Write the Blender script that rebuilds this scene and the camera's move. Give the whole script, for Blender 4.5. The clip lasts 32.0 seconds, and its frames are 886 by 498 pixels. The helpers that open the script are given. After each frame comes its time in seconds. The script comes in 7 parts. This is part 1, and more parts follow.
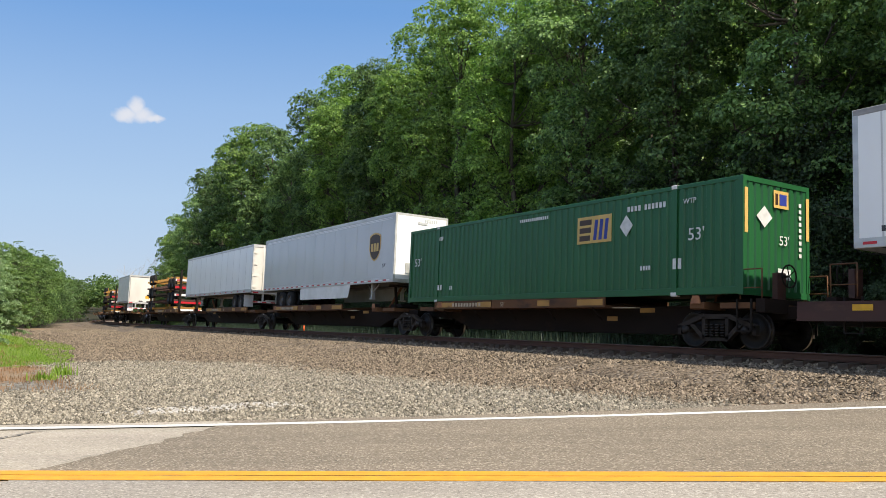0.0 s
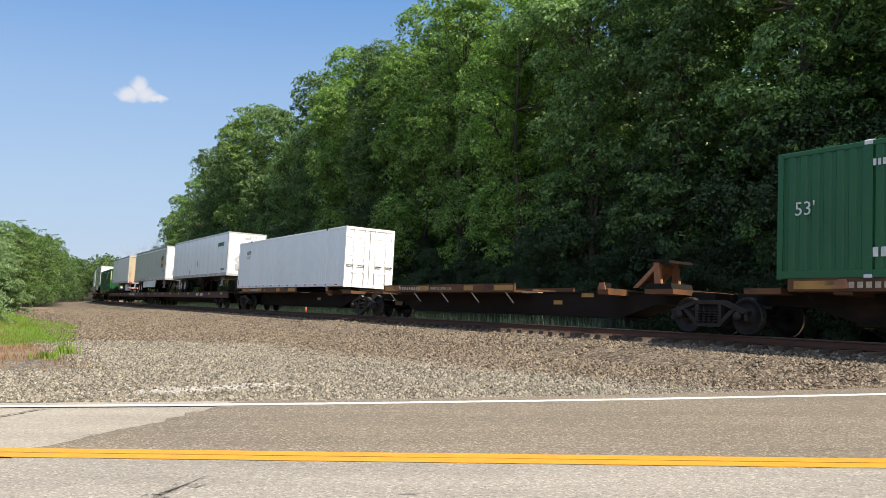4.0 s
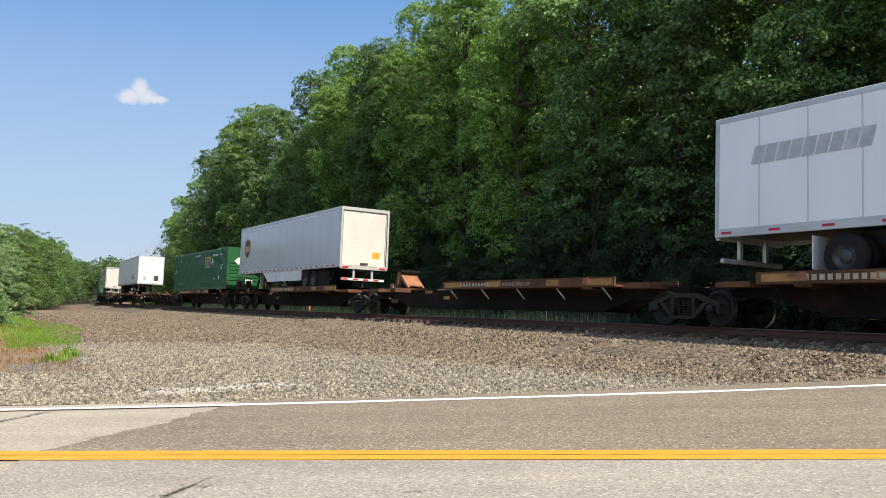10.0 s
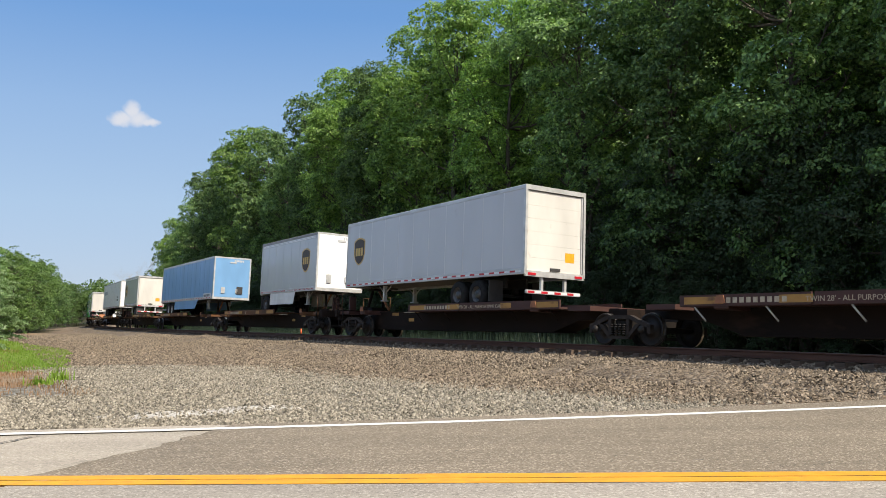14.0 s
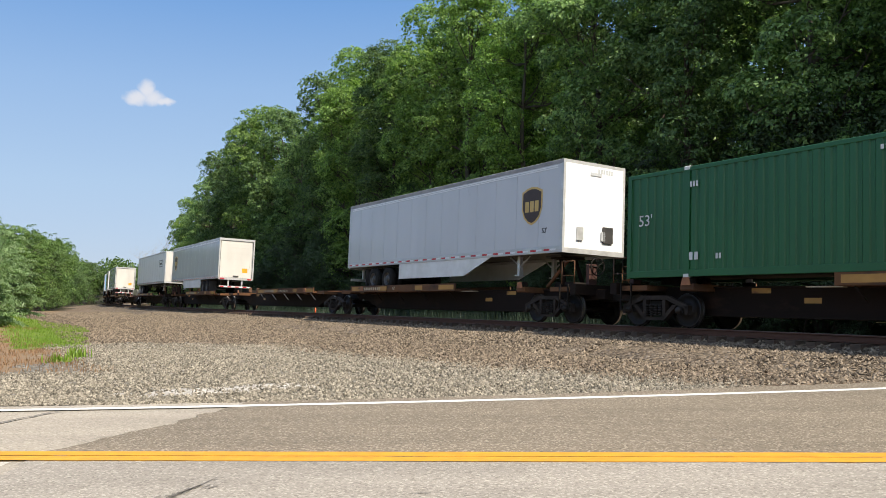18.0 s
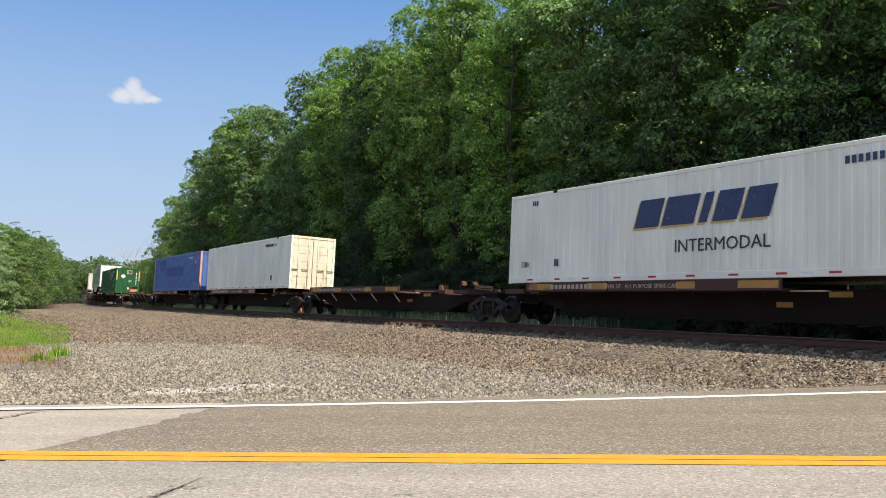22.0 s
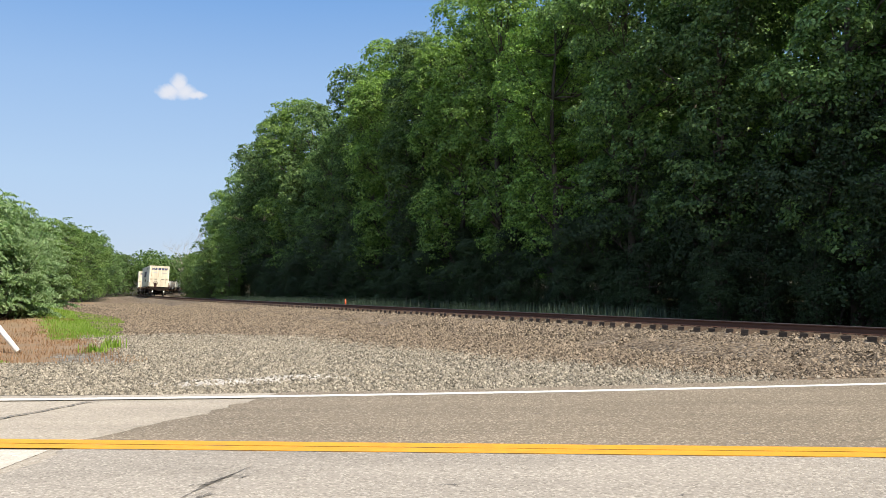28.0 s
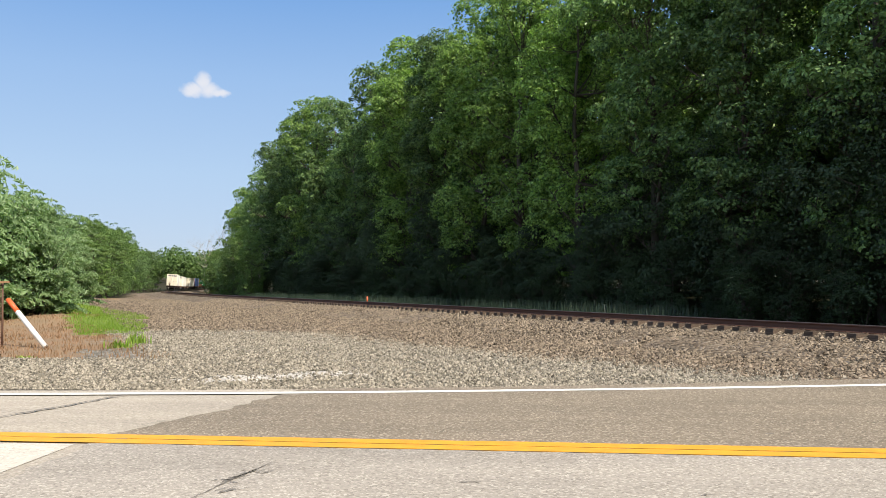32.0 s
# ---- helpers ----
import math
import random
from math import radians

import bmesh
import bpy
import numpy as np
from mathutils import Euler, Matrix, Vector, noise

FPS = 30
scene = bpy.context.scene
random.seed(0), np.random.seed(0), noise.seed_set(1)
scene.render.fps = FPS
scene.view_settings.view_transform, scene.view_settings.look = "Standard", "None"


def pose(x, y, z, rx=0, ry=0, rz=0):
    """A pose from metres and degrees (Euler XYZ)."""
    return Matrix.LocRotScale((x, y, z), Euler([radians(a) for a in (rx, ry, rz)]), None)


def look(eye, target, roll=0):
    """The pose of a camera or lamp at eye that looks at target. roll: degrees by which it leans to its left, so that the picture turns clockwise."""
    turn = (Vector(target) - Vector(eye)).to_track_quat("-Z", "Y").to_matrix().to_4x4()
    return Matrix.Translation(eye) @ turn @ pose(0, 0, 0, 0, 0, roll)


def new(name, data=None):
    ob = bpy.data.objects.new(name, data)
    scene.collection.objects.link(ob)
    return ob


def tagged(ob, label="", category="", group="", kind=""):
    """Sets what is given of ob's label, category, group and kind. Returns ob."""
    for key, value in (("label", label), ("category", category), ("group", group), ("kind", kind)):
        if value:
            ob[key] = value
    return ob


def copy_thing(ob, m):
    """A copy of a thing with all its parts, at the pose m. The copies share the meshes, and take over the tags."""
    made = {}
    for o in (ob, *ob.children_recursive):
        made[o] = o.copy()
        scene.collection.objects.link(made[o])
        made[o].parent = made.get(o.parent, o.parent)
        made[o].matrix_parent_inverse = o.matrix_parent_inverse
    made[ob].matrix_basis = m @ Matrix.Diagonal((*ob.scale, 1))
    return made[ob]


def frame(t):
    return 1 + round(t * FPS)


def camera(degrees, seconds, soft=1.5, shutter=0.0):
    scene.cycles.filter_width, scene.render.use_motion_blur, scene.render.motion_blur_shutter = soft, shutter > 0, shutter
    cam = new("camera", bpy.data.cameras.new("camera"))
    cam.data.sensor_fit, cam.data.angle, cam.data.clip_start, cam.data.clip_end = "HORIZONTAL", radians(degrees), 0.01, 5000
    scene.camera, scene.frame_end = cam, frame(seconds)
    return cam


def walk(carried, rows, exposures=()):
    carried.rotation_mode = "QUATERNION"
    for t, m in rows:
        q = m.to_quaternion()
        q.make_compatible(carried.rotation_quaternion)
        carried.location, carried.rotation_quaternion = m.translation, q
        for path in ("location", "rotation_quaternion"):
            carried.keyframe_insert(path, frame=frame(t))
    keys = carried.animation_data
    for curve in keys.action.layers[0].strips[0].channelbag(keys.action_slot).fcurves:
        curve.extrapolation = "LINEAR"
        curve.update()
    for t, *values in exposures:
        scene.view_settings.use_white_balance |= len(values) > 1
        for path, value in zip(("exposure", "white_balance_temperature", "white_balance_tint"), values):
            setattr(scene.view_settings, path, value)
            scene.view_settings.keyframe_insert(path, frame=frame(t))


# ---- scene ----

# ================= camera =================
# seconds, yaw, pitch, roll of a hand-held camera at one spot
WALK = (
    (0, -0.48, 4.39, 0.30), (0.5, -0.37, 4.21, 0.12), (1, -0.22, 3.85, -0.21), (1.5, -0.52, 3.70, -0.34),
    (2, -0.79, 3.77, -0.20), (2.5, -0.80, 3.74, 0.06), (4.5, -0.22, 3.00, -0.30), (5, -0.30, 2.90, 0.17),
    (5.5, -0.25, 2.90, 0.37), (6, 0.02, 2.97, 0.36), (6.5, 0.10, 3.00, 0.45), (7, 0.01, 2.98, 0.41), (7.5, -0.15, 3.04, 0.32),
    (8, -0.23, 3.16, 0.24), (8.5, -0.34, 3.15, 0.36), (9, -0.40, 3.16, 0.37), (9.5, -0.20, 3.07, 0.35), (10, -0.11, 3.00, 0.56),
    (10.5, -0.15, 3.07, 0.72), (11, -0.11, 3.12, 0.73), (11.5, 0.13, 3.96, 0.82), (12, 0.23, 4.83, 0.82),
    (12.5, -0.21, 5.05, 0.82), (13, -0.88, 4.57, 0.77), (13.5, -1.06, 4.39, 0.61), (14, -0.67, 4.54, 0.68),
    (14.5, -0.10, 4.59, 0.64), (16.5, 0.07, 3.70, -0.74), (17, -0.21, 3.24, 0.01), (17.5, 0.04, 3.08, 0.41),
    (18, 0.29, 3.12, 0.44), (18.5, 0.25, 2.94, 0.52), (19, 0.23, 2.84, 0.47), (19.5, 0.07, 2.61, 0.36),
    (20, -0.23, 2.21, 0.24), (20.5, -0.17, 1.92, 0.10), (21, -0.17, 1.65, -0.09), (21.5, -0.66, 1.91, -0.27),
    (22, -0.68, 3.21, -0.01), (22.5, -0.02, 4.04, -0.03), (23, 0.55, 3.92, -0.68), (23.5, 0.80, 3.58, -0.67),
    (24, 0.69, 3.01, -0.35), (24.5, 0.58, 2.79, -0.01), (25, 1.17, 2.85, 0.15), (25.5, 1.51, 2.60, 0.07),
    (27.5, 2.21, 2.78, 0.49), (28, 2.36, 2.57, 0.38), (28.5, 2.42, 2.26, 0.13), (29, 2.28, 2.24, 0.25), (29.5, 2.21, 2.30, 0.31),
    (30, 2.69, 2.30, 0.22), (30.5, 2.87, 2.37, 0.30), (31, 2.98, 2.45, 0.29), (31.5, 3.46, 2.51, 0.21), (32, 3.88, 2.40, 0.17),
    
)

EYE = (0.0, 0.0, 1.5)
cam = camera(57.2, 32.0, soft=0.85)
walk(cam, [(t, pose(*EYE, 90 + p, r, y)) for t, y, p, r in WALK],
     exposures=((0, 0.44), (5, 0.45), (10, 0.45), (12, 0.38), (14.5, 0.38), (17, 0.43), (22, 0.42), (28, 0.50), (32, 0.50)))

# ================= light =================
SUN_AZ, SUN_EL = radians(137), radians(50)      # from +y towards +x, and the height
world = bpy.data.worlds.new("sky")
scene.world = world
world.use_nodes = True
wn = world.node_tree
sky = wn.nodes.new("ShaderNodeTexSky")
sky.sky_type, sky.sun_disc = "NISHITA", False
sky.sun_elevation, sky.sun_rotation = SUN_EL, SUN_AZ
sky.air_density, sky.dust_density, sky.ozone_density = 0.9, 0.3, 6.0
wn.nodes["Background"].inputs["Strength"].default_value = 0.115


def wnode(kind, *ins, op=None):
    """One node of the sky's network; ins are values or sockets."""
    n = wn.nodes.new(kind)
    if op:
        n.operation = op
    for i, v in enumerate(ins):
        if isinstance(v, bpy.types.NodeSocket):
            wn.links.new(v, n.inputs[i])
        elif v is not None:
            n.inputs[i].default_value = v
    return n


# one small fair-weather cloud low over the line, soft at its edges
CLOUD = Vector((-0.3405, 0.9120, 0.2288)).normalized()
C_RIGHT = CLOUD.cross((0, 0, 1)).normalized()
C_UP = C_RIGHT.cross(CLOUD)
here = wn.nodes.new("ShaderNodeTexCoord").outputs["Generated"]
warp = wnode("ShaderNodeTexNoise", here)
warp.inputs["Scale"].default_value, warp.inputs["Detail"].default_value = 75, 5
wv = wnode("ShaderNodeVectorMath", wnode("ShaderNodeVectorMath", warp.outputs["Color"], (0.5, 0.5, 0.5), op="SUBTRACT").outputs[0], (0.013, 0.013, 0.013), op="MULTIPLY")
spot = wnode("ShaderNodeVectorMath", here, wv.outputs[0], op="ADD").outputs[0]
cu = wnode("ShaderNodeVectorMath", spot, tuple(C_RIGHT), op="DOT_PRODUCT").outputs["Value"]
cv = wnode("ShaderNodeVectorMath", spot, tuple(C_UP), op="DOT_PRODUCT").outputs["Value"]
cf = wnode("ShaderNodeVectorMath", here, tuple(CLOUD), op="DOT_PRODUCT").outputs["Value"]


def puff(x, y, rx, ry):
    a = wnode("ShaderNodeMath", wnode("ShaderNodeMath", cu, x, op="SUBTRACT").outputs[0], 1 / rx, op="MULTIPLY").outputs[0]
    b = wnode("ShaderNodeMath", wnode("ShaderNodeMath", cv, y, op="SUBTRACT").outputs[0], 1 / ry, op="MULTIPLY").outputs[0]
    s = wnode("ShaderNodeMath", wnode("ShaderNodeMath", a, a, op="MULTIPLY").outputs[0], wnode("ShaderNodeMath", b, b, op="MULTIPLY").outputs[0], op="ADD").outputs[0]
    return wnode("ShaderNodeMath", 1.0, s, op="SUBTRACT").outputs[0]


mass = puff(0.0005, 0.0042, 0.0100, 0.0130)
for q in ((0.0075, -0.0042, 0.0150, 0.0090), (-0.0110, -0.0048, 0.0145, 0.0080), (0.0190, -0.0066, 0.0115, 0.0050)):
    mass = wnode("ShaderNodeMath", mass, puff(*q), op="MAXIMUM").outputs[0]
soft_edge = wnode("ShaderNodeMapRange", mass, -0.45, 1.1, 0.0, 0.95)
soft_edge.interpolation_type = "SMOOTHSTEP"
front = wnode("ShaderNodeMath", cf, 0.9, op="GREATER_THAN").outputs[0]
cover = wnode("ShaderNodeMath", soft_edge.outputs[0], front, op="MULTIPLY").outputs[0]
# summer haze: the sky pales to lilac near the horizon
height = wnode("ShaderNodeSeparateXYZ", here).outputs["Z"]
tone = wnode("ShaderNodeValToRGB", height)
te = tone.color_ramp.elements
for _ in range(4):
    te.new(0.5)
for k, (p, c) in enumerate(((0.0, (.38, .43, .54)), (.13, (.335, .445, .59)), (.24, (.25, .385, .595)), (.35, (.135, .285, .56)), (.62, (.10, .21, .43)), (1.0, (.075, .16, .35)))):
    te[k].position, te[k].color = p, (*c, 1)
lit = wnode("ShaderNodeVectorMath", tone.outputs[0], (8.7, 8.7, 8.7), op="MULTIPLY").outputs[0]
# the hazy sky brightens towards the sun
sun_way = (math.sin(SUN_AZ) * math.cos(SUN_EL), math.cos(SUN_AZ) * math.cos(SUN_EL), math.sin(SUN_EL))
toward = wnode("ShaderNodeMath", wnode("ShaderNodeVectorMath", here, sun_way, op="DOT_PRODUCT").outputs["Value"], 0.0, op="MAXIMUM").outputs[0]
glow = wnode("ShaderNodeVectorMath", wnode("ShaderNodeCombineXYZ", toward, toward, toward).outputs[0], (4.75, 4.5, 3.95), op="MULTIPLY").outputs[0]
lit = wnode("ShaderNodeVectorMath", lit, glow, op="ADD").outputs[0]
haze = wn.nodes.new("ShaderNodeMix")
haze.data_type = "RGBA"
haze.inputs[0].default_value = 0.85
wn.links.new(sky.outputs[0], haze.inputs[6])
wn.links.new(lit, haze.inputs[7])
white = wn.nodes.new("ShaderNodeMix")
white.data_type = "RGBA"
white.inputs[7].default_value = (5.0, 5.1, 5.5, 1)
wn.links.new(cover, white.inputs[0])
wn.links.new(haze.outputs[2], white.inputs[6])
wn.links.new(white.outputs[2], wn.nodes["Background"].inputs["Color"])
sun = new("sun", bpy.data.lights.new("sun", "SUN"))
sun.data.energy, sun.data.angle, sun.data.color = 5.2, radians(0.53), (1.0, 0.90, 0.75)
sv = Vector((math.sin(SUN_AZ) * math.cos(SUN_EL), math.cos(SUN_AZ) * math.cos(SUN_EL), math.sin(SUN_EL)))
sun.matrix_world = look(sv * 200, (0, 0, 0))


# ================= materials =================
def surf(name, c1, c2=None, scale=3.0, rough=0.6, metal=0.0, bump=0.0, bscale=None, c3=None, spots=0.62, spscale=1.0,
         rand=0.0, stretch=(1, 1, 1), detail=5.0, island=False, coat=0.0, spec=0.5):
    """A procedural surface: two colours mixed by noise, a third as stains, fine relief, and variation from piece to piece."""
    m = bpy.data.materials.new(name)
    m.use_nodes = True
    nt = m.node_tree
    nd, lk = nt.nodes, nt.links
    bs = nd["Principled BSDF"]
    bs.inputs["Roughness"].default_value, bs.inputs["Metallic"].default_value = rough, metal
    bs.inputs["Specular IOR Level"].default_value = spec
    bs.inputs["Coat Weight"].default_value = coat
    tc = nd.new("ShaderNodeTexCoord")
    mp = nd.new("ShaderNodeMapping")
    mp.inputs["Scale"].default_value = stretch
    lk.new(tc.outputs["Object"], mp.inputs["Vector"])
    n1 = nd.new("ShaderNodeTexNoise")
    n1.inputs["Scale"].default_value, n1.inputs["Detail"].default_value = scale, detail
    lk.new(mp.outputs[0], n1.inputs["Vector"])
    mix = nd.new("ShaderNodeMix")
    mix.data_type = "RGBA"
    mix.inputs[6].default_value = (*c1, 1)
    mix.inputs[7].default_value = (*(c2 or [v * 0.75 for v in c1]), 1)
    rp = nd.new("ShaderNodeMapRange")
    rp.inputs[1].default_value, rp.inputs[2].default_value = 0.32, 0.68
    lk.new(n1.outputs["Fac"], rp.inputs[0])
    lk.new(rp.outputs[0], mix.inputs[0])
    col = mix.outputs[2]
    if c3:
        n2 = nd.new("ShaderNodeTexNoise")
        n2.inputs["Scale"].default_value, n2.inputs["Detail"].default_value = spscale, 7
        n2.inputs["Roughness"].default_value = 0.65
        lk.new(mp.outputs[0], n2.inputs["Vector"])
        r2 = nd.new("ShaderNodeMapRange")
        r2.inputs[1].default_value, r2.inputs[2].default_value = spots, spots + 0.12
        lk.new(n2.outputs["Fac"], r2.inputs[0])
        m2 = nd.new("ShaderNodeMix")
        m2.data_type = "RGBA"
        m2.inputs[7].default_value = (*c3, 1)
        lk.new(col, m2.inputs[6])
        lk.new(r2.outputs[0], m2.inputs[0])
        col = m2.outputs[2]
    if rand:
        if island:
            src = nd.new("ShaderNodeNewGeometry").outputs["Random Per Island"]
        else:
            src = nd.new("ShaderNodeObjectInfo").outputs["Random"]
        r3 = nd.new("ShaderNodeMapRange")
        r3.inputs[3].default_value, r3.inputs[4].default_value = 1 - rand, 1 + rand
        lk.new(src, r3.inputs[0])
        hs = nd.new("ShaderNodeHueSaturation")
        lk.new(col, hs.inputs["Color"])
        lk.new(r3.outputs[0], hs.inputs["Value"])
        col = hs.outputs[0]
    lk.new(col, bs.inputs["Base Color"])
    if bump:
        nb = nd.new("ShaderNodeTexNoise")
        nb.inputs["Scale"].default_value, nb.inputs["Detail"].default_value = bscale or scale * 6, 3
        lk.new(mp.outputs[0], nb.inputs["Vector"])
        b = nd.new("ShaderNodeBump")
        b.inputs["Strength"].default_value, b.inputs["Distance"].default_value = 0.6, bump
        lk.new(nb.outputs["Fac"], b.inputs["Height"])
        lk.new(b.outputs[0], bs.inputs["Normal"])
    return m


def leaf_mat(name, c1, c2, trans=0.35, spec=0.35):
    m = bpy.data.materials.new(name)
    m.use_nodes = True
    nt = m.node_tree
    nd, lk = nt.nodes, nt.links
    bs = nd["Principled BSDF"]
    bs.inputs["Roughness"].default_value = 0.42
    bs.inputs["Specular IOR Level"].default_value = spec
    geo = nd.new("ShaderNodeNewGeometry")
    info = nd.new("ShaderNodeObjectInfo")
    mix = nd.new("ShaderNodeMix")
    mix.data_type = "RGBA"
    mix.inputs[6].default_value, mix.inputs[7].default_value = (*c1, 1), (*c2, 1)
    lk.new(geo.outputs["Random Per Island"], mix.inputs[0])
    hs = nd.new("ShaderNodeHueSaturation")
    r = nd.new("ShaderNodeMapRange")
    r.inputs[3].default_value, r.inputs[4].default_value = 0.72, 1.25
    lk.new(info.outputs["Random"], r.inputs[0])
    lk.new(r.outputs[0], hs.inputs["Value"])
    lk.new(mix.outputs[2], hs.inputs["Color"])
    lk.new(hs.outputs[0], bs.inputs["Base Color"])
    tr = nd.new("ShaderNodeBsdfTranslucent")
    warm = nd.new("ShaderNodeMix")
    warm.data_type, warm.blend_type = "RGBA", "MULTIPLY"
    warm.inputs[0].default_value = 1.0
    warm.inputs[7].default_value = (1.2, 1.32, 0.75, 1)
    lk.new(hs.outputs[0], warm.inputs[6])
    lk.new(warm.outputs[2], tr.inputs["Color"])
    ms = nd.new("ShaderNodeMixShader")
    ms.inputs[0].default_value = trans
    lk.new(bs.outputs[0], ms.inputs[1])
    lk.new(tr.outputs[0], ms.inputs[2])
    lk.new(ms.outputs[0], nd["Material Output"].inputs["Surface"])
    return m


def stone_mat(name, cols, cell, bump=0.03, big=0.35):
    """Crushed stone: cells of several greys, with a larger drift of colour over the ground."""
    m = bpy.data.materials.new(name)
    m.use_nodes = True
    nt = m.node_tree
    nd, lk = nt.nodes, nt.links
    bs = nd["Principled BSDF"]
    bs.inputs["Roughness"].default_value = 0.9
    bs.inputs["Specular IOR Level"].default_value = 0.2
    tc = nd.new("ShaderNodeTexCoord")
    v = nd.new("ShaderNodeTexVoronoi")
    v.inputs["Scale"].default_value = 1 / cell
    lk.new(tc.outputs["Object"], v.inputs["Vector"])
    ramp = nd.new("ShaderNodeValToRGB")
    sep = nd.new("ShaderNodeSeparateColor")
    lk.new(v.outputs["Color"], sep.inputs[0])
    lk.new(sep.outputs[0], ramp.inputs[0])
    el = ramp.color_ramp.elements
    while len(el) < len(cols):
        el.new(0.5)
    for i, c in enumerate(cols):
        el[i].position, el[i].color = i / (len(cols) - 1), (*c, 1)
    n = nd.new("ShaderNodeTexNoise")
    n.inputs["Scale"].default_value, n.inputs["Detail"].default_value = big, 6
    lk.new(tc.outputs["Object"], n.inputs["Vector"])
    r = nd.new("ShaderNodeMapRange")
    r.inputs[1].default_value, r.inputs[2].default_value = 0.3, 0.7
    r.inputs[3].default_value, r.inputs[4].default_value = 0.72, 1.22
    lk.new(n.outputs["Fac"], r.inputs[0])
    hs = nd.new("ShaderNodeHueSaturation")
    lk.new(ramp.outputs[0], hs.inputs["Color"])
    lk.new(r.outputs[0], hs.inputs["Value"])
    lk.new(hs.outputs[0], bs.inputs["Base Color"])
    b = nd.new("ShaderNodeBump")
    b.inputs["Strength"].default_value, b.inputs["Distance"].default_value = 1.0, bump
    b.invert = True
    lk.new(v.outputs["Distance"], b.inputs["Height"])
    lk.new(b.outputs[0], bs.inputs["Normal"])
    return m


def road_mat(name, base, pale, dark, grain, fade):
    """Road surface: aggregate of pale and dark chips in a worn binder, tracks and stains at a larger scale."""
    m = bpy.data.materials.new(name)
    m.use_nodes = True
    nt = m.node_tree
    nd, lk = nt.nodes, nt.links
    bs = nd["Principled BSDF"]
    bs.inputs["Roughness"].default_value = 0.85
    bs.inputs["Specular IOR Level"].default_value = 0.3
    tc = nd.new("ShaderNodeTexCoord")
    v = nd.new("ShaderNodeTexVoronoi")
    v.inputs["Scale"].default_value = 1 / grain
    lk.new(tc.outputs["Object"], v.inputs["Vector"])
    sep = nd.new("ShaderNodeSeparateColor")
    lk.new(v.outputs["Color"], sep.inputs[0])
    ramp = nd.new("ShaderNodeValToRGB")
    el = ramp.color_ramp.elements
    el.new(0.3), el.new(0.72)
    for i, (p, c) in enumerate(((0, dark), (0.3, base), (0.72, base), (1, pale))):
        el[i].position, el[i].color = p, (*c, 1)
    lk.new(sep.outputs[0], ramp.inputs[0])
    mp = nd.new("ShaderNodeMapping")
    mp.inputs["Scale"].default_value = (0.25, 1.3, 1)
    lk.new(tc.outputs["Object"], mp.inputs["Vector"])
    n = nd.new("ShaderNodeTexNoise")
    n.inputs["Scale"].default_value, n.inputs["Detail"].default_value = 0.9, 7
    n.inputs["Roughness"].default_value = 0.62
    lk.new(mp.outputs[0], n.inputs["Vector"])
    r = nd.new("ShaderNodeMapRange")
    r.inputs[1].default_value, r.inputs[2].default_value = 0.3, 0.7
    r.inputs[3].default_value, r.inputs[4].default_value = 1 - fade, 1 + fade
    lk.new(n.outputs["Fac"], r.inputs[0])
    hs = nd.new("ShaderNodeHueSaturation")
    lk.new(ramp.outputs[0], hs.inputs["Color"])
    lk.new(r.outputs[0], hs.inputs["Value"])
    lk.new(hs.outputs[0], bs.inputs["Base Color"])
    b = nd.new("ShaderNodeBump")
    b.invert = True
    b.inputs["Strength"].default_value, b.inputs["Distance"].default_value = 0.8, grain * 0.35
    lk.new(v.outputs["Distance"], b.inputs["Height"])
    lk.new(b.outputs[0], bs.inputs["Normal"])
    return m


M = {}
M["lot"] = stone_mat("grey_gravel", [(.07, .062, .05), (.19, .172, .14), (.27, .25, .205), (.12, .108, .088), (.40, .37, .315)], 0.055, 0.05)
M["lot_brown"] = stone_mat("brown_gravel_and_dirt", [(.06, .043, .03), (.17, .125, .088), (.24, .185, .133), (.11, .082, .058), (.34, .28, .215)], 0.085, 0.06, 0.8)
M["ballast"] = stone_mat("brown_ballast", [(.04, .03, .022), (.16, .122, .085), (.25, .20, .146), (.09, .067, .048), (.33, .28, .22)], 0.075, 0.07)
M["stone"] = surf("loose_stone", (.285, .256, .203), (.185, .162, .126), 9, 0.9, rand=0.65, island=True, spec=0.2)
M["stone_brown"] = surf("brown_stone", (.225, .182, .134), (.135, .107, .078), 9, 0.9, rand=0.7, island=True, spec=0.2)
M["earth"] = surf("dry_earth", (.25, .165, .10), (.20, .15, .10), 0.8, 0.95, bump=0.02, bscale=20, c3=(.30, .26, .20), spscale=0.4, spec=0.1)
M["asphalt"] = road_mat("dark_asphalt", (.190, .158, .116), (.40, .34, .262), (.11, .09, .07), 0.017, 0.16)
M["asphalt_old"] = road_mat("grey_asphalt", (.30, .27, .23), (.46, .42, .36), (.20, .178, .15), 0.018, 0.14)
M["concrete"] = road_mat("pale_pavement", (.345, .305, .247), (.46, .41, .345), (.245, .217, .177), 0.02, 0.14)
M["slab"] = road_mat("bleached_pavement", (.50, .46, .395), (.60, .56, .49), (.39, .355, .30), 0.022, 0.10)
M["tar"] = surf("crack_tar", (.10, .09, .075), (.21, .19, .16), 12, 0.8, bump=0.004)
M["line_white"] = surf("white_road_paint", (.72, .71, .68), (.60, .59, .55), 6, 0.7, bump=0.002, bscale=150, c3=(.36, .34, .31), spscale=9, spots=0.66)
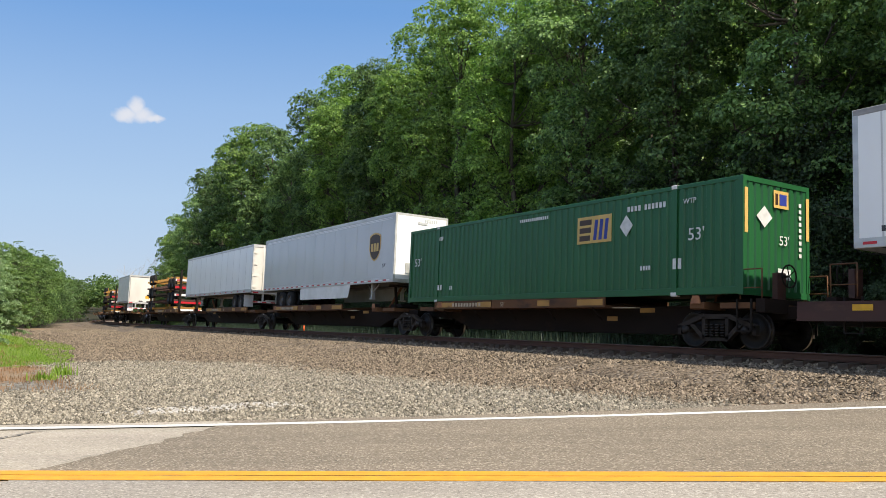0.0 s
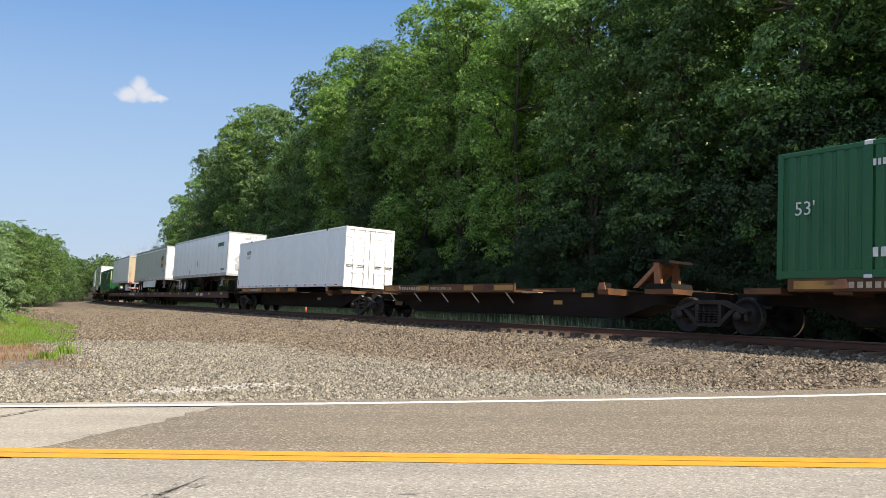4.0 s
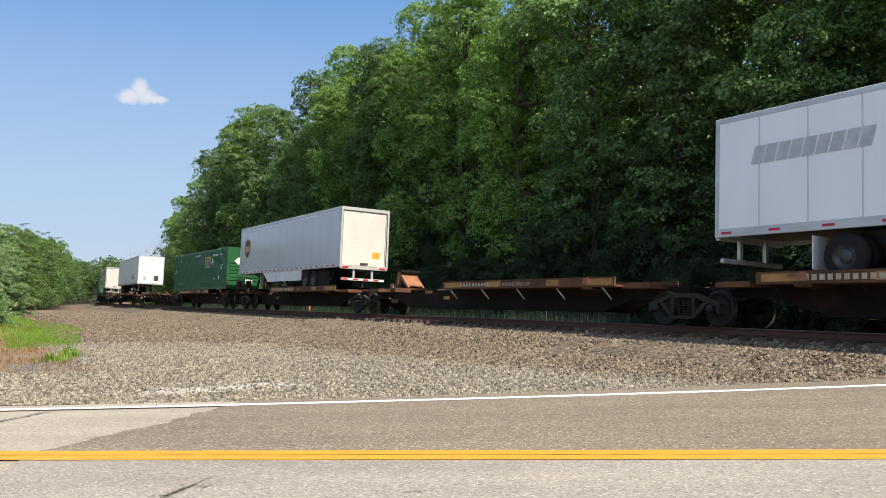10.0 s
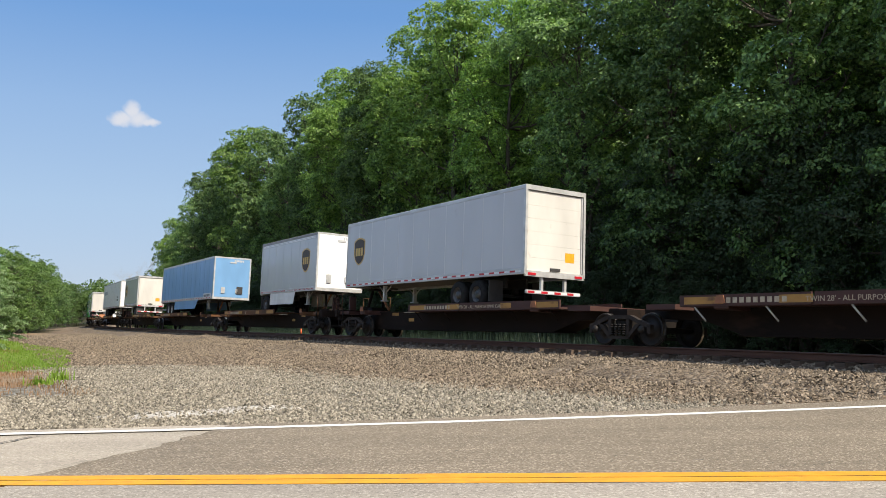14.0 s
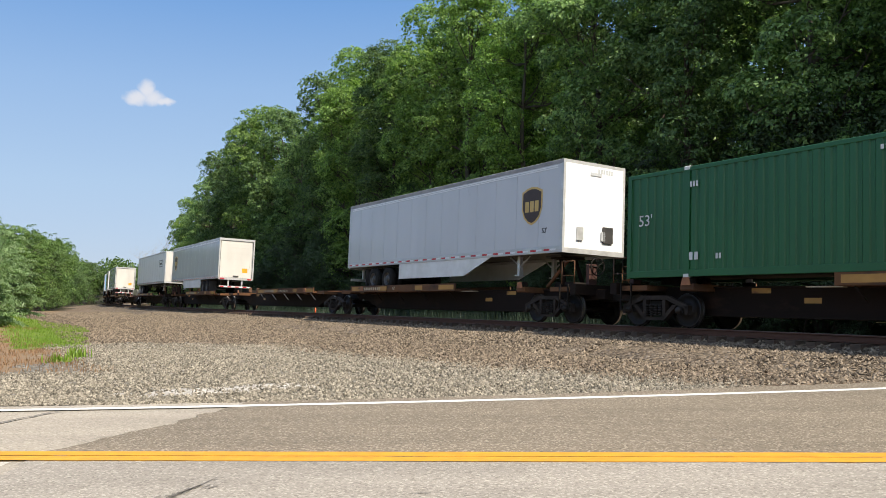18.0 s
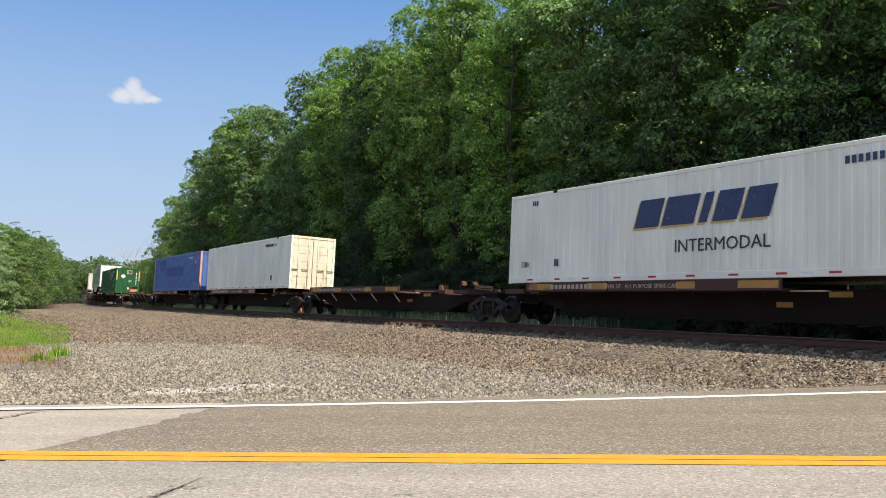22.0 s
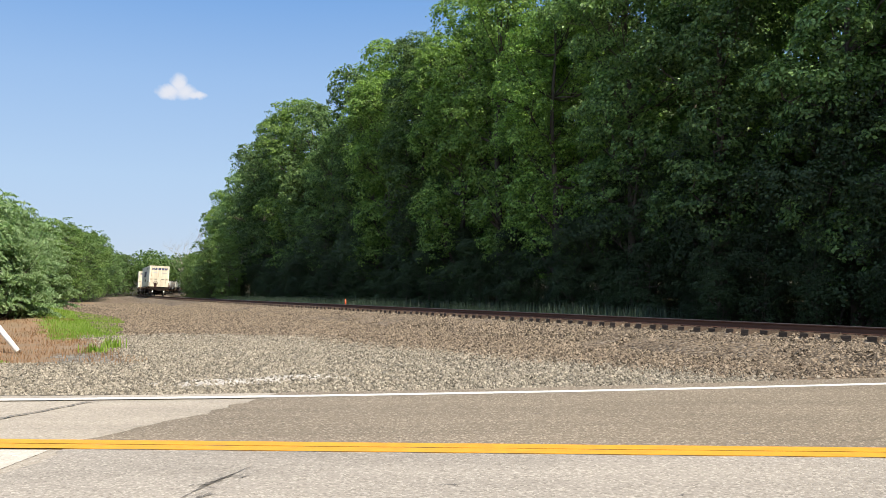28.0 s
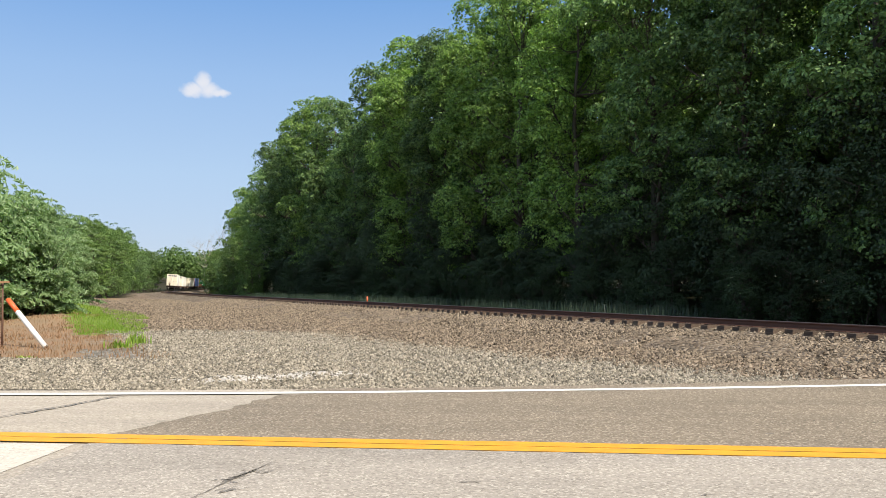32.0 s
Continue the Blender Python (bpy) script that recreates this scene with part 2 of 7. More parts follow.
M["line_yellow"] = surf("yellow_road_paint", (.66, .32, .02), (.56, .26, .02), 6, 0.7, bump=0.002, bscale=150, c3=(.26, .18, .08), spscale=9, spots=0.66)
M["rail"] = surf("rusty_rail_steel", (.085, .036, .022), (.11, .05, .03), 3, 0.75, 0.2, stretch=(.3, .3, 3))
M["rail_top"] = surf("worn_rail_head", (.20, .15, .12), (.12, .085, .065), 8, 0.45, 0.7)
M["tie"] = surf("weathered_tie_wood", (.11, .075, .052), (.06, .042, .03), 6, 0.9, bump=0.01, rand=0.35, stretch=(1, 6, 6))
M["bark"] = surf("grey_bark", (.12, .10, .08), (.065, .052, .042), 5, 0.95, bump=0.02, stretch=(3, 3, .5), rand=0.2)
M["bark_pale"] = surf("pale_dead_wood", (.42, .38, .33), (.30, .26, .22), 5, 0.9, bump=0.01)
M["leaf"] = leaf_mat("oak_leaves", (.040, .084, .036), (.240, .365, .125), 0.36, 0.3)
M["leaf_mid"] = leaf_mat("canopy_leaves", (.070, .138, .044), (.335, .49, .130), 0.42, 0.3)
# shade at the foot of the wood is put into these darker greens
M["leaf_shaded"] = leaf_mat("shade_toned_leaves", (.026, .048, .022), (.066, .100, .042), 0.18, 0.25)
M["leaf_light"] = leaf_mat("maple_leaves", (.080, .148, .040), (.185, .280, .080), 0.36)
M["leaf_pale"] = leaf_mat("sumac_leaves", (.210, .320, .150), (.350, .470, .250), 0.45)
M["leaf_far"] = leaf_mat("far_leaves", (.08, .12, .075), (.12, .17, .10))
M["grass"] = leaf_mat("fresh_grass", (.16, .27, .03), (.26, .38, .06), 0.4)
# tree shade over the ditch is put into the reeds' dark greens
M["reed"] = leaf_mat("reeds", (.030, .055, .034), (.062, .095, .062), 0.2)
M["straw"] = leaf_mat("dry_grass", (.36, .22, .12), (.23, .125, .065), 0.2)


# ================= mesh helpers =================
class Build:
    """Collects boxes, tubes and strips for one mesh."""

    def __init__(self):
        self.v, self.f, self.mi, self.sm = [], [], [], []

    def add(self, verts, faces, mi=0, smooth=False):
        o = len(self.v)
        self.v += [tuple(p) for p in verts]
        self.f += [tuple(i + o for i in f) for f in faces]
        self.mi += [mi] * len(faces)
        self.sm += [smooth] * len(faces)
        return self

    def box(self, x0, x1, y0, y1, z0, z1, mi=0, cut=0.0):
        """A box; cut trims its four long edges along x."""
        if cut:
            c = cut
            ring = [(y0 + c, z0), (y1 - c, z0), (y1, z0 + c), (y1, z1 - c), (y1 - c, z1), (y0 + c, z1), (y0, z1 - c), (y0, z0 + c)]
            n = 8
            vs = [(x0, *p) for p in ring] + [(x1, *p) for p in ring]
            fs = [(0, 7, 6, 5, 4, 3, 2, 1), tuple(range(n, 2 * n))] + [(i, (i + 1) % n, n + (i + 1) % n, n + i) for i in range(n)]
            return self.add(vs, fs, mi)
        vs = [(x, y, z) for x in (x0, x1) for y in (y0, y1) for z in (z0, z1)]
        return self.add(vs, [(0, 1, 3, 2), (4, 6, 7, 5), (0, 4, 5, 1), (2, 3, 7, 6), (0, 2, 6, 4), (1, 5, 7, 3)], mi)

    def tube(self, a, b, r0, r1=None, n=10, mi=0, caps=True, smooth=True):
        a, b = Vector(a), Vector(b)
        d = (b - a).normalized()
        u = d.orthogonal().normalized()
        w = d.cross(u)
        r1 = r0 if r1 is None else r1
        vs = []
        for p, r in ((a, r0), (b, r1)):
            vs += [p + (u * math.cos(6.28318 * i / n) + w * math.sin(6.28318 * i / n)) * r for i in range(n)]
        o = len(self.v)
        self.add(vs, [(i, (i + 1) % n, n + (i + 1) % n, n + i) for i in range(n)], mi, smooth)
        if caps:
            self.f += [tuple(o + i for i in reversed(range(n))), tuple(o + n + i for i in range(n))]
            self.mi += [mi, mi]
            self.sm += [False, False]
        return self

    def lathe(self, prof, axis="y", at=(0, 0, 0), n=20, mi=0, smooth=True):
        """Profile of (radius, height) turned round an axis."""
        vs, fs = [], []
        for r, h in prof:
            for i in range(n):
                c, s = r * math.cos(6.28318 * i / n), r * math.sin(6.28318 * i / n)
                p = {"y": (c, h, s), "x": (h, c, s), "z": (c, s, h)}[axis]
                vs.append((p[0] + at[0], p[1] + at[1], p[2] + at[2]))
        for j in range(len(prof) - 1):
            fs += [(j * n + i, j * n + (i + 1) % n, (j + 1) * n + (i + 1) % n, (j + 1) * n + i) for i in range(n)]
        return self.add(vs, fs, mi, smooth)

    def plate(self, poly, axis, a, b, mi=0):
        """A flat outline pulled from a to b along an axis."""
        n = len(poly)
        def at(p, h):
            return {"y": (p[0], h, p[1]), "x": (h, p[0], p[1]), "z": (p[0], p[1], h)}[axis]
        vs = [at(p, a) for p in poly] + [at(p, b) for p in poly]
        return self.add(vs, [tuple(reversed(range(n))), tuple(range(n, 2 * n))] + [(i, (i + 1) % n, n + (i + 1) % n, n + i) for i in range(n)], mi)

    def mesh(self, name, mats):
        me = bpy.data.meshes.new(name)
        me.from_pydata(self.v, [], self.f)
        for m in mats:
            me.materials.append(m)
        if len(mats) > 1:
            me.polygons.foreach_set("material_index", self.mi)
        me.polygons.foreach_set("use_smooth", self.sm)
        bm = bmesh.new()
        bm.from_mesh(me)
        bmesh.ops.recalc_face_normals(bm, faces=bm.faces)
        bm.to_mesh(me)
        bm.free()
        return me


def part(name, b, mats, parent, label="", kind=""):
    """Links a Build (or a ready mesh) as one mesh object under its thing."""
    mats = mats if isinstance(mats, (list, tuple)) else [mats]
    ob = new(name, b if isinstance(b, bpy.types.Mesh) else b.mesh(name, mats))
    ob.parent = parent
    return tagged(ob, label, "", "", kind or ("stuff" if name in ("code_mark", "reflective_tape", "shield_emblem") else ""))


def raw(name, v, f, mats, mi=None, smooth=False):
    """A large mesh straight from arrays."""
    me = bpy.data.meshes.new(name)
    me.from_pydata(np.asarray(v).tolist(), [], np.asarray(f).tolist())
    for m in mats:
        me.materials.append(m)
    if mi is not None:
        me.polygons.foreach_set("material_index", np.asarray(mi, dtype=np.int32))
    if smooth:
        me.polygons.foreach_set("use_smooth", np.ones(len(me.polygons), dtype=bool))
    return me


def words(text, size, name="lettering"):
    """A flat mesh of letters in Blender's own font, its left foot at the origin, in the xz plane facing +y, read from +y."""
    c = bpy.data.curves.new(name, "FONT")
    c.body, c.size, c.extrude = text, size, 0.004
    c.resolution_u = 2
    tmp = bpy.data.objects.new(name, c)
    scene.collection.objects.link(tmp)
    me = bpy.data.meshes.new_from_object(tmp.evaluated_get(bpy.context.evaluated_depsgraph_get()))
    bpy.data.objects.remove(tmp)
    me.transform(Matrix(((-1, 0, 0, 0), (0, 0, 1, 0), (0, 1, 0, 0), (0, 0, 0, 1))))
    return me


# ================= the track's line =================
S_NODES = (-700, -60, 20, 100, 180, 260, 1200)
BEND = (0.3e-3, -0.44e-3, 0.318e-3, 1.536e-3, 0.873e-3, 0.881e-3, 0.9e-3)
CANT = radians(3.14)
SPEED = 24.59
_s = np.arange(-720, 1150, 0.5)
_k = np.interp(_s, S_NODES, BEND)
_i0 = int(np.argmin(abs(_s)))
_th = np.cumsum(_k) * 0.5
_th = radians(31.615) - (_th - _th[_i0])
_x, _y = np.cumsum(-np.sin(_th)) * 0.5, np.cumsum(np.cos(_th)) * 0.5
_x += 8.2467 - _x[_i0]
_y += 20.0 - _y[_i0]
_sc = np.clip(_s, 0, 260)
_z = 1.5 + 0.2945 - 1.30 - 0.00047 * np.clip(_s, -80, 260) - 0.1507e-4 * _sc ** 2      # rail top at the centre line


def line(s):
    return (float(np.interp(s, _s, _x)), float(np.interp(s, _s, _y)), float(np.interp(s, _s, _z)), float(np.interp(s, _s, _th)))


def on_track(s, lat=0.0, h=0.0, cant=CANT):
    """A point lat to the near side of the centre line and h over the rails."""
    x, y, z, th = line(s)
    left = Vector((-math.cos(th), -math.sin(th), 0))
    return Vector((x, y, z)) + (left * math.cos(cant) + Vector((0, 0, math.sin(cant)))) * lat + (Vector((0, 0, math.cos(cant))) - left * math.sin(cant)) * h


def car_pose(s0, s1):
    """The pose of a rigid vehicle from s1 (rear) to s0 (front): x forward, y to the near side."""
    a, b = on_track(s0 - (s0 - s1) * 0.12), on_track(s1 + (s0 - s1) * 0.12)
    f = (a - b).normalized()
    th = line((s0 + s1) / 2)[3]
    left = Vector((-math.cos(th), -math.sin(th), math.tan(CANT)))
    up = f.cross(left).normalized()
    left = up.cross(f)
    c = (a + b) / 2
    return Matrix(((f.x, left.x, up.x, c.x), (f.y, left.y, up.y, c.y), (f.z, left.z, up.z, c.z), (0, 0, 0, 1)))


def near_track(px, py):
    """For arrays of places: the distance to the near side of the track's centre, and the s there."""
    px, py = np.asarray(px, float), np.asarray(py, float)
    sel = slice(0, len(_s), 8)
    sx, sy, ss, st = _x[sel], _y[sel], _s[sel], _th[sel]
    out_d, out_s = np.empty(px.size), np.empty(px.size)
    fx, fy = px.ravel(), py.ravel()
    for i in range(0, fx.size, 4000):
        dx, dy = fx[i:i + 4000, None] - sx[None], fy[i:i + 4000, None] - sy[None]
        j = np.argmin(dx * dx + dy * dy, axis=1)
        r = np.arange(j.size)
        ddx, ddy, t = dx[r, j], dy[r, j], st[j]
        out_d[i:i + 4000] = -np.cos(t) * ddx - np.sin(t) * ddy
        out_s[i:i + 4000] = ss[j] - np.sin(t) * ddx + np.cos(t) * ddy
    return out_d.reshape(px.shape), out_s.reshape(px.shape)


_rng = np.random.default_rng(7)
_wave = [(_rng.uniform(-1, 1), _rng.uniform(-1, 1), _rng.uniform(0, 6.28)) for _ in range(12)]


def rough(x, y, f):
    """Soft random relief, about -1 to 1."""
    r = 0
    for a, b, p in _wave:
        r = r + np.sin((a * x + b * y) * f * 2.2 + p)
    return r / 4.5


def toe(s):
    """How far the brown stone of the track spreads over the lot."""
    return np.interp(s, (-10, -3, 2, 9, 16, 30), (6.3, 6.8, 8.0, 8.8, 8.6, 8.0))


def ground_z(x, y):
    d, s = near_track(x, y)
    rail = np.interp(s, _s, _z)
    far_low = rail - 1.11
    t = np.clip((d + 1.5) / 3.0, 0, 1)
    z = far_low * (1 - t) + (rail - 0.56) * t
    # the lot falls off to the road
    w = np.clip((np.asarray(y) - 12.5) / 9.0, 0, 1)
    z = np.where(d > 0, z * w - 0.03 * (1 - w), z)
    z = z + 0.035 * rough(np.asarray(x), np.asarray(y), 0.5) * w + 0.012 * rough(np.asarray(x), np.asarray(y), 2.4)
    # heaps of old ballast and soil at the edge of the lot
    for cx, cy, hh, r in ((-21.5, 37.5, 0.75, 3.6), (-27.0, 47.0, 1.0, 5.0), (-17.5, 31.0, 0.35, 2.5)):
        z = z + hh * np.exp(-((x - cx) ** 2 + (y - cy) ** 2) / r ** 2) * np.clip((d - 4) / 4, 0, 1)
    # the wood's floor rises, far hills stand round
    z = z + np.clip((-d - 10) / 60, 0, 1) * 2.0
    far = np.hypot(x, y)
    z = z + np.clip((far - 420) / 900, 0, 1) ** 1.3 * 70 * (0.8 + 0.35 * np.sin(np.arctan2(x, y) * 5 + 1.0))
    k = np.clip((13.8 - np.asarray(y, float)) / 1.7, 0, 1)
    return z * (1 - k) + np.minimum(z, -0.05) * k


# ================= ground =================
def axis(*spans):
    out = []
    for a, b, st in spans:
        out += list(np.arange(a, b, st))
    return np.array(out + [spans[-1][1]])


gx = axis((-3600, -600, 200), (-600, -160, 20), (-160, -46, 3), (-46, -26, 0.8), (-26, 14, 0.28), (14, 40, 1.2), (40, 200, 8), (200, 600, 40), (600, 3600, 200))
gy = axis((-3600, -600, 200), (-600, -60, 30), (-60, 9, 4), (9, 42, 0.28), (42, 80, 0.9), (80, 200, 3), (200, 600, 20), (600, 3800, 200))
X, Y = np.meshgrid(gx, gy)
Z = ground_z(X, Y)
nx, ny = len(gx), len(gy)
idx = np.arange(nx * ny).reshape(ny, nx)
F = np.stack([idx[:-1, :-1], idx[:-1, 1:], idx[1:, 1:], idx[1:, :-1]], -1).reshape(-1, 4)
CX, CY = (X[:-1, :-1] + X[1:, 1:]) / 2, (Y[:-1, :-1] + Y[1:, 1:]) / 2
CD, CS = near_track(CX, CY)
jit = rough(CX, CY, 1.6) * 0.8 + _rng.normal(0, 0.35, CX.shape)
zone = np.full(CX.shape, 1)                                            # earth
lot = (CD > 0) & (CD < 60) & (CX + 0.10 * CY > -7.4 + 0.6 * jit) & (CX > -60)
edge = -9.3 - (CY - 20) * 0.62
lot |= (CD > 0) & (CY > 19) & (CX > edge + 0.5 * jit) & (CY < 75)
lot |= (CD > 0) & (CD < 9 + jit) & (CY > 19)
lot |= (CY < 16.5 + 0.6 * jit) & (CX > -12) & (CD > 0)
zone[lot] = 0
gw = CX + 12.75 + 0.52 * (CY - 26)                     # across the grass patch
grassy = (CD > 4) & (CY > 24.7 + 0.5 * jit) & (CY < 38) & (abs(gw) < 1.15 + 0.07 * (CY - 26) + 0.35 * jit)
zone[lot & ((CD < toe(CS) + 0.45 * jit) | (CY > 27.0 + 0.9 * jit)) & (CD < 40)] = 5
zone[grassy] = 2
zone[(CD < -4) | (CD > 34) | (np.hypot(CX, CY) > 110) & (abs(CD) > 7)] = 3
dust = ((CX + 3.7) / 1.45) ** 2 + ((CY - 13.3 - 0.45 * (CX + 3.7)) / 0.55) ** 2 < 1 + 0.55 * jit
zone[dust & (zone == 0)] = 4
M["dust"] = stone_mat("pale_stone_dust", [(.40, .372, .328), (.54, .508, .455), (.28, .26, .23), (.60, .57, .515)], 0.045, 0.03, 1.5)
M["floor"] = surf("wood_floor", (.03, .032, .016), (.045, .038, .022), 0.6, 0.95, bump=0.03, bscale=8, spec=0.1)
M["turf"] = surf("turf", (.10, .16, .025), (.16, .20, .05), 1.2, 0.95, bump=0.02, bscale=25, spec=0.1)
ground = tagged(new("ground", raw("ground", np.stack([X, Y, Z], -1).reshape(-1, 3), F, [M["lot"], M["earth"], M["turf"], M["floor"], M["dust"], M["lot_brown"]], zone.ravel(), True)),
                "grey gravel lot with dry brown earth, turf and pale stone dust", "ground", "", "structure")


# ---- the road: pale old pavement, newer asphalt lapped over it, painted lines
def road_z(x):
    return -0.016 + 0.62 * np.clip((np.asarray(x, float) - 7.5) / 5.5, 0, 1) ** 2 * (3 - 2 * np.clip((np.asarray(x, float) - 7.5) / 5.5, 0, 1))


def yellow_y(x):
    return 7.575 - 0.044 * x


def white_y(x):
    x = np.clip(x, -12, 12)
    return 11.42 + 0.131 * x + 0.0052 * x ** 2


def strip(name, x0, x1, ya, yb, lift, mat, rag=0.0, step=0.5, thick=0.05, ragx=None):
    """A flat band of pavement or paint from ya(x) to yb(x), with a real edge."""
    xs = np.arange(x0, x1 + 1e-6, step)
    n = 28 if ragx is not None else 6
    b = Build()
    rr = np.random.default_rng(int(abs(x0 * 13 + lift * 1e4)) + 3)
    rows = []
    for i, x in enumerate(xs):
        a, c = ya(x) + rr.normal(0, rag), yb(x) + rr.normal(0, rag)
        row = []
        for j in range(n + 1):
            y = a + (c - a) * j / n
            xx = x + (ragx(y) if ragx is not None and i == 0 else 0)
            row.append((xx, y, float(road_z(xx)) + lift))
        rows.append(row)
    vs = [p for r in rows for p in r]
    w = n + 1
    fs = [(i * w + j, (i + 1) * w + j, (i + 1) * w + j + 1, i * w + j + 1) for i in range(len(xs) - 1) for j in range(n)]
    o = len(vs)
    rim = [i * w for i in range(len(xs))], [i * w + n for i in range(len(xs))]
    for k, ring in enumerate(rim):
        vs += [(vs[i][0], vs[i][1] + (-0.04 if k == 0 else 0.04) * (thick > 0.02), vs[i][2] - thick) for i in ring]
        m = len(ring)
        fs += [(ring[i], ring[i + 1], o + k * m + i + 1, o + k * m + i) for i in range(m - 1)]
    b.add(vs, fs)
    return b


def joint(y):
    return -0.31 * (11 - y) * (y > 7.7) + 0.05 * math.sin(y * 2.1) + 0.03 * math.sin(y * 5.3 + 1) + 0.02 * math.sin(y * 13 + 2) + 0.03 * math.sin(y * 31) + 0.025 * math.sin(y * 57 + 1)


road = tagged(new("road", strip("road", -70, 70, lambda x: 3.3, lambda x: float(white_y(x)) + 0.46 + 0.05 * np.clip(x, 0, 9), 0.0, None, 0.02).mesh("road", [M["concrete"]])),
              "two-lane road of pale worn pavement", "road", "", "structure")
part("asphalt_overlay", strip("a", -2.9, 70, lambda x: yellow_y(x), lambda x: float(white_y(x)) + 0.45 + 0.05 * np.clip(x, 0, 9), 0.012, None, 0.015, 0.35, 0.012, ragx=joint), [M["asphalt"]], road, "dark brown-grey asphalt lapped over the older pavement")
part("asphalt_overlay", strip("b", -3.86, 70, lambda x: 3.32, lambda x: yellow_y(x) - 0.001, 0.010, None, 0.0, 0.5, 0.010, ragx=joint), [M["asphalt_old"]], road, "grey weathered asphalt lane")
part("pavement_slab", strip("c", -70, -3.62, lambda x: 3.34, lambda x: yellow_y(x) - 0.26, 0.005, None, 0.02, 0.4, 0.006), [M["slab"]], road, "bleached pale pavement slab")
for k, off in enumerate((-0.21, 0.012)):
    part("centre_line", strip("y", -70, 70, lambda x: yellow_y(x) + off, lambda x: yellow_y(x) + off + 0.193, 0.018, None, 0.004, 0.3, 0.003), [M["line_yellow"]], road, "yellow painted centre line, worn")
part("edge_line", strip("w", -70, 70, lambda x: float(white_y(x)) - 0.09, lambda x: float(white_y(x)) + 0.09, 0.019, None, 0.006, 0.3, 0.003), [M["line_white"]], road, "white painted edge line")


def crack(pts, w, seed, splinters=0):
    """A ragged dark crack along a bent line, thin at its ends, with short splinters beside it."""
    rr = random.Random(seed)
    b = Build()

    def ribbon(line_, wide):
        L, R, n = [], [], (len(line_) - 1) * 9
        for i in range(n + 1):
            k = min(i // 9, len(line_) - 2)
            a, c = Vector(line_[k]), Vector(line_[k + 1])
            nrm = Vector((-(c - a).y, (c - a).x)).normalized()
            p = a.lerp(c, i / 9 - k) + nrm * rr.uniform(-.5, .5) * wide
            t = 0.15 + 0.85 * math.sin(math.pi * min(max(i / n, 0.02), 0.98)) ** 0.6
            L.append(p + nrm * wide * t * rr.uniform(0.15, 1))
            R.append(p - nrm * wide * t * rr.uniform(0.15, 1))
        m = len(L)
        b.add([(p.x, p.y, float(road_z(p.x)) + 0.0165) for p in L + R], [(i, i + 1, m + i + 1, m + i) for i in range(m - 1)])

    ribbon(pts, w)
    for _ in range(splinters):
        k = rr.randrange(len(pts) - 1)
        p = Vector(pts[k]).lerp(Vector(pts[k + 1]), rr.random()) + Vector((rr.uniform(-1, 1), rr.uniform(-1, 1))) * w * 3.0
        q = p + Vector((rr.uniform(.02, .10), rr.uniform(-.05, .14)))
        ribbon([p, q], w * rr.uniform(0.2, 0.5))
    return b


for pts, w, sd, sp in ((((-6.3, 7.95), (-5.67, 8.96), (-5.39, 9.65), (-5.14, 10.6), (-5.02, 10.74)), 0.038, 1, 0), (((-2.18, 5.5), (-2.1, 5.9), (-2.06, 6.15), (-1.97, 6.5), (-1.9, 6.85)), 0.011, 2, 6),
                       (((-2.10, 6.10), (-2.02, 6.35), (-1.95, 6.52)), 0.034, 3, 14), (((-2.02, 5.78), (-1.92, 5.9)), 0.022, 4, 4), (((-4.5, 9.1), (-4.3, 9.0), (-4.1, 9.15)), 0.006, 5, 3), (((-3.9, 8.3), (-3.65, 8.8), (-3.3, 9.05)), 0.008, 6, 3),
                       (((-4.3, 7.46), (-3.6, 7.38), (-2.4, 7.33), (-1.0, 7.28)), 0.003, 7, 8), (((0.62, 9.6), (0.7, 9.62)), 0.022, 8, 1), (((2.6, 8.3), (2.72, 8.33)), 0.022, 9, 1), (((-0.3, 6.2), (-0.16, 6.22)), 0.014, 10, 2), (((1.4, 5.9), (1.5, 5.95)), 0.010, 11, 2),
                       (((-3.75, 7.72), (-3.6, 7.74)), 0.03, 12, 3)):
    part("crack", crack(pts, w, sd, sp), [M["tar"]], road, "dark crack in the pavement")


# ================= railway =================
def sweep(name, prof, s_list, mats, close=True, mi=None, smooth=False):
    """A cross-section of (lat, h) carried along the track."""
    vs, n = [], len(prof)
    for s in s_list:
        vs += [tuple(on_track(s, a, h)) for a, h in prof]
    fs, ms = [], []
    for i in range(len(s_list) - 1):
        for j in range(n if close else n - 1):
            fs.append((i * n + j, i * n + (j + 1) % n, (i + 1) * n + (j + 1) % n, (i + 1) * n + j))
            ms.append(mi[j] if mi else 0)
    me = raw(name, vs, fs, mats, ms, smooth)
    bm = bmesh.new()
    bm.from_mesh(me)
    bmesh.ops.recalc_face_normals(bm, faces=bm.faces)
    bm.to_mesh(me)
    bm.free()
    return me


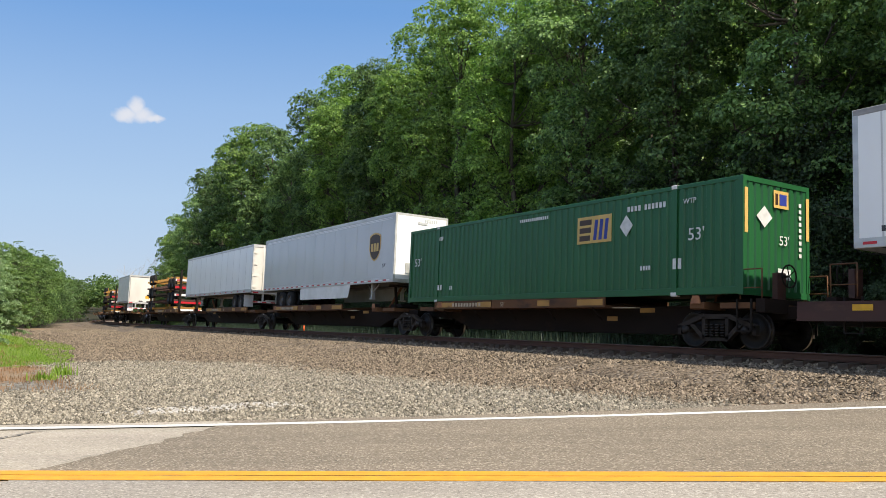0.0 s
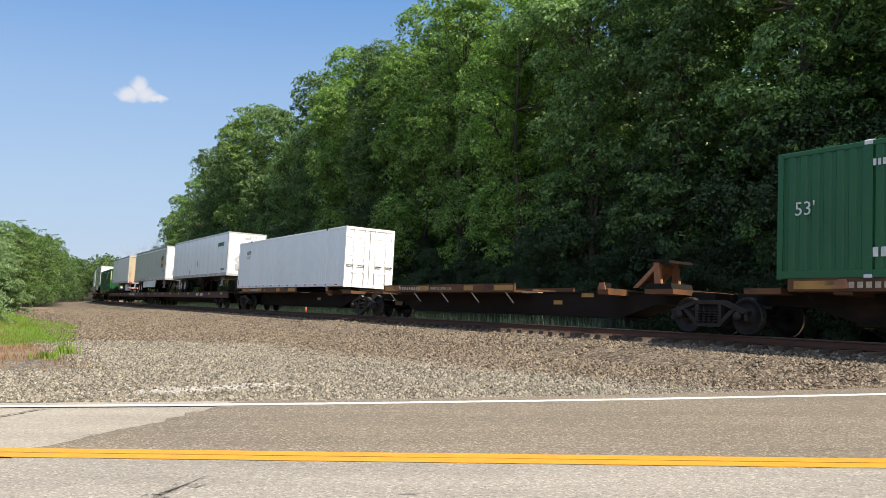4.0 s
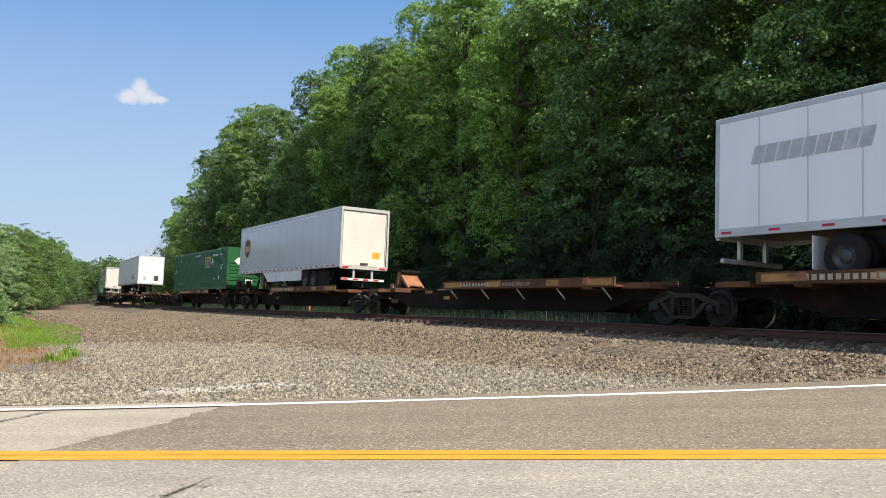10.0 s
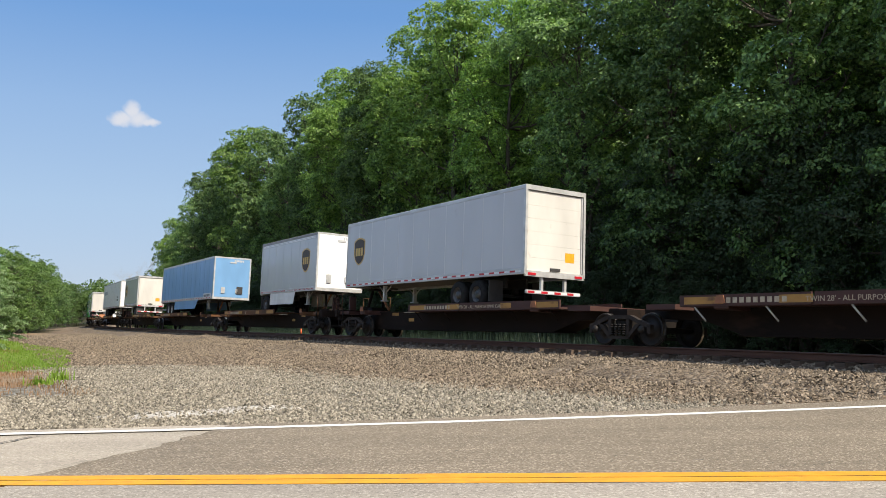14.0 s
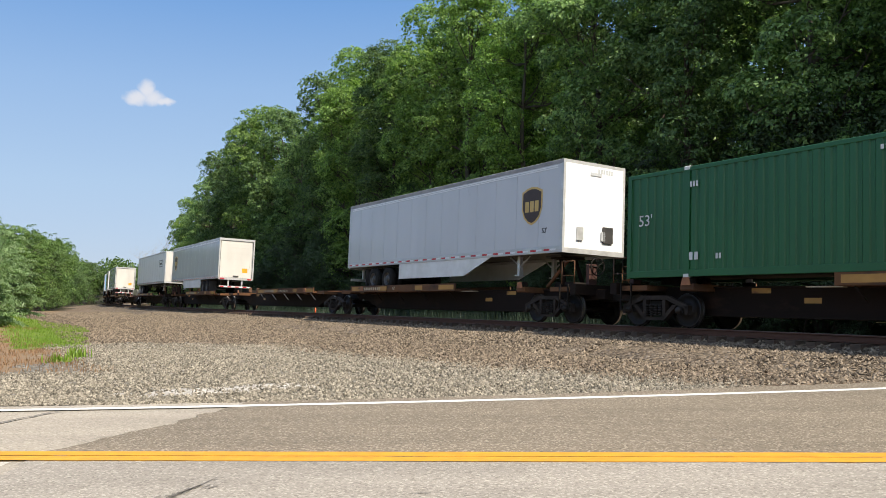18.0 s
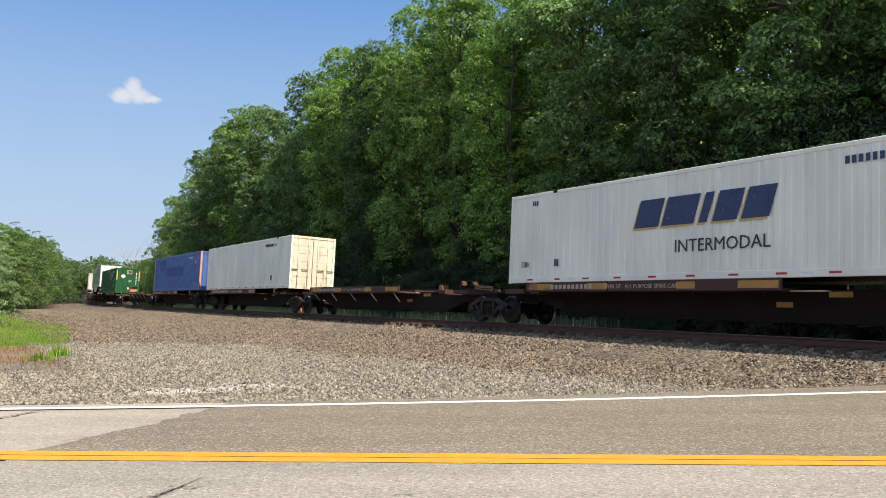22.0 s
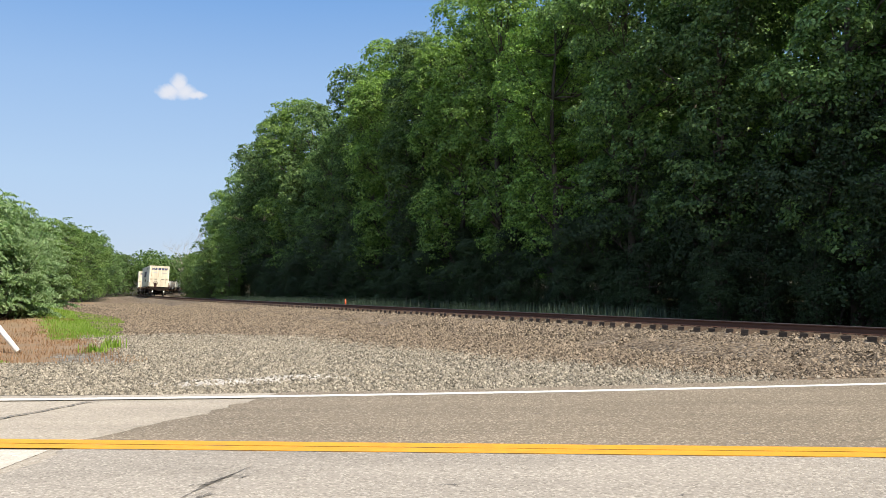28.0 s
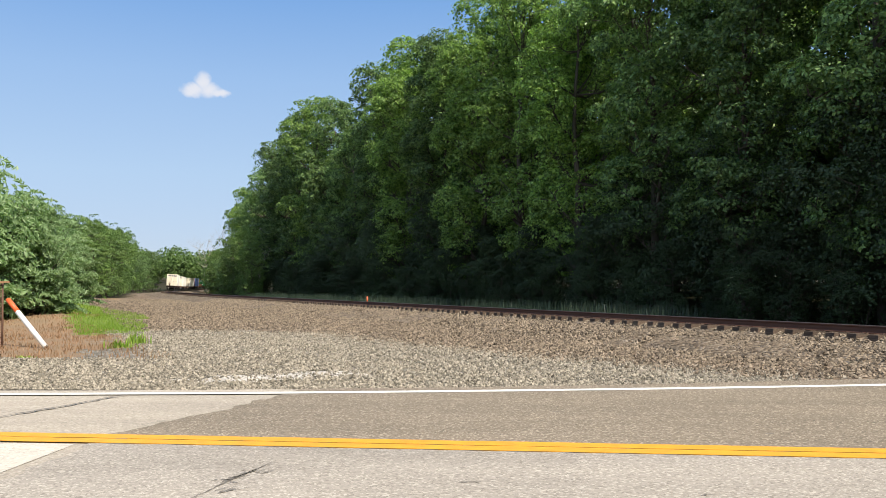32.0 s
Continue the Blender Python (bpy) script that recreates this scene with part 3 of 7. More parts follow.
S_RAIL = list(np.arange(-700, -60, 10.0)) + list(np.arange(-60, 260, 1.5)) + list(np.arange(260, 1130, 10.0))
track = tagged(new("railway_track"), "rusty steel rails on weathered wooden ties in brown ballast", "railway track", "", "structure")
HEAD = [(-.037, -.012), (-.03, 0), (.03, 0), (.037, -.012), (.036, -.036), (.010, -.052), (.010, -.140), (.055, -.160), (.075, -.168), (.075, -.180),
        (-.075, -.180), (-.075, -.168), (-.055, -.160), (-.010, -.140), (-.010, -.052), (-.036, -.036)]
RAIL_MI = [1, 1, 1] + [0] * 13
for lat in (0.755, -0.755):
    part("rail", sweep("rail", [(lat + a, h) for a, h in HEAD], S_RAIL, [M["rail"], M["rail_top"]], mi=RAIL_MI), None, track, "rusty steel rail with a worn bright head")
S_BED = list(np.arange(-700, -30, 15.0)) + list(np.arange(-30, 75, 0.5)) + list(np.arange(75, 260, 3.0)) + list(np.arange(260, 1130, 15.0))
BED = [(5.4, -1.35), (4.3, -.86), (3.4, -.62), (2.6, -.46), (1.9, -.44), (1.42, -.365), (1.2, -.28), (.8, -.225), (0, -.205), (-.8, -.205), (-1.4, -.22), (-2.0, -.42), (-3.0, -.85), (-4.2, -1.4)]
rb = np.random.default_rng(5)
bed_v, bn = [], len(BED)
for s in S_BED:
    for j, (a, h) in enumerate(BED):
        k = 0.028 if 0 < j < 13 else 0.0
        wob = 0.10 * math.sin(s * 0.31 + 1.3) + 0.06 * math.sin(s * 0.83) if 0 < j < 4 else 0
        bed_v.append(tuple(on_track(s, a + wob + rb.normal(0, k), h + rb.normal(0, k * 0.8) if abs(a) > 1.3 else h + rb.normal(0, k * 0.3))))
bed_f = [(i * bn + j, i * bn + j + 1, (i + 1) * bn + j + 1, (i + 1) * bn + j) for i in range(len(S_BED) - 1) for j in range(bn - 1)]
part("ballast_bed", raw("ballast_bed", bed_v, bed_f, [M["ballast"]], None, True), None, track, "brown-grey crushed stone ballast shoulder")


def tie_mesh():
    b = Build()
    b.box(-0.115, 0.115, -1.30, 1.30, -0.36, -0.185, cut=0.012)
    for lat in (0.755, -0.755):
        b.box(-0.09, 0.09, lat - 0.17, lat + 0.17, -0.186, -0.176)
        for sx in (-0.06, 0.06):
            for sy in (-0.095, 0.095):
                b.box(sx - 0.012, sx + 0.012, lat + sy - 0.012, lat + sy + 0.012, -0.176, -0.150)
    return b.mesh("tie", [M["tie"]])


TIES = [tie_mesh() for _ in range(3)]
rt = random.Random(11)
far_ties = Build()
for i in range(-110, 480):
    s = i * 0.533
    slip, skew = rt.uniform(-0.05, 0.05), rt.uniform(-1.6, 1.6)
    m = car_pose(s + 1, s - 1) @ pose(rt.uniform(-.03, .03), slip, rt.uniform(-.012, .006), 0, 0, skew)
    if -40 <= s <= 75:
        o = new("tie", TIES[i % 3])
        o.parent, o.matrix_basis = track, m
    else:
        far_ties.add([m @ Vector(p) for p in ((-.115, -1.3, -.3), (-.115, 1.3, -.3), (-.115, 1.3, -.185), (-.115, -1.3, -.185), (.115, -1.3, -.3), (.115, 1.3, -.3), (.115, 1.3, -.185), (.115, -1.3, -.185))],
                     [(3, 2, 6, 7), (0, 1, 2, 3), (4, 7, 6, 5), (1, 5, 6, 2), (0, 3, 7, 4)])
part("tie_row", far_ties, [M["tie"]], track, "weathered wooden ties further along the line", "stuff")


def stones(name, places, sizes, mat, label):
    """Many loose stones, each a small uneven lump, in one mesh."""
    n = len(places)
    base = np.array([(1, 0, 0), (-1, 0, 0), (0, 1, 0), (0, -1, 0), (0, 0, 1), (0, 0, -1)], float)
    tri = np.array([(0, 2, 4), (2, 1, 4), (1, 3, 4), (3, 0, 4), (2, 0, 5), (1, 2, 5), (3, 1, 5), (0, 3, 5)])
    r = np.random.default_rng(len(places))
    sc = r.uniform(0.55, 1.25, (n, 6, 1)) * np.asarray(sizes)[:, None, None]
    v = base[None] * sc
    v[:, :, 2] *= 0.95
    ang = r.uniform(0, 6.28, n)
    tilt = r.normal(0, 0.5, (n, 2))
    c, s = np.cos(ang), np.sin(ang)
    R = np.zeros((n, 3, 3))
    R[:, 0, 0], R[:, 0, 1], R[:, 1, 0], R[:, 1, 1], R[:, 2, 2] = c, -s, s, c, 1
    T = np.zeros((n, 3, 3))
    T[:, 0, 0] = T[:, 1, 1] = T[:, 2, 2] = 1
    T[:, 0, 2], T[:, 1, 2] = tilt[:, 0], tilt[:, 1]
    v = np.einsum("nij,nkj->nki", R @ T, v) + np.asarray(places)[:, None]
    f = tri[None] + (np.arange(n) * 6)[:, None, None]
    return tagged(new(name, raw(name, v.reshape(-1, 3), f.reshape(-1, 3), [mat])), label, "gravel", "", "stuff")


rs = np.random.default_rng(21)
N = 170000
px, py = rs.uniform(-17, 9, N), 11.6 + 15 * rs.uniform(0, 1, N) ** 1.35
dd, ss = near_track(px, py)
ok = (dd > toe(ss) + rs.normal(-0.2, 0.5, N)) & (py < 27 + rs.normal(0, 0.9, N)) & (py > white_y(px) + 0.50 + 0.05 * np.clip(px, 0, 9)) & ((px > -9.3 - (py - 20) * 0.62) | (py < 16.5))
ok &= ((px + 3.7) / 1.45) ** 2 + ((py - 13.3 - 0.45 * (px + 3.7)) / 0.55) ** 2 > np.where(rs.uniform(0, 1, N) < 0.25, 0.0, 0.9 + rs.uniform(-.6, .6, N))
px, py = px[ok], py[ok]
pz = ground_z(px, py)
stones("loose_gravel", np.stack([px, py, pz + 0.008], -1), 0.011 + 0.027 * rs.uniform(0, 1, len(px)) ** 2.2, M["stone"], "loose grey crushed stone strewn over the lot")
N = 62000
s_, l_ = -26 + 86 * rs.uniform(0, 1, N) ** 1.25, rs.uniform(0.95, 4.4, N)
hh = np.interp(l_, [b[0] for b in BED[::-1]], [b[1] for b in BED[::-1]])
pts = []
for a, b_, c in zip(s_, l_, hh):
    if b_ < 1.32 and (a / 0.533) % 1 > 0.25 and (a / 0.533) % 1 < 0.75 or b_ >= 1.32:
        p = on_track(a, b_, c + 0.01)
        pts.append((p.x, p.y, p.z))
stones("ballast_stone", np.array(pts), 0.018 + 0.038 * rs.uniform(0, 1, len(pts)) ** 1.6, M["stone_brown"], "loose brown ballast stones on the track shoulder")


N = 150000
s_, l_ = -16 + 96 * rs.uniform(0, 1, N) ** 1.3, rs.uniform(3.2, 14, N)
thv = np.interp(s_, _s, _th)
px, py = np.interp(s_, _s, _x) - np.cos(thv) * l_, np.interp(s_, _s, _y) - np.sin(thv) * l_
ok = ((l_ < toe(s_) + rs.normal(0, 0.45, N)) | (py > 27 + rs.normal(0, 0.8, N))) & (py > 13.4) & ((px > -9.8 - (py - 20) * 0.62) | (l_ < 8.5))
px, py = px[ok], py[ok]
stones("brown_gravel", np.stack([px, py, ground_z(px, py) + 0.012], -1), 0.015 + 0.036 * rs.uniform(0, 1, len(px)) ** 2, M["stone_brown"], "loose brown stones spread over the lot beside the track")


# ================= trees and plants =================
def leaves(centres, normals, size, rr, long=1.5, loose=0.75):
    """Small folded leaf blades, one island each."""
    n = len(centres)
    nrm = normals + rr.normal(0, loose, (n, 3))
    nrm /= np.linalg.norm(nrm, axis=1)[:, None] + 1e-9
    a = np.cross(nrm, rr.normal(size=(n, 3)))
    a /= np.linalg.norm(a, axis=1)[:, None] + 1e-9
    b = np.cross(nrm, a)
    L = (size * rr.uniform(0.6, 1.35, n))[:, None]
    W = L / long
    v = np.stack([centres - a * L * 0.5, centres + b * W * 0.5 + nrm * L * 0.10, centres + a * L * 0.5 - nrm * L * 0.12, centres - b * W * 0.5 + nrm * L * 0.10], 1)
    f = np.array([(0, 1, 2), (0, 2, 3)])[None] + (np.arange(n) * 4)[:, None, None]
    return v.reshape(-1, 3), f.reshape(-1, 3)


def crown(lobes, count, size, seed):
    """A crown of leaf clumps: every lobe carries small domes of leaves that face outward, with dark gaps between them."""
    rr = np.random.default_rng(seed)
    m = 26
    n = count // m
    lob = np.array(lobes)
    vol = lob[:, 3] * lob[:, 4]
    pick = lob[rr.choice(len(lobes), n, p=vol / vol.sum())]
    d = rr.normal(size=(n, 3))
    d /= np.linalg.norm(d, axis=1)[:, None]
    flip = (d[:, 2] < -0.1) & (rr.uniform(size=n) < 0.75)
    d[flip, 2] *= -1
    k = rr.uniform(0.55, 1.04, n) ** 0.5
    c = pick[:, :3] + d * np.stack([pick[:, 3], pick[:, 3], pick[:, 4]], -1) * k[:, None]
    r = rr.uniform(0.26, 0.62, n) * (size / 0.2) ** 0.5
    e = rr.normal(size=(n, m, 3)) + d[:, None] * 0.9 + np.array((0, 0, 0.55))
    e /= np.linalg.norm(e, axis=2)[:, :, None]
    p = c[:, None] + e * r[:, None, None] * rr.uniform(0.6, 1.08, (n, m, 1)) * np.array((1.1, 1.1, 0.72))
    nrm = e + d[:, None] * 0.35 + np.array((0, 0, 0.2))
    return leaves(p.reshape(-1, 3), nrm.reshape(-1, 3), np.full(n * m, size), rr, 1.5, 0.42)


def tree_thing(name, height, spread, seed, leaf, count, size, low=0.12, trunk_r=0.2, bark="bark", label="", lean=0.0):
    """A tree: tapered trunk, limbs, and a crown of small leaves."""
    rr = random.Random(seed)
    root = tagged(new(name), label, "tree", "trees along the railway")
    b = Build()
    top = height * 0.86
    pts = [Vector((0, 0, -0.6))]
    for k in range(1, 8):
        pts.append(Vector((rr.uniform(-.12, .12) * k * 0.35 + lean * k, rr.uniform(-.12, .12) * k * 0.35, top * k / 7)))
    for k in range(7):
        b.tube(pts[k], pts[k + 1], trunk_r * (1 - k / 8.2), trunk_r * (1 - (k + 1) / 8.2), 8, caps=False)
    part("trunk", b, [M[bark]], root)
    lobes = []
    limb = Build()
    n = rr.randint(11, 15) if height < 8 else rr.randint(34, 42)
    for k in range(n):
        h = low + (0.93 - low) * (k + rr.uniform(0, 0.8)) / n
        w = spread * (0.52 + 0.5 * min(1, max(0, (h - 0.1) / 0.5)) - 0.62 * max(0, (h - 0.68) / 0.32) ** 1.5) * rr.uniform(0.65, 1.05)
        a = rr.uniform(0, 6.283)
        i = min(6, int(h * 7 / 0.86))
        p0 = pts[i]
        reach = w * rr.uniform(0.45, 0.8)
        p1 = Vector((p0.x + math.cos(a) * reach, p0.y + math.sin(a) * reach, h * height + rr.uniform(0, 0.6)))
        mid = (p0 + p1) / 2 + Vector((0, 0, -0.25))
        r = trunk_r * (1 - h) * 0.55 + 0.02
        limb.tube(p0, mid, r, r * 0.7, 6, caps=False)
        limb.tube(mid, p1, r * 0.7, 0.012, 6, caps=False)
        for q in range(3):
            e = mid.lerp(p1, rr.uniform(0.1, 0.9))
            limb.tube(e, e + Vector((rr.uniform(-1, 1), rr.uniform(-1, 1), rr.uniform(0.1, 1))) * spread * 0.28, r * 0.4, 0.008, 5, caps=False)
        rad = spread * (rr.uniform(0.34, 0.56) if height < 8 else rr.uniform(0.22, 0.40))
        lobes.append((p1.x, p1.y, p1.z, rad, rad * rr.uniform(0.8, 1.2)))
    lobes.append((pts[7].x, pts[7].y, height - spread * 0.3, spread * 0.36, spread * 0.34))
    part("limb", limb, [M[bark]], root, "", "stuff")
    v, f = crown(lobes, count, size, seed + 100)
    part("crown", raw("crown", v, f, [M[leaf]]), None, root)
    return root


def place(proto, s, d, scale, turn, first):
    """A tree beside the track: the prototype moves to the first place, the rest are copies."""
    p = on_track(s, 0, 0)
    th = line(s)[3]
    x, y = p.x - math.cos(th) * d, p.y - math.sin(th) * d
    z = float(ground_z(np.array([x]), np.array([y]))[0])
    m = pose(x, y, z - 0.05, 0, 0, turn)
    if first:
        proto.matrix_basis = m @ Matrix.Diagonal((scale, scale, scale, 1))
        return proto
    o = copy_thing(proto, m)
    o.scale = (scale, scale, scale)
    return o


OAKS = [tree_thing("oak_tree", 20, 3.9, 31 + i, ("leaf", "leaf_mid", "leaf", "leaf_mid", "leaf")[i], 25000, 0.23, 0.13 + 0.04 * (i % 3), 0.22 + 0.03 * i, "bark",
                   ("tall dark green oak with leaves down to the ground", "fresh green oak at the edge of the wood", "dense dark green broad-leaved tree",
                    "light green maple with a sunlit top", "tall full-crowned dark tree beside the railway")[i]) for i in range(5)]
NEAR = [tree_thing("oak_tree", 20, 4.1, 41 + i, ("leaf", "leaf_mid", "leaf")[i], 46000, 0.17, 0.10 + 0.04 * i, 0.24, "bark",
                   ("tall dark green oak at the edge of the wood", "fresh green maple with a sunlit crown", "broad dark green oak beside the railway")[i]) for i in range(3)]
BACK = [tree_thing("oak_tree", 21, 4.6, 51 + i, "leaf_mid", 7000, 0.42, 0.1, 0.22, "bark", "tall green tree deep in the wood") for i in range(2)]
# shrubs whose leaf colour carries the shade under the canopy
UNDER = [tree_thing("shrub", 5.5, 1.9, 61 + i, "leaf_shaded", 12500, 0.095, 0.02, 0.05, "bark", ("leafy shrub at the foot of the wood, shade put into its green", "green shrub below the oaks, its leaves darkened for shade")[i]) for i in range(2)]
used = set()
rv = random.Random(77)


def put_tree(pr, s, d, sc):
    place(pr, s, d, sc, rv.uniform(0, 360), pr not in used)
    used.add(pr)


# the edge of the wood, tree by tree: place along the line, distance, height
for s, d, h, k in ((-36, 13, 22, 0), (-28, 12.5, 23, 2), (-20.5, 13, 22, 4), (-13, 12.5, 23, 0), (-6, 13, 23.5, 2), (1, 12.5, 23, 4), (8, 13, 24, 0), (14.5, 12.5, 23, 2), (21, 12.8, 23.5, 4), (27.5, 12.5, 23, 1), (34.5, 12.8, 25, 3), (41, 13.6, 24.9, 1),
                   (48.3, 13.8, 23.4, 0), (55.5, 13.9, 25.4, 3), (63, 14.0, 24.4, 2), (72, 14.2, 20.3, 0), (79.5, 14.4, 24.5, 4), (87.0, 14.2, 26.6, 3), (95.5, 14.2, 26.2, 0), (105, 14.3, 25.0, 4), (115, 14.3, 24.0, 2), (126, 14.2, 22.8, 0), (138, 14.2, 19.5, 2), (152, 14.4, 22.0, 3), (168, 14.4, 20.5, 4)):
    put_tree(NEAR[(0, 1, 2, 1, 2)[k]] if -15 < s < 59 else OAKS[k], s, -d - 0.4, h / 20.6)


def forest(kinds, s0, s1, step, d, jitter, hmin, hmax, base):
    s = s0
    while s < s1:
        pr = kinds[rv.randrange(len(kinds))]
        put_tree(pr, s + rv.uniform(-step, step) * 0.3, -(d + rv.uniform(-jitter, jitter)), rv.uniform(hmin, hmax) / base)
        s += step * rv.uniform(0.8, 1.2)


forest([OAKS[0], OAKS[2], OAKS[4]], -32, 70, 7.0, 18.5, 1.2, 21, 23.5, 20)
forest([OAKS[0], OAKS[2], OAKS[4]], 72, 150, 8.5, 18.5, 1.2, 18.5, 21.5, 20)
# unseen row beyond the right of view, added to shade the wood's edge
forest(OAKS, -95, -40, 6.5, 11.5, 1.0, 23, 25, 20)
forest(BACK, -40, 170, 6.5, 25, 2.0, 21, 24, 21)
forest(BACK, -44, 170, 8, 33, 3.0, 21, 24, 21)
forest(BACK, -50, 150, 9, 42, 3.0, 20, 23, 21)
# shade-coloured shrubs stand in for the dim lower wood
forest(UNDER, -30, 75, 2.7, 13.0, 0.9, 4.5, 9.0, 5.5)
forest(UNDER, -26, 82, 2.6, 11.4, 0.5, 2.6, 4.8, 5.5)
# two back rows, added to close daylight gaps under the trees
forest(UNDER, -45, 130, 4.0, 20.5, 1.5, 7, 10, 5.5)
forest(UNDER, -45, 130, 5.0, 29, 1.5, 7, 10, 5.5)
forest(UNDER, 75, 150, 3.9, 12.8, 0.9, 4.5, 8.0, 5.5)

LEFTS = [tree_thing("maple_tree", 10, 3.6, 81 + i, ("leaf_light", "leaf", "leaf_light")[i], 9000, 0.20, 0.06, 0.14, "bark", ("light green maple beside the lot", "mid green tree along the railway", "leafy young maple in a hedge of trees")[i]) for i in range(3)]
# the left wood: place along the line, distance, height
for s, d, h, k in ((52, 24, 9, 1), (60, 20, 9.3, 0), (67, 17.5, 9.6, 2), (73, 16, 9.8, 1), (79, 14, 10, 0), (80, 19, 10.5, 2), (85, 12.5, 10.1, 2), (90, 11.5, 10.2, 0), (91, 16.5, 11, 1), (96, 10.4, 10.2, 1), (101, 9.8, 10.4, 2), (103, 15, 11, 0), (107, 9.2, 10.4, 0), (114, 9, 10.8, 1),
                   (116, 14, 11.6, 2), (121, 9, 11, 2), (129, 8.8, 11.4, 0), (131, 14, 12, 1), (138, 8.8, 11.8, 1), (147, 8.8, 12.3, 2), (150, 14, 13, 0), (157, 8.8, 12.6, 0), (168, 8.8, 13, 1), (180, 8.8, 13.3, 2), (192, 8.8, 13.6, 0), (205, 8.8, 13.9, 1), (218, 8.8, 14.1, 2), (231, 8.8, 14.3, 0), (245, 8.6, 14.5, 1), (260, 8.4, 14.7, 2), (276, 8.2, 15, 0)):
    put_tree(LEFTS[k], s, d + (2.6 if s > 150 else 0), h / 10 * (0.86 if s > 150 else 0.86 if 72 < s < 125 else 0.92))


forest(LEFTS, 100, 172, 5.0, 9.6, 0.7, 6.5, 10, 10)


def sumac(seed):
    """A big pale bush of long feathered leaves on several stems."""
    rr = np.random.default_rng(seed)
    root = tagged(new("sumac_bush"), "tall pale green bush with long feathered leaves", "bush", "bushes beside the lot")
    b = Build()
    vs, fs, off = [], [], 0
    for k in range(105):
        a, reach = rr.uniform(0, 6.283), 2.35 * rr.uniform(0.02, 1) ** 0.5
        h = 5.6 * math.sqrt(1 - (reach / 2.6) ** 2) * rr.uniform(0.06, 1)
        base = Vector((rr.uniform(-.5, .5), rr.uniform(-.5, .5), -0.2))
        tip = Vector((math.cos(a) * reach, math.sin(a) * reach, h))
        mid = base.lerp(tip, 0.5) + Vector((0, 0, 0.3))
        b.tube(base, mid, 0.04, 0.024, 5, caps=False)
        b.tube(mid, mid.lerp(tip, 0.85), 0.024, 0.006, 5, caps=False)
        for q in range(13):
            st = mid.lerp(tip, rr.uniform(0.0, 1.0))
            aa = rr.uniform(0, 6.283)
            dirv = np.array((math.cos(aa) + math.cos(a) * .5, math.sin(aa) + math.sin(a) * .5, rr.uniform(-0.3, 0.6)))
            dirv /= np.linalg.norm(dirv)
            ln = rr.uniform(0.45, 0.8)
            side = np.cross(dirv, (0, 0, 1))
            m = 9
            cen, nor = [], []
            for j in range(m):
                t = (j + 1) / m
                droop = np.array((0, 0, -0.32 * t * t * ln))
                for sg in (-1, 1):
                    cen.append(np.array(st) + dirv * ln * t + droop + side * sg * 0.10)
                    nor.append((math.cos(a) * .8 + dirv[0] * .3, math.sin(a) * .8 + dirv[1] * .3, 0.45))
            v, f = leaves(np.array(cen), np.array(nor), np.full(len(cen), 0.2), rr, 2.6)
            vs.append(v)
            fs.append(f + off)
            off += len(v)
    part("stem", b, [M["bark"]], root)
    part("foliage", raw("foliage", np.concatenate(vs), np.concatenate(fs), [M["leaf_pale"]]), None, root)
    return root


SUM = [sumac(5), sumac(6)]
for i, (x, y, sc, turn) in enumerate(((-19.1, 31.4, 0.95, 0), (-21.4, 35.2, 1.08, 120), (-20.8, 30.4, 1.32, 70), (-23.6, 31.2, 1.5, 200), (-23.0, 41, 0.9, 20), (-26.3, 38.7, 1.3, 250), (-26.4, 33.2, 1.45, 310))):
    z = float(ground_z(np.array([x]), np.array([y]))[0])
    if i < 2:
        SUM[i].matrix_basis = pose(x, y, z, 0, 0, turn) @ Matrix.Diagonal((sc, sc, sc, 1))
    else:
        copy_thing(SUM[i % 2], pose(x, y, z, 0, 0, turn)).scale = (sc, sc, sc)


def dead_tree(x, y, h, seed, name="dead_tree"):
    rr = random.Random(seed)
    root = tagged(new(name), "bare pale dead tree with thin branches", "tree")
    b = Build()

    def grow(p, d, r, ln, lev):
        q = p + d * ln
        b.tube(p, q, r, r * 0.62, 6, caps=False)
        if lev:
            for _ in range(3):
                e = Vector((rr.uniform(-1, 1), rr.uniform(-1, 1), rr.uniform(-.1, 1))).normalized()
                grow(p.lerp(q, rr.uniform(0.5, 1)), (d * 0.7 + e * 0.75).normalized(), r * 0.55, ln * rr.uniform(0.5, 0.75), lev - 1)

    z = float(ground_z(np.array([x]), np.array([y]))[0])
    grow(Vector((0, 0, -0.3)), Vector((-0.08, 0.05, 1)).normalized(), 0.0045 * h, h * 0.45, 4)
    part("limb", b, [M["bark_pale"]], root, "", "stuff")
    root.matrix_basis = pose(x, y, z)
    return root


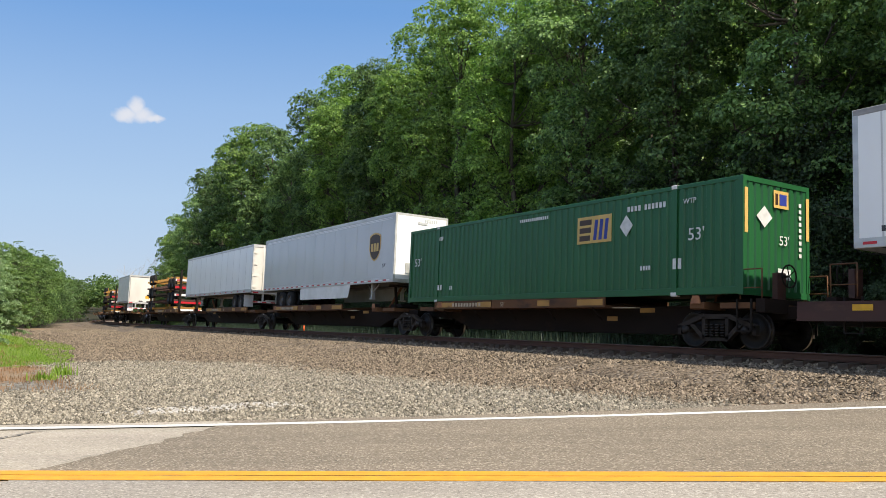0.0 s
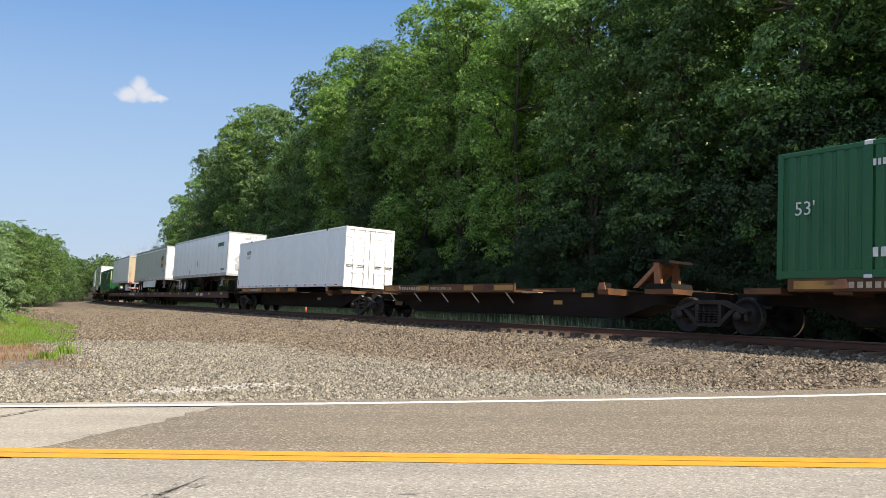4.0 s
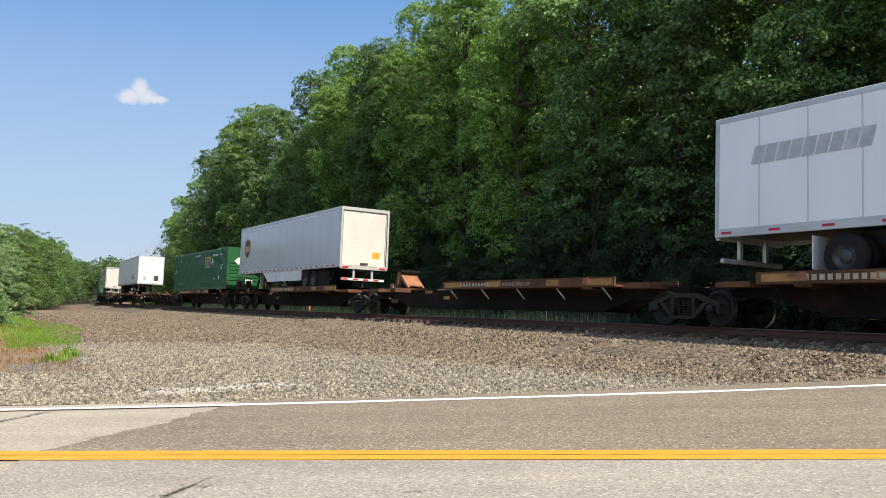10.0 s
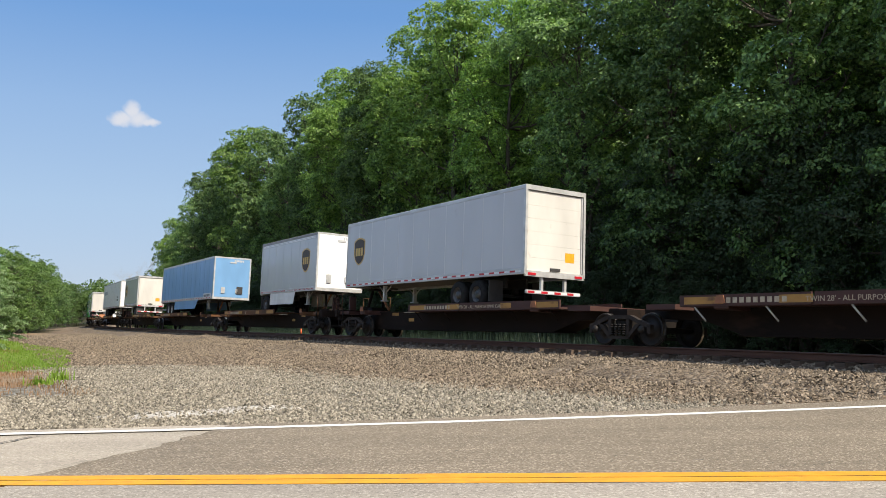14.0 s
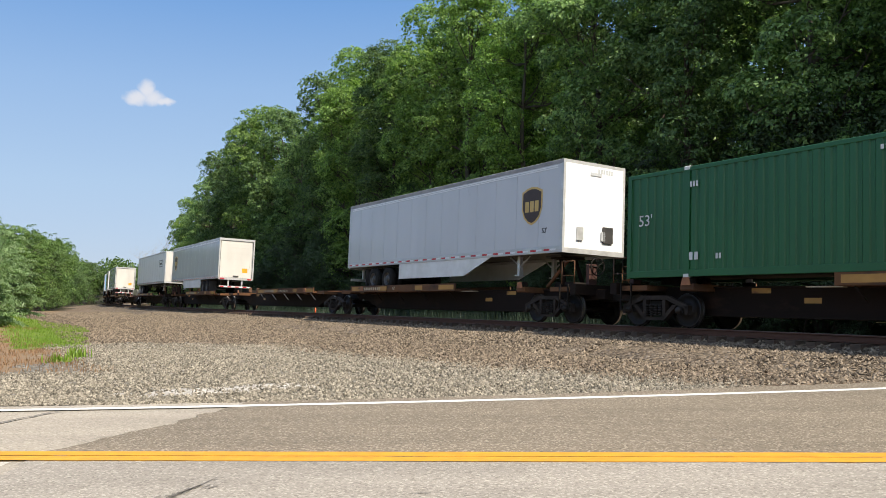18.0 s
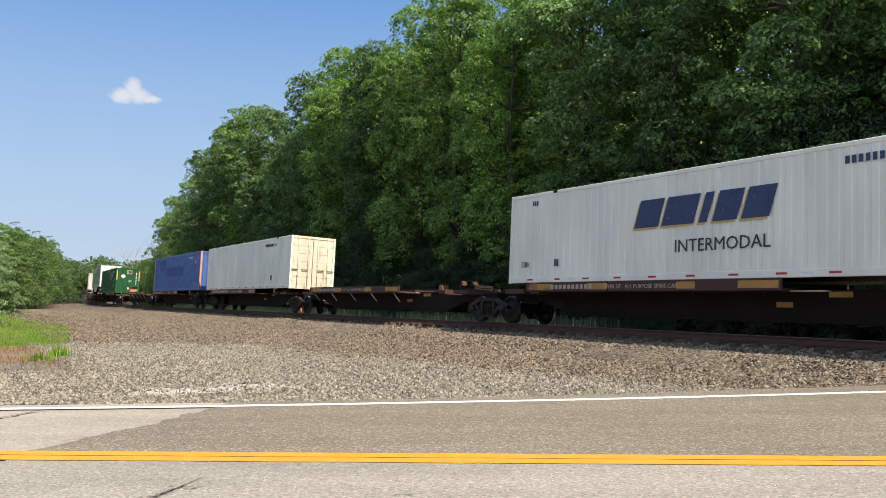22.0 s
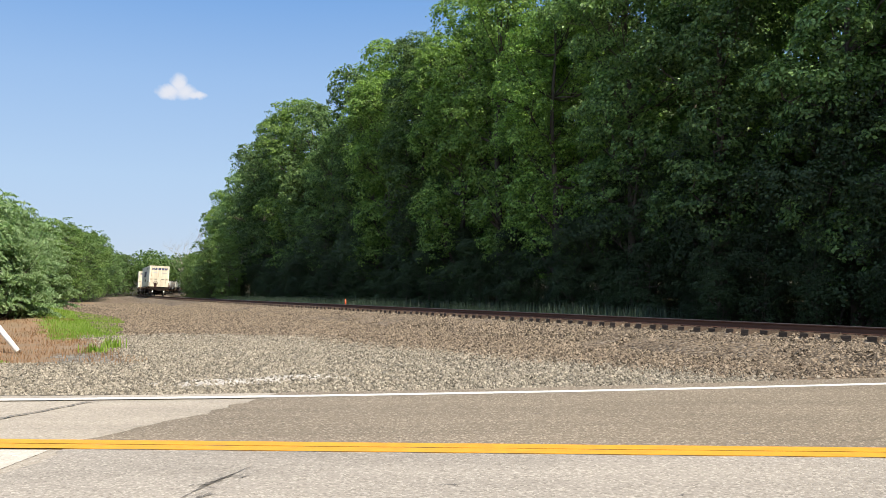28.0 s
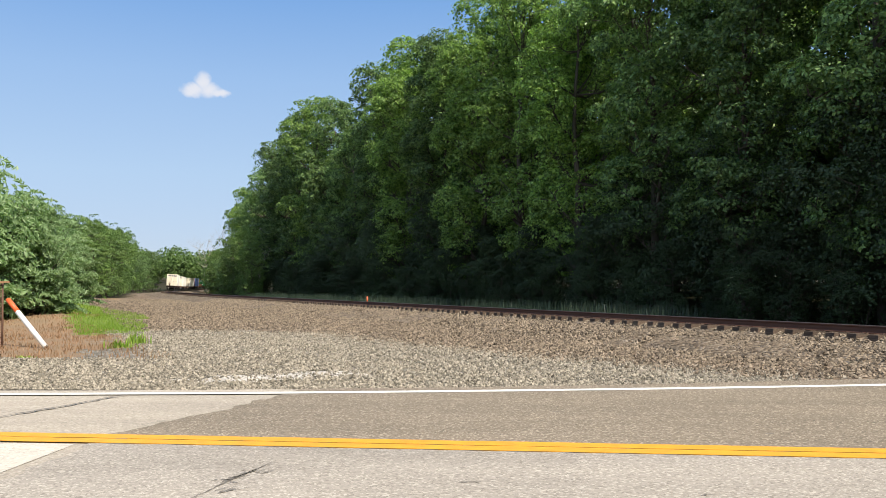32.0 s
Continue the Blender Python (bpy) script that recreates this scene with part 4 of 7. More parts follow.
def blades(name, xs, ys, hmin, hmax, width, mat, label, seed, bend=0.35):
    """Upright grass or reed blades, three joints each."""
    rr = np.random.default_rng(seed)
    n = len(xs)
    z = ground_z(xs, ys)
    h = rr.uniform(hmin, hmax, n)
    a = rr.uniform(0, 6.283, n)
    u = np.stack([np.cos(a), np.sin(a), np.zeros(n)], -1)
    tip = np.stack([-np.sin(a), np.cos(a), np.zeros(n)], -1) * (rr.uniform(-1, 1, n) * bend * h)[:, None]
    p0 = np.stack([xs, ys, z - 0.03], -1)
    up = np.array((0, 0, 1.0))
    w = (width * rr.uniform(0.6, 1.4, n))[:, None]
    v = np.stack([p0 - u * w, p0 + u * w, p0 + up * (h * 0.6)[:, None] + tip * 0.35 - u * w * 0.7, p0 + up * (h * 0.6)[:, None] + tip * 0.35 + u * w * 0.7, p0 + up * h[:, None] + tip], 1)
    f = np.array([(0, 1, 3), (0, 3, 2), (2, 3, 4)])[None] + (np.arange(n) * 5)[:, None, None]
    return tagged(new(name, raw(name, v.reshape(-1, 3), f.reshape(-1, 3), [mat])), label, "grass", "", "stuff")


rg = np.random.default_rng(3)
# fresh green grass patch, dry straw round it
N = 90000
ax, ay = rg.uniform(-25, -9, N), rg.uniform(21.5, 42, N)
gw_, wob = ax + 12.75 + 0.52 * (ay - 26), rough(ax, ay, 0.9)
sel = (ay > 25.2 + 0.5 * wob) & (ay < 38) & (abs(gw_) < 1.2 + 0.07 * (ay - 26) + 0.35 * wob)
blades("green_grass", ax[sel], ay[sel], 0.04, 0.15, 0.009, M["grass"], "patch of fresh bright green grass", 1)
N = 34000
ax, ay = rg.uniform(-21, -6.8, N), rg.uniform(14.5, 33, N)
sel = (ax < -8.9 - (ay - 20) * 0.62 + 0.6 * rough(ax, ay, 1.0)) & (ay > 16.0) & (rough(ax, ay, 1.7) + rg.normal(0, .5, N) > -0.2)
blades("dry_grass", ax[sel], ay[sel], 0.03, 0.17, 0.008, M["straw"], "dry brown grass and dead stalks", 2, 0.9)
for i, (cx, cy, hh) in enumerate(((-9.24, 19.2, 0.30), (-9.1, 19.35, 0.22), (-9.36, 20.5, 0.40), (-9.2, 20.3, 0.30), (-9.9, 16.4, 0.12))):
    n = 55
    blades("weed_tuft", cx + rg.normal(0, 0.12, n), cy + rg.normal(0, 0.12, n), hh * 0.4, hh, 0.016, M["grass"], "small tuft of green weeds in the gravel", 10 + i, 0.5)
# reeds in the ditch beyond the rails
N = 30000
rs_, rd_ = rg.uniform(13, 84, N), rg.uniform(4.6, 9.3, N)
thv = np.interp(rs_, _s, _th)
ax, ay = np.interp(rs_, _s, _x) + np.cos(thv) * rd_, np.interp(rs_, _s, _y) + np.sin(thv) * rd_
sel = rough(ax, ay, 0.35) > -0.75
blades("reeds", ax[sel], ay[sel], 0.45, 1.4, 0.014, M["reed"], "tall blue-green reeds in the ditch beyond the rails", 4, 0.22)
for a, b, h, k in ((170, -8.2, 19.5, 8), (166, -7.6, 15, 12), (103, -10.6, 8.5, 9)):
    dp = on_track(a, b)
    dead_tree(dp.x, dp.y, h, k)


def far_wood(name, d0, d1, a0, a1, n, h, seed, mat, label, lots=34, blade=0.28):
    """A wooded slope far off: clumps of leaves over the hill, too many to count."""
    rr = np.random.default_rng(seed)
    ang, dist = np.radians(rr.uniform(a0, a1, n)), rr.uniform(d0, d1, n)
    x, y = np.sin(ang) * dist, np.cos(ang) * dist
    z = ground_z(x, y)
    cs, ns = [], []
    for k in range(n):
        m = lots
        d = rr.normal(size=(m, 3))
        d /= np.linalg.norm(d, axis=1)[:, None]
        d[:, 2] = abs(d[:, 2]) * 1.0
        hk = h * rr.uniform(0.7, 1.15)
        cs.append(np.array((x[k], y[k], z[k] + hk * 0.45)) + d * np.array((hk * 0.32, hk * 0.32, hk * 0.52)) * rr.uniform(0.75, 1.05, (m, 1)))
        ns.append(d + np.array((0, 0, 0.4)))
    v, f = leaves(np.concatenate(cs), np.concatenate(ns), np.full(n * lots, h * blade), rr, 1.1)
    return tagged(new(name, raw(name, v, f, [mat])), label, "woodland", "", "stuff")


far_wood("far_wood", 280, 420, -32, -6, 240, 15, 1, M["leaf_light"], "wooded slope beyond the bend of the line", 420, 0.055)
far_wood("far_wood", 480, 900, -40, 0, 520, 15, 2, M["leaf_far"], "distant wooded hill on the skyline", 60, 0.16)
far_wood("far_wood", 75, 170, 8, 75, 300, 17, 3, M["leaf"], "thick wood behind the oaks", 80, 0.12)
far_wood("far_wood", 70, 120, 110, 300, 170, 12, 4, M["leaf_mid"], "trees on the other side of the road", 80, 0.10)


# ---- small things by the lot
def post_cyl(name, a, b, r, bands, label, cat):
    root = tagged(new(name), label, cat)
    a, b = Vector(a), Vector(b)
    for i, (t0, t1, mat, nm) in enumerate(bands):
        q = Build()
        q.tube(a.lerp(b, t0), a.lerp(b, t1), r, r, 14)
        part(nm, q, [mat], root)
    return root


M["marker_white"] = surf("marker_white", (.75, .74, .72), (.62, .6, .57), 6, 0.5)
M["marker_orange"] = surf("marker_orange", (.75, .13, .03), (.6, .11, .03), 6, 0.5)
M["rust_mesh"] = surf("rusted_wire", (.16, .08, .05), (.09, .05, .035), 20, 0.8, 0.3)
marker_post = post_cyl("marker_post", (-11.02, 19.2, -0.03), (-12.25, 19.6, 1.12), 0.062, ((0, 0.74, M["marker_white"], "white_sleeve"), (0.74, 1.0, M["marker_orange"], "orange_sleeve")), "leaning white marker post with an orange top", "post")
fp = on_track(41.0, -4.4)
post_cyl("marker_stake", (fp.x, fp.y, fp.z - 1.2), (fp.x, fp.y, fp.z + 0.35), 0.05, ((0, 0.7, M["marker_orange"], "stake"), (0.7, 1.0, M["marker_orange"], "stake_top")), "short orange marker stake beside the rails", "post")


def wire_fence():
    root = tagged(new("wire_fence"), "rusted wire mesh panel leaning in dry grass", "fence")
    b = Build()
    for i in range(26):
        x = -0.9 * i / 25
        b.tube((x, 0, 0), (x * 1.0 - 0.06, 0.1, 1.55), 0.005, n=4, caps=False)
    for i in range(26):
        z = 1.55 * i / 25
        b.tube((0 - 0.06 * z / 1.55, 0.1 * z / 1.55, z), (-0.9 - 0.06 * z / 1.55, 0.1 * z / 1.55, z), 0.005, n=4, caps=False)
    part("mesh", b, [M["rust_mesh"]], root)
    part("post", Build().tube((-0.02, 0, -0.2), (-0.08, 0.1, 1.6), 0.025, n=8), [M["rust_mesh"]], root)
    part("slat", Build().box(-0.45, 0.12, -0.02, 0.02, 1.60, 1.65), [M["straw"]], root, "split wooden slat across the top")
    root.matrix_basis = pose(-12.35, 19.6, float(ground_z(np.array([-12.35]), np.array([19.6]))[0]), 0, 0, 12)
    return root


wire_fence()


# ================= train materials =================
def paint(name, c, dirt=(.20, .17, .14), d=0.6, rough=0.42, fade=0.82, stretch=(1, 1, .35)):
    return surf(name, c, [v * fade for v in c], 0.9, rough, 0, c3=dirt, spots=d, spscale=2.2, stretch=stretch, detail=6)


M["c_green"] = paint("container_green", (.016, .108, .033), (.036, .068, .032), 0.66)
M["c_blue"] = paint("container_blue", (.085, .155, .40), (.10, .13, .25), 0.62)
M["c_blue_dark"] = paint("fresh_blue_patch", (.035, .06, .30), d=0.75)
M["c_white"] = paint("container_white", (.91, .87, .75), (.36, .24, .15), 0.69)
M["c_cream"] = paint("rust_streaked_cream", (.74, .67, .52), (.33, .17, .075), 0.585, stretch=(1.5, 1.5, .3))
M["c_pink"] = paint("faded_pink_post", (.62, .36, .32), (.4, .22, .2), 0.6)
M["t_white"] = paint("trailer_white", (.92, .92, .91), (.58, .56, .53), 0.69, 0.28, 0.93)
M["t_grey"] = paint("trailer_light_grey", (.56, .565, .58), (.42, .42, .43), 0.67, 0.13, 0.93)
M["t_blue"] = paint("trailer_sky_blue", (.20, .40, .68), (.17, .32, .52), 0.66, 0.35)
M["t_rail"] = surf("trailer_aluminium_rail", (.62, .62, .61), (.48, .48, .47), 4, 0.4, 0.3, stretch=(.3, 1, 1))
M["t_dark_rail"] = surf("weathered_top_rail", (.20, .20, .20), (.32, .31, .30), 5, 0.6, stretch=(.5, 1, 1))
M["t_door"] = paint("door_white", (.70, .675, .62), (.36, .31, .25), 0.64)
M["t_rust_door"] = paint("rusty_cream_door", (.58, .48, .32), (.40, .19, .07), 0.55, stretch=(2, 2, .25))
M["skirt"] = surf("pale_side_skirt", (.80, .80, .79), (.68, .68, .66), 2, 0.45)
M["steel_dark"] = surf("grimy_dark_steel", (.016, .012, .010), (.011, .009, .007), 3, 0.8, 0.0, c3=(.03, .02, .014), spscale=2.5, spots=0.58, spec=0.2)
M["truck"] = surf("cast_truck_steel", (.038, .029, .023), (.024, .018, .015), 4, 0.75, 0.0, c3=(.07, .05, .038), spscale=3, spots=0.6, spec=0.25)
M["chassis"] = surf("black_chassis_paint", (.035, .034, .034), (.055, .05, .046), 4, 0.6)
M["deck_brown"] = surf("oxide_brown_deck", (.070, .026, .019), (.048, .020, .015), 2, 0.7, c3=(.09, .04, .025), spscale=2, spots=0.58, stretch=(.4, 1, 1))
M["deck_tan"] = surf("faded_yellow_deck", (.15, .068, .028), (.085, .042, .022), 2.2, 0.7, c3=(.05, .028, .02), spscale=1.6, spots=0.52, stretch=(.4, 1, 1), spec=0.25)
M["deck_yellow"] = surf("worn_yellow_patch", (.44, .235, .055), (.33, .165, .04), 3, 0.6, c3=(.13, .065, .03), spscale=3, spots=0.56, stretch=(.5, 1, 1))
M["seam_white"] = surf("grimy_panel_seam", (.68, .675, .665), (.55, .54, .53), 3, 0.6, stretch=(1, 1, .3))
M["seam_blue"] = surf("dark_blue_seam", (.10, .23, .43), (.08, .18, .35), 3, 0.6, stretch=(1, 1, .3))
M["seam_grey"] = surf("light_panel_seam", (.51, .515, .53), (.46, .465, .48), 3, 0.4, stretch=(1, 1, .3))
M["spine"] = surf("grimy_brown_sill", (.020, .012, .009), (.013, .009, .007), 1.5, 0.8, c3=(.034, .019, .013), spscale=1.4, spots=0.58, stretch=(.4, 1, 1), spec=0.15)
M["hitch"] = surf("rusty_orange_hitch", (.36, .15, .065), (.24, .10, .05), 4, 0.7, c3=(.14, .07, .04), spscale=4, spots=0.58)
M["wheel"] = surf("wheel_steel", (.022, .018, .015), (.035, .028, .024), 6, 0.6, 0.5)
M["wheel_tread"] = surf("bright_tread", (.42, .40, .38), (.30, .28, .26), 8, 0.3, 0.9)
M["tyre"] = surf("tyre_rubber", (.012, .012, .012), (.022, .021, .020), 8, 0.85, spec=0.2)
M["rim"] = surf("steel_rim", (.10, .10, .10), (.05, .048, .045), 8, 0.45, 0.5)
M["rim_white"] = surf("white_rim", (.42, .41, .39), (.22, .20, .18), 8, 0.5)
M["red"] = surf("red_reflector", (.55, .02, .035), (.45, .02, .03), 8, 0.35)
M["tape_white"] = surf("white_reflector", (.80, .80, .80), (.7, .7, .7), 8, 0.35)
M["amber"] = surf("yellow_mark", (.70, .38, .02), (.58, .30, .02), 6, 0.5, c3=(.25, .15, .05), spscale=6, spots=0.64)
M["gold"] = surf("gold_mark", (.62, .42, .13), (.54, .35, .10), 3, 0.45)
M["shield"] = surf("brown_mark", (.045, .022, .013), (.06, .03, .018), 3, 0.45)
M["ink"] = surf("black_lettering", (.03, .03, .035), (.05, .05, .055), 6, 0.5)
M["ink_blue"] = surf("navy_lettering", (.028, .038, .10), (.04, .055, .13), 5, 0.5, c3=(.30, .33, .40), spscale=7, spots=0.63)
M["ink_faded"] = surf("faded_grey_lettering", (.40, .41, .42), (.55, .56, .56), 5, 0.5)
M["ink_white"] = surf("white_lettering", (.72, .72, .70), (.55, .55, .53), 6, 0.5)
M["ink_tan"] = surf("pale_lettering", (.50, .42, .30), (.36, .28, .19), 9, 0.6)
M["mark_blue"] = surf("blue_mark", (.02, .035, .24), (.03, .05, .28), 5, 0.5)
M["yellow_chassis"] = surf("yellow_machine_paint", (.36, .19, .03), (.24, .12, .03), 3, 0.55, c3=(.2, .1, .04), spscale=3, spots=0.6)

H_BASE = 1.30            # where a container's foot rests, over the rails


def bars(b, x, z, y, w, h, n, gap=0.35, tall=True):
    """A row of n plain bars that stands for unreadable or withheld writing; x runs rearwards from the row's front."""
    step = w / n
    for i in range(n):
        b.box(x - i * step - step * (1 - gap), x - i * step, y, y + 0.004, z, z + h)
    return b


def stick(text, size, x, y, z, mat, root, label="", name="lettering", turn=0):
    """Letters on the near side; x is where the word begins (front end is the left for the reader)."""
    ob = part(name, words(text, size), [mat], root, label)
    ob.data.materials.append(mat)
    ob.matrix_basis = pose(x, y, z, 0, 0, turn)
    return ob


# ---- containers
def wave_wall(length, z0, z1, y, depth, pitch, ridge=0.55, sgn=1, flats=()):
    """A corrugated sheet along x at y; the ribs go inward by depth."""
    b = Build()
    n = int(length / pitch)
    p = length / n
    prof = []
    for i in range(n):
        x = -length / 2 + i * p
        prof += [(x, 0), (x + p * ridge * 0.85, 0), (x + p * (ridge * 0.85 + 0.12), -depth), (x + p * 0.90, -depth)]
    prof.append((length / 2, 0))
    vs = [(x, y + sgn * d, z) for z in (z0, z1) for x, d in prof]
    k = len(prof)
    b.add(vs, [(i, i + 1, k + i + 1, k + i) for i in range(k - 1)])
    return b


def end_wave(width, z0, z1, x, depth, pitch, sgn=1):
    b = Build()
    n = int(width / pitch)
    p = width / n
    prof = []
    for i in range(n):
        y = -width / 2 + i * p
        prof += [(y, 0), (y + p * 0.5, 0), (y + p * 0.62, -depth), (y + p * 0.88, -depth)]
    prof.append((width / 2, 0))
    k = len(prof)
    b.add([(x + sgn * d, y, z) for z in (z0, z1) for y, d in prof], [(i, i + 1, k + i + 1, k + i) for i in range(k - 1)])
    return b


def container(length, side, rear, name, label, rear_style="corrugated", rear_mat=None, post_mat=None, tape=False):
    """A 53-foot domestic container: frame, corrugated sides, roof, ends, posts at the 40-foot corners."""
    H, W = 2.90, 2.59
    root = tagged(new(name), label, "container", "containers on the train")
    z0, z1 = H_BASE, H_BASE + H
    sm, rm, pm = M[side], M[rear_mat or side], M[post_mat or side]
    for sg in (1, -1):
        part("side_wall", wave_wall(length - 0.24, z0 + 0.20, z1 - 0.11, sg * (W / 2 - 0.012), 0.036 if side in ("c_green", "c_blue") else 0.018, 0.285, sgn=sg), [sm], root)
        part("bottom_rail", Build().box(-length / 2 + .12, length / 2 - .12, sg * (W / 2 - .10) - .08 * (sg < 0) - 0.0, sg * (W / 2 - .10) + .10 * (sg > 0) - 0.02 * (sg < 0), z0 + .02, z0 + .205, cut=0.012), [sm], root)
        part("top_rail", Build().box(-length / 2 + .12, length / 2 - .12, min(sg * (W / 2 - .07), sg * W / 2), max(sg * (W / 2 - .07), sg * W / 2), z1 - .115, z1 - .002, cut=0.012), [sm], root)
        for ex in (5.9, -5.9):
            part("lifting_post", Build().box(ex - .09, ex + .09, min(sg * (W / 2 - .06), sg * (W / 2 + .006)), max(sg * (W / 2 - .06), sg * (W / 2 + .006)), z0 + .02, z1 + .01, cut=0.01), [sm], root)
            for zz in (z0 - .01, z1 - .10):
                part("corner_casting", Build().box(ex - .09, ex + .09, min(sg * (W / 2 - .15), sg * (W / 2 + .012)), max(sg * (W / 2 - .15), sg * (W / 2 + .012)), zz, zz + .118, cut=0.02), [M["ink_white"] if side == "c_green" else M["steel_dark"] if zz > z0 else sm], root)
        for ex in (1, -1):
            x = ex * length / 2
            part("corner_post", Build().box(min(x, x - ex * .14), max(x, x - ex * .14), min(sg * (W / 2 - .12), sg * W / 2), max(sg * (W / 2 - .12), sg * W / 2), z0, z1, cut=0.012), [pm if ex < 0 or post_mat else sm], root)
    rb_ = Build()
    for i in range(26):
        x = -length / 2 + 0.1 + (length - 0.2) * i / 26
        rb_.box(x, x + (length - .2) / 26 * 0.62, -W / 2 + .06, W / 2 - .06, z1 - .03, z1 - .006)
    rb_.box(-length / 2 + .02, length / 2 - .02, -W / 2 + .03, W / 2 - .03, z1 - .05, z1 - .018)
    part("roof", rb_, [sm], root)
    fl = Build().box(-length / 2 + .1, length / 2 - .1, -W / 2 + .09, W / 2 - .09, z0 + .10, z0 + .18)
    part("floor", fl, [M["steel_dark"]], root)
    xr, xf = -length / 2, length / 2
    part("front_wall", end_wave(W - .22, z0 + .12, z1 - .1, xf - .02, .04, .24, 1), [sm], root)
    for ex, x in ((1, xf), (-1, xr)):
        mm = sm if ex > 0 else rm
        part("header", Build().box(min(x, x - ex * .1), max(x, x - ex * .1), -W / 2 + .12, W / 2 - .12, z1 - .13, z1 - .004), [mm], root)
        part("sill", Build().box(min(x, x - ex * .1), max(x, x - ex * .1), -W / 2 + .12, W / 2 - .12, z0 + .01, z0 + .16), [mm], root)
    if rear_style == "corrugated":
        part("rear_wall", end_wave(W - .22, z0 + .15, z1 - .12, xr + .02, .045, .26, -1), [rm], root)
    elif rear_style == "louvred":
        b = Build().box(xr + .05, xr + .07, -W / 2 + .11, W / 2 - .11, z0 + .15, z1 - .12)
        b.box(xr + .012, xr + .052, -W / 2 + .13, W / 2 - .13, z1 - .95, z1 - .14)
        part("rear_wall", b, [rm], root)
        for i in range(6):
            zz = z0 + .62 + i * .235
            part("slat", Build().plate([(xr + .006, zz), (xr + .006, zz + .15), (xr + .052, zz + .19), (xr + .052, zz - .03)], "y", -W / 2 + .18, W / 2 - .18), [rm], root)
    else:
        for sg in (1, -1):
            y0, y1 = sorted((sg * .015, sg * (W / 2 - .12)))
            b = Build().box(xr + .03, xr + .06, y0, y1, z0 + .16, z1 - .13)
            d = part("door", b, [rm], root, "ribbed steel door leaf")
            for i in range(6):
                zz = z0 + .24 + i * .425
                part("door_panel", Build().box(xr + .016, xr + .032, y0 + .07, y1 - .07, zz, zz + .27, cut=0.01), [rm], d)
            for yy in (0.28, 0.86):
                part("lock_rod", Build().tube((xr - .012, sg * yy, z0 + .06), (xr - .012, sg * yy, z1 - .04), .018, n=8), [rm], d)
                for zz in (.12, .75, 1.35, 2.2, 2.8):
                    part("bracket", Build().box(xr - .03, xr + .03, sg * yy - .05, sg * yy + .05, z0 + zz - .035, z0 + zz + .035), [rm], d)
                part("door_handle", Build().box(xr - .045, xr - .02, min(sg * yy, sg * (yy + .36)), max(sg * yy, sg * (yy + .36)), z0 + 1.02, z0 + 1.06), [M["rim"]], d)
            for zz in (.45, 1.1, 1.75, 2.4):
                part("hinge", Build().box(xr - .02, xr + .04, sg * (W / 2 - .16), sg * (W / 2 - .06), z0 + zz, z0 + zz + .10) if sg > 0 else Build().box(xr - .02, xr + .04, -(W / 2 - .06), -(W / 2 - .16), z0 + zz, z0 + zz + .10), [rm], d)
    if tape:
        b, b2 = Build(), Build()
        n = 24
        for i in range(n):
            x = length / 2 - .35 - i * (length - .7) / n
            (b if i % 2 else b2).box(x - .28, x, W / 2 + .001, W / 2 + .005, z0 + .09, z0 + .14)
        part("reflective_tape", b, [M["red"]], root, "red reflective strips")
        part("reflective_tape", b2, [M["tape_white"]], root, "white reflective strips")
    return root


